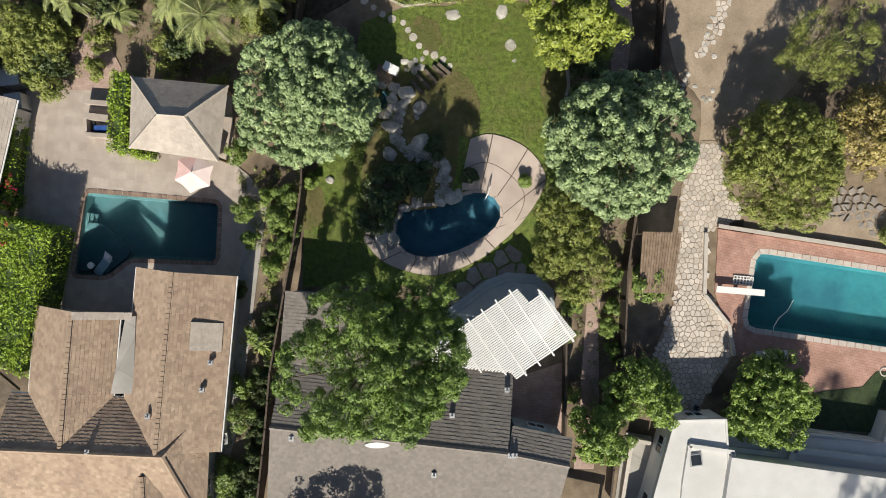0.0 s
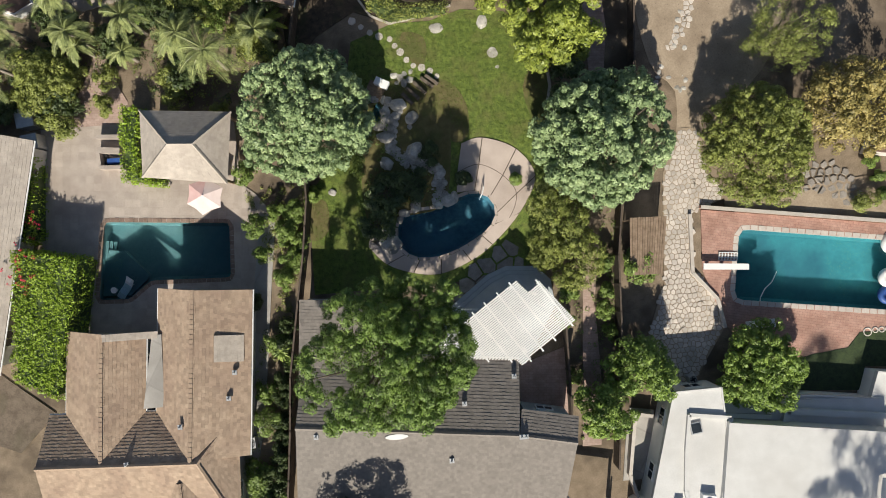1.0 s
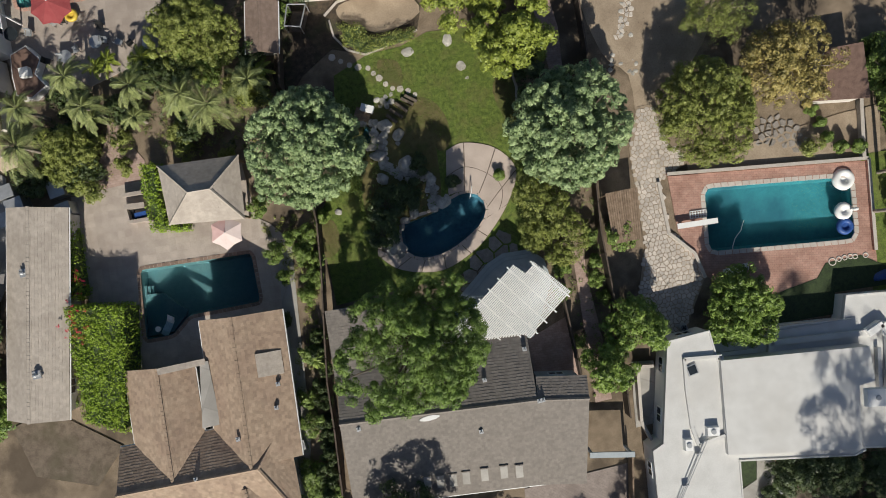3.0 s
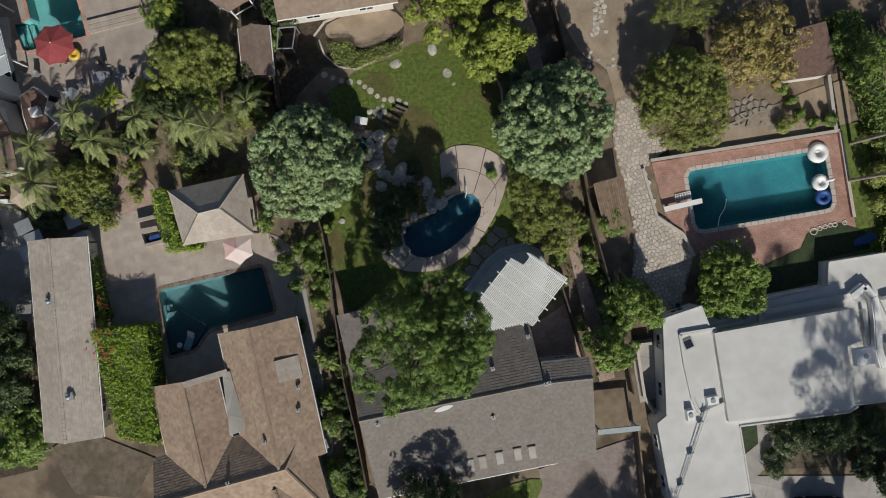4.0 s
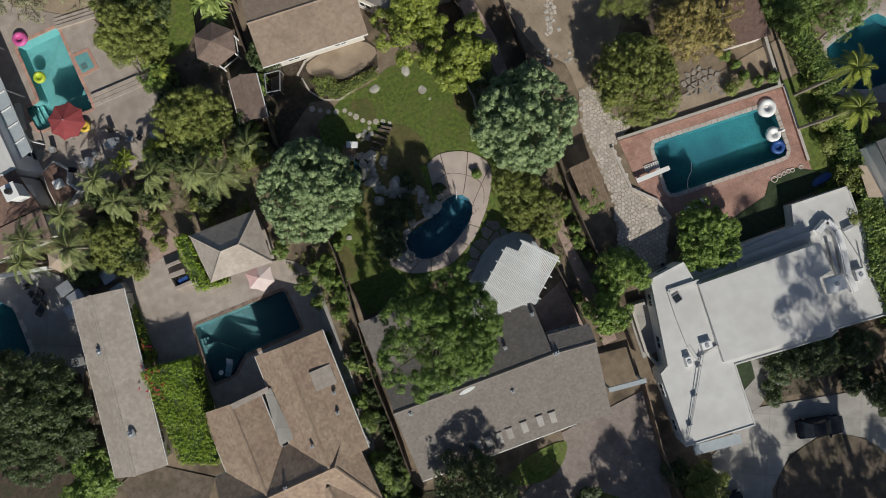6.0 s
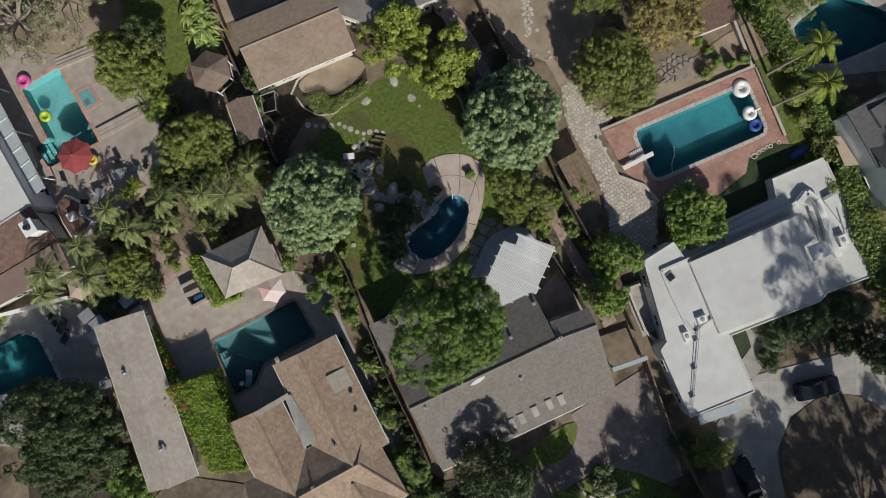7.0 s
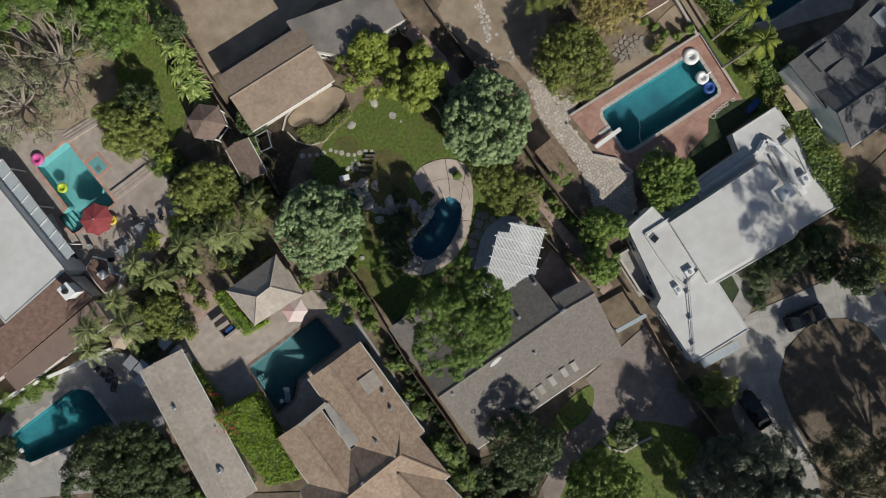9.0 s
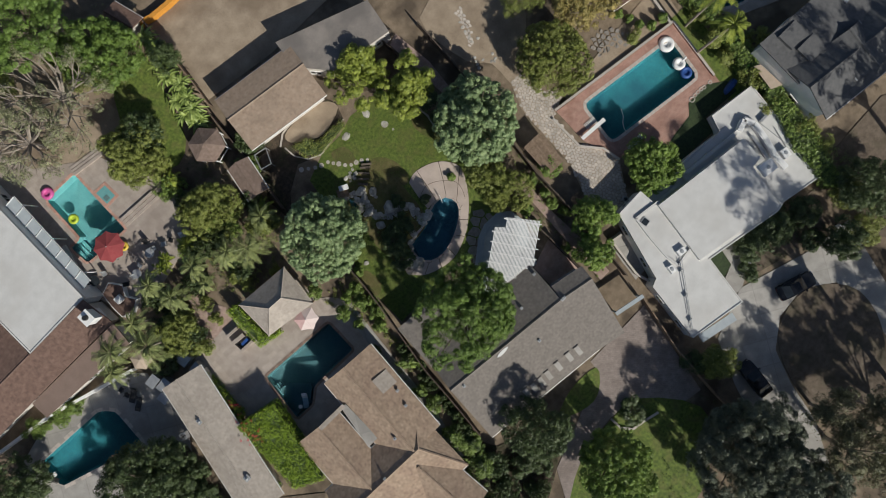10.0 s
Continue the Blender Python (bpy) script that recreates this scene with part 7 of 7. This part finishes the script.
for i in range(14):
    u0, u1 = i / 14 + 0.004, (i + 1) / 14 - 0.004
    q = [CR[0].lerp(CR[1], u0), CR[0].lerp(CR[1], u1), CR[3].lerp(CR[2], u1), CR[3].lerp(CR[2], u0)]
    part("board", Shape().prism([tuple(p[:2]) for p in q], 1.88, 1.94), WOOD, crate)
for p in CR:
    c = sum(CR, Vector()) / 4
    p = p.lerp(c, 0.08)
    part("post", Shape().box(p.x - 0.05, p.y - 0.05, 0, p.x + 0.05, p.y + 0.05, 1.87), WOOD, crate)

board = thing("diving_board", "white diving board over the rectangular pool", "diving board")
D0, D1 = Vector((*(19.62, -2.88), 0)), Vector((*(23.07, -3.16), 0))
part("plank", Shape().bar(D0, D1, 0.46, 0.56, 0.63), WHITE, board)
for t in (0.12, 0.45):
    p = D0.lerp(D1, t)
    part("stand", Shape().box(p.x - 0.12, p.y - 0.2, 0.08, p.x + 0.12, p.y + 0.2, 0.56), METAL, board)
ramp = thing("pool_grate", "white lattice grate at the pool edge", "grate")
R0 = [Vector((*p, 0)) for p in [(21.06, -1.92), (22.45, -2.04), (22.37, -2.65), (20.98, -2.49)]]
for i in range(7):
    u = i / 6
    part("slat", Shape().bar(R0[0].lerp(R0[1], u), R0[3].lerp(R0[2], u), 0.06, 0.2, 0.26), WHITE, ramp)
for i in range(4):
    u = i / 3
    part("rail", Shape().bar(R0[0].lerp(R0[3], u), R0[1].lerp(R0[2], u), 0.06, 0.13, 0.2), WHITE, ramp)


def ring_shape(R, r, n=20, m=8, squash=1.0):
    s = Shape()
    v = [((R + r * math.cos(2 * math.pi * j / m)) * math.cos(2 * math.pi * i / n), (R + r * math.cos(2 * math.pi * j / m)) * math.sin(2 * math.pi * i / n), r * squash * math.sin(2 * math.pi * j / m)) for i in range(n) for j in range(m)]
    f = [(i * m + j, ((i + 1) % n) * m + j, ((i + 1) % n) * m + (j + 1) % m, i * m + (j + 1) % m) for i in range(n) for j in range(m)]
    return s.add(v, f)


def swim_float(x, y, R, r, mat, label, z=-0.02, neck=False):
    e = thing("pool_float", label, "pool float", (x, y, z), "pool floats")
    part("ring", ring_shape(R, r), mat, e, smooth=True)
    part("seat", Shape().tube((0, 0, -r * 0.3), (0, 0, 0.0), R, R, 20), mat, e)
    if neck:
        s = Shape()
        pts = [Vector((R, 0, 0.1)), Vector((R + 0.1, 0, 0.5)), Vector((R - 0.05, 0, 0.8)), Vector((R + 0.25, 0, 0.85))]
        for a, b in zip(pts, pts[1:]):
            s.tube(a, b, 0.14, 0.12, 10)
        part("neck", s, mat, e, smooth=True)


swim_float(*(34.53, -2.24), 0.62, 0.34, WHITE, "large white inflatable ring in the pool corner", 0.1)
swim_float(*(33.96, -4.89), 0.5, 0.28, WHITE, "white inflatable bird-shaped float", 0.05, True)
swim_float(*(33.83, -6.20), 0.5, 0.24, BLUE, "blue inflatable ring beside the white floats")
swim_float(*(-28.43, 33.12), 0.42, 0.2, LIME, "lime-yellow inflatable ring on the aqua pool")
swim_float(*(-28.30, 37.22), 0.5, 0.25, MAGENTA, "large magenta inflatable beside the aqua pool", 0.28)
swim_float(*(-26.42, 26.51), 0.4, 0.18, YELLOW, "yellow swim ring on a patio chair", 0.5)
hose = thing("pool_hose", "thin white cleaning hose floating in the pool", "hose")
HP = [Vector((*p, -0.1)) for p in [(25.53, -3.72), (25.09, -4.52), (24.48, -5.02), (24.09, -5.68), (23.97, -6.67), (24.41, -7.31)]]
for a, b in zip(HP, HP[1:]):
    part("hose_section", Shape().tube(a, b, 0.035, 0.035, 6), WHITE, hose)
for x, y, r in [(32.0, -8.9, 0.3), (32.6, -8.8, 0.2), (33.1, -8.8, 0.2), (33.6, -8.8, 0.2), (34.0, -8.9, 0.2), (34.9, -9.0, 0.2)]:
    e = thing("planter_ring", "round pale concrete ring edging the bed", "ring", (x, y, 0.1), "edging rings")
    part("ring", ring_shape(r, 0.07), COPING, e, smooth=True)
rp = thing("round_pad", "round pale concrete pad at the palm", "pad", (*(36.37, -5.39), 0))
part("slab", Shape().tube((0, 0, 0), (0, 0, 0.09), 0.95, 0.93, 24), CONCRETE, rp)
bench = thing("blue_tarp", "crumpled blue tarpaulin beside the hedge", "tarp", (*(36.17, -11.00), 0))
part("cover", Shape().prism(rounded([(-1.1, -0.4), (0.2, -0.5), (1.1, -0.2), (0.9, 0.5), (-0.4, 0.45), (-1.0, 0.2)], 3), 0.0, 0.5, 0.25), BLUE, bench)
orange = thing("plastic_barrier", "orange plastic sheet along the bare plot", "barrier")
OB = [(-7.06, 43.25), (-5.09, 42.63), (-2.82, 42.37), (0.32, 42.24)]
for a, b in zip(OB, OB[1:]):
    part("sheet_section", Shape().bar(a, b, 0.5, 0.02, 1.0), ORANGE, orange)
hand = thing("pool_rail", "white steel handrail of the kidney pool", "handrail")
h0, h1 = (3.02, 3.55), (3.39, 4.48)
part("rail", Shape().tube((*h0, 0.1), (h0[0] + 0.2, h0[1] + 0.4, 0.85), 0.035).tube((h0[0] + 0.2, h0[1] + 0.4, 0.85), (*h1, 0.8), 0.035).tube((*h1, 0.8), (*h1, 0.08), 0.035), WHITE, hand)


def chair(x, y, turn, mat, label):
    e = thing("patio_chair", label, "chair", (x, y, 0.05), "patio chairs", turn)
    part("seat", Shape().box(-0.25, -0.25, 0.40, 0.25, 0.25, 0.46), mat, e)
    part("backrest", Shape().box(-0.25, 0.22, 0.48, 0.25, 0.28, 0.95), mat, e)
    for lx in (-0.22, 0.22):
        part("armrest", Shape().box(lx - 0.03, -0.25, 0.62, lx + 0.03, 0.22, 0.66), mat, e)
        for ly in (-0.22, 0.22):
            part("leg", Shape().box(lx - 0.02, ly - 0.02, 0, lx + 0.02, ly + 0.02, 0.40), DARKMETAL, e)


def table(x, y, r, mat, label):
    e = thing("patio_table", label, "table", (x, y, 0.05), "patio tables")
    part("tabletop", Shape().tube((0, 0, 0.70), (0, 0, 0.74), r, r, 20), mat, e)
    part("pedestal", Shape().tube((0, 0, 0.03), (0, 0, 0.70), 0.05, 0.05, 8), DARKMETAL, e)
    part("foot", Shape().tube((0, 0, 0), (0, 0, 0.03), 0.28, 0.26, 14), DARKMETAL, e)


for i, (x, y) in enumerate([(-24.26, 25.05), (-24.18, 23.84), (-22.98, 23.36), (-22.10, 23.12), (-26.69, 23.59), (-28.09, 23.15), (-29.29, 23.16), (-30.78, 22.63), (-27.95, 26.30), (-27.30, 26.29), (-30.28, 25.87)]):
    chair(x, y, i * 70, METAL if i % 3 else DARKMETAL, "grey metal patio chair" if i % 3 else "dark metal patio chair")
for x, y in [(-24.80, 23.72), (-27.58, 23.11)]:
    table(x, y, 0.55, METAL, "round grey patio table")
table(*(-31.62, 26.03), 0.6, GLASSDARK, "round glass-topped patio table")
for i, (x, y) in enumerate([(-8.49, 24.20), (-37.82, 16.68), (-38.53, 15.07), (-38.55, 14.14), (-51.32, 13.14)]):
    chair(x, y, i * 95, DARKMETAL, "dark metal patio chair")
lounger(*(-21.08, 22.07), 0.05, 60, "pale lounger at the patio edge")
for x, y in [(-38.38, 12.53), (-38.14, 13.69)]:
    lounger(x, y, 0.05, 30, "dark lounger beside the curved pool", DARKMETAL)

bbq = thing("barbecue_island", "white barbecue island with a dark counter", "barbecue")
BI = [(-32.05, 24.25), (-30.55, 24.75), (-29.55, 23.3), (-30.25, 22.2), (-29.55, 21.0), (-31.05, 20.2), (-32.3, 20.75), (-32.3, 22.4)]
part("body", Shape().prism(BI, 0.05, 0.9, 0.02), WHITE, bbq)
part("counter", Shape().prism(shrink(BI, 0.12), 0.904, 0.96, 0.01), TILE, bbq)
part("hood", Shape().box(-31.3, 21.95, 0.964, -30.5, 22.75, 1.5), WHITE, bbq, "white stuccoed oven hood")
hot = thing("round_spa", "round stone fire bowl on the patio", "fire bowl", (*(-31.73, 21.06), 0.05))
part("bowl", ring_shape(0.6, 0.18), ROCK, hot, smooth=True)
part("base", Shape().tube((0, 0, -0.05), (0, 0, 0.1), 0.7, 0.6, 18), ROCK, hot)
spa = thing("spa_basin", "small square aqua spa beside the pool", "spa")
SP = [(-24.5, 33.4), (-22.9, 33.3), (-22.9, 31.4), (-24.5, 31.35)]
part("basin", Shape().prism(shrink(SP, 0.12), 0.02, 0.13), PLASTER_AQUA, spa)
part("rim", Shape().prism(shrink(SP, -0.22), 0.0, 0.12), BRICK, spa)
part("spa_step", Shape().box(-24.2, 31.7, 0.134, -23.6, 32.3, 0.16), PLASTER_TEAL, spa)
steps = thing("garden_steps", "pale concrete steps framing the pool terrace", "steps")
for a, b in (((-24.6, 36.6), (-20.3, 35.9)), ((-19.9, 32.3), (-19.4, 28.7)), ((-24.6, 28.95), (-19.5, 28.6))):
    a, b = Vector(a), Vector(b)
    out = Vector(((b - a).y, -(b - a).x)).normalized()
    if out.dot(a - Vector((-22.5, 32.0))) < 0:
        out = -out
    for i in range(3):
        part("step", Shape().bar(a + out * 0.4 * i, b + out * 0.4 * i, 0.34, 0.0, 0.34 - 0.08 * i), PATIO, steps)
bench = thing("garden_bench", "low stucco bench on the pool deck", "bench")
part("seat", Shape().bar((-31.35, 31.6), (-32.0, 29.0), 0.55, 0.42, 0.5).bar((-31.35, 31.6), (-32.0, 29.0), 0.45, 0.05, 0.42), STUCCO, bench)
pool_steps = thing("pool_steps", "pale underwater steps in the pool bay", "pool steps")
for i in range(3):
    part("step", Shape().box(-30.95 + 0.45 * i, 28.5, -1.25, -30.5 + 0.45 * i, 30.75, -0.2 - 0.28 * i), PLASTER_AQUA, pool_steps)
bd = thing("diving_board", "white diving board of the curved pool", "diving board")
part("plank", Shape().bar((-54.22, 14.43), (-50.75, 13.69), 0.5, 0.5, 0.6), WHITE, bd)
part("stand", Shape().bar((-53.67, 14.33), (-52.70, 14.09), 0.4, 0.05, 0.5), METAL, bd)
frame_thing = thing("swing_frame", "white metal frame of a small swing", "swing")
SW = [(-8.14, 22.62, 1.80), (-6.64, 22.28, 1.80), (-7.49, 20.56, 1.80), (-8.76, 20.94, 1.80)]
for a, b in zip(SW, SW[1:] + SW[:1]):
    part("beam", Shape().tube(a, b, 0.06, 0.06, 6), METAL, frame_thing)
    part("leg", Shape().tube(a, (a[0] * 1.005, a[1], 0), 0.05, 0.05, 6), METAL, frame_thing)
part("bench", Shape().prism([p[:2] for p in SW], 0.4, 0.5, 0.2), DARKWOOD, frame_thing)

hexa = thing("gazebo", "hexagonal brown-roofed gazebo with white posts", "gazebo", (*(-10.99, 27.06), 0), turn=12)
for i in range(6):
    a, b = i * math.pi / 3, (i + 1) * math.pi / 3
    R = 2.15
    slope(hexa, "roof_slope", ((R * math.cos(a), R * math.sin(a), 2.4), (R * math.cos(b), R * math.sin(b), 2.4), (0.01 * math.cos(b), 0.01 * math.sin(b), 3.4), (0, 0, 3.4)), BROWNSHINGLE)
    part("post", Shape().tube((1.9 * math.cos(a), 1.9 * math.sin(a), 0), (1.9 * math.cos(a), 1.9 * math.sin(a), 2.45), 0.08, 0.08, 8), WHITE, hexa)
    part("rail", Shape().bar((1.9 * math.cos(a), 1.9 * math.sin(a)), (1.9 * math.cos(b), 1.9 * math.sin(b)), 0.08, 0.8, 0.9), WHITE, hexa)
shed = thing("garden_shed", "small shed with a brown shingle roof", "shed")
wing(shed, BROWNSHINGLE, (-10.09, 23.25), (-11.01, 18.99), 1.35, 2.1, 2.8, STUCCO)
hut = thing("garden_shed", "low brown-roofed hut behind the banana plants", "shed")
wing(hut, TILE, (-8.22, 45.81), (-7.36, 42.19), 1.6, 2.0, 2.7, STUCCO)
hut2 = thing("garden_shed", "flat brown-roofed shed behind the gravel terrace", "shed")
HB = [(34.35, 8.38), (37.08, 8.26), (36.65, 4.10), (32.49, 4.81)]
walls(hut2, HB, 2.2, STUCCO)
part("roof", Shape().prism(shrink(HB, -0.2), 2.204, 2.4), TILE, hut2)
gate = thing("gate_beam", "pale blue-grey beam over the driveway gate", "gate")
part("beam", Shape().bar((7.61, -19.39), (11.22, -20.16), 0.45, 2.3, 2.5), BLUEGREY, gate)
for p in [(7.85, -19.46), (11.05, -20.18)]:
    part("post", Shape().box(p[0] - 0.1, p[1] - 0.1, 0, p[0] + 0.1, p[1] + 0.1, 2.3), BLUEGREY, gate)
box2 = thing("window_awning", "grey-blue canopy along the end of the white house", "canopy")
part("canopy", Shape().bar((12.27, -28.18), (16.77, -29.14), 1.0, 2.4, 2.5), BLUEGREY, box2)
part("bracket", Shape().bar((12.27, -28.18), (16.77, -29.14), 0.2, 2.2, 2.4), METAL, box2)


# ---- cars ----
def car(x, y, turn, label):
    e = thing("car", label, "car", (x, y, 0.03), "parked cars", turn)
    s = Shape()
    L = [(-2.3, 0.45, 0.78), (-2.2, 0.3, 0.84), (-1.2, 0.25, 0.90), (1.0, 0.25, 0.92), (2.0, 0.28, 0.82), (2.3, 0.42, 0.68)]
    hw = [0.70, 0.86, 0.91, 0.91, 0.86, 0.68]
    for i in range(5):
        (x0, a0, b0), (x1, a1, b1) = L[i], L[i + 1]
        w0, w1 = hw[i], hw[i + 1]
        s.add([(x0, -w0, a0), (x1, -w1, a1), (x1, w1, a1), (x0, w0, a0), (x0, -w0 * 0.96, b0), (x1, -w1 * 0.96, b1), (x1, w1 * 0.96, b1), (x0, w0 * 0.96, b0)],
              [(3, 2, 1, 0), (4, 5, 6, 7), (0, 1, 5, 4), (2, 3, 7, 6)] + ([(3, 0, 4, 7)] if i == 0 else []) + ([(1, 2, 6, 5)] if i == 4 else []))
    part("body", s, CARPAINT, e)
    part("cabin", Shape().add([(-1.75, -0.78, 0.88), (0.95, -0.78, 0.9), (0.95, 0.78, 0.9), (-1.75, 0.78, 0.88), (-1.1, -0.6, 1.42), (0.15, -0.6, 1.43), (0.15, 0.6, 1.43), (-1.1, 0.6, 1.42)], [(0, 1, 5, 4), (1, 2, 6, 5), (2, 3, 7, 6), (3, 0, 4, 7), (4, 5, 6, 7)]), GLASSDARK, e, "dark glazed cabin")
    part("roof", Shape().prism([(-1.05, -0.58), (0.1, -0.58), (0.1, 0.58), (-1.05, 0.58)], 1.424, 1.47, 0.04), CARPAINT, e)
    for wx in (-1.4, 1.4):
        for sg in (-1, 1):
            w = part("wheel", Shape().tube((wx, sg * 0.72, 0.33), (wx, sg * 0.92, 0.33), 0.33, 0.32, 18), RUBBER, e)
            part("rim", Shape().tube((wx, sg * 0.90, 0.33), (wx, sg * 0.925, 0.33), 0.21, 0.2, 12), METAL, w)
    for sg in (-1, 1):
        part("headlight", Shape().box(2.12, sg * 0.62 - 0.16, 0.58, 2.26, sg * 0.62 + 0.16, 0.72), METAL, e, "clear headlight")
        part("tail_light", Shape().box(-2.30, sg * 0.6 - 0.16, 0.62, -2.22, sg * 0.6 + 0.16, 0.76), REDCLOTH, e, "red tail light")
        part("mirror", Shape().box(0.62, sg * 0.98 - 0.1, 0.9, 0.8, sg * 0.98 + 0.1, 1.02), CARPAINT, e)


car(*(24.74, -32.54), -18, "black saloon car parked on the concrete driveway")
car(*(13.74, -36.58), 82, "black car parked beside the shrubs")
moped = thing("motor_scooter", "white covered scooter parked on the driveway", "scooter", (*(33.34, -31.87), 0.03), turn=100)
part("body", Shape().prism(rounded([(-0.8, -0.2), (0.5, -0.28), (0.9, 0), (0.5, 0.28), (-0.8, 0.2)], 3), 0.25, 0.95, 0.15), WHITE, moped)
for wx in (-0.65, 0.7):
    part("wheel", Shape().tube((wx, -0.07, 0.25), (wx, 0.07, 0.25), 0.25, 0.25, 14), RUBBER, moped)
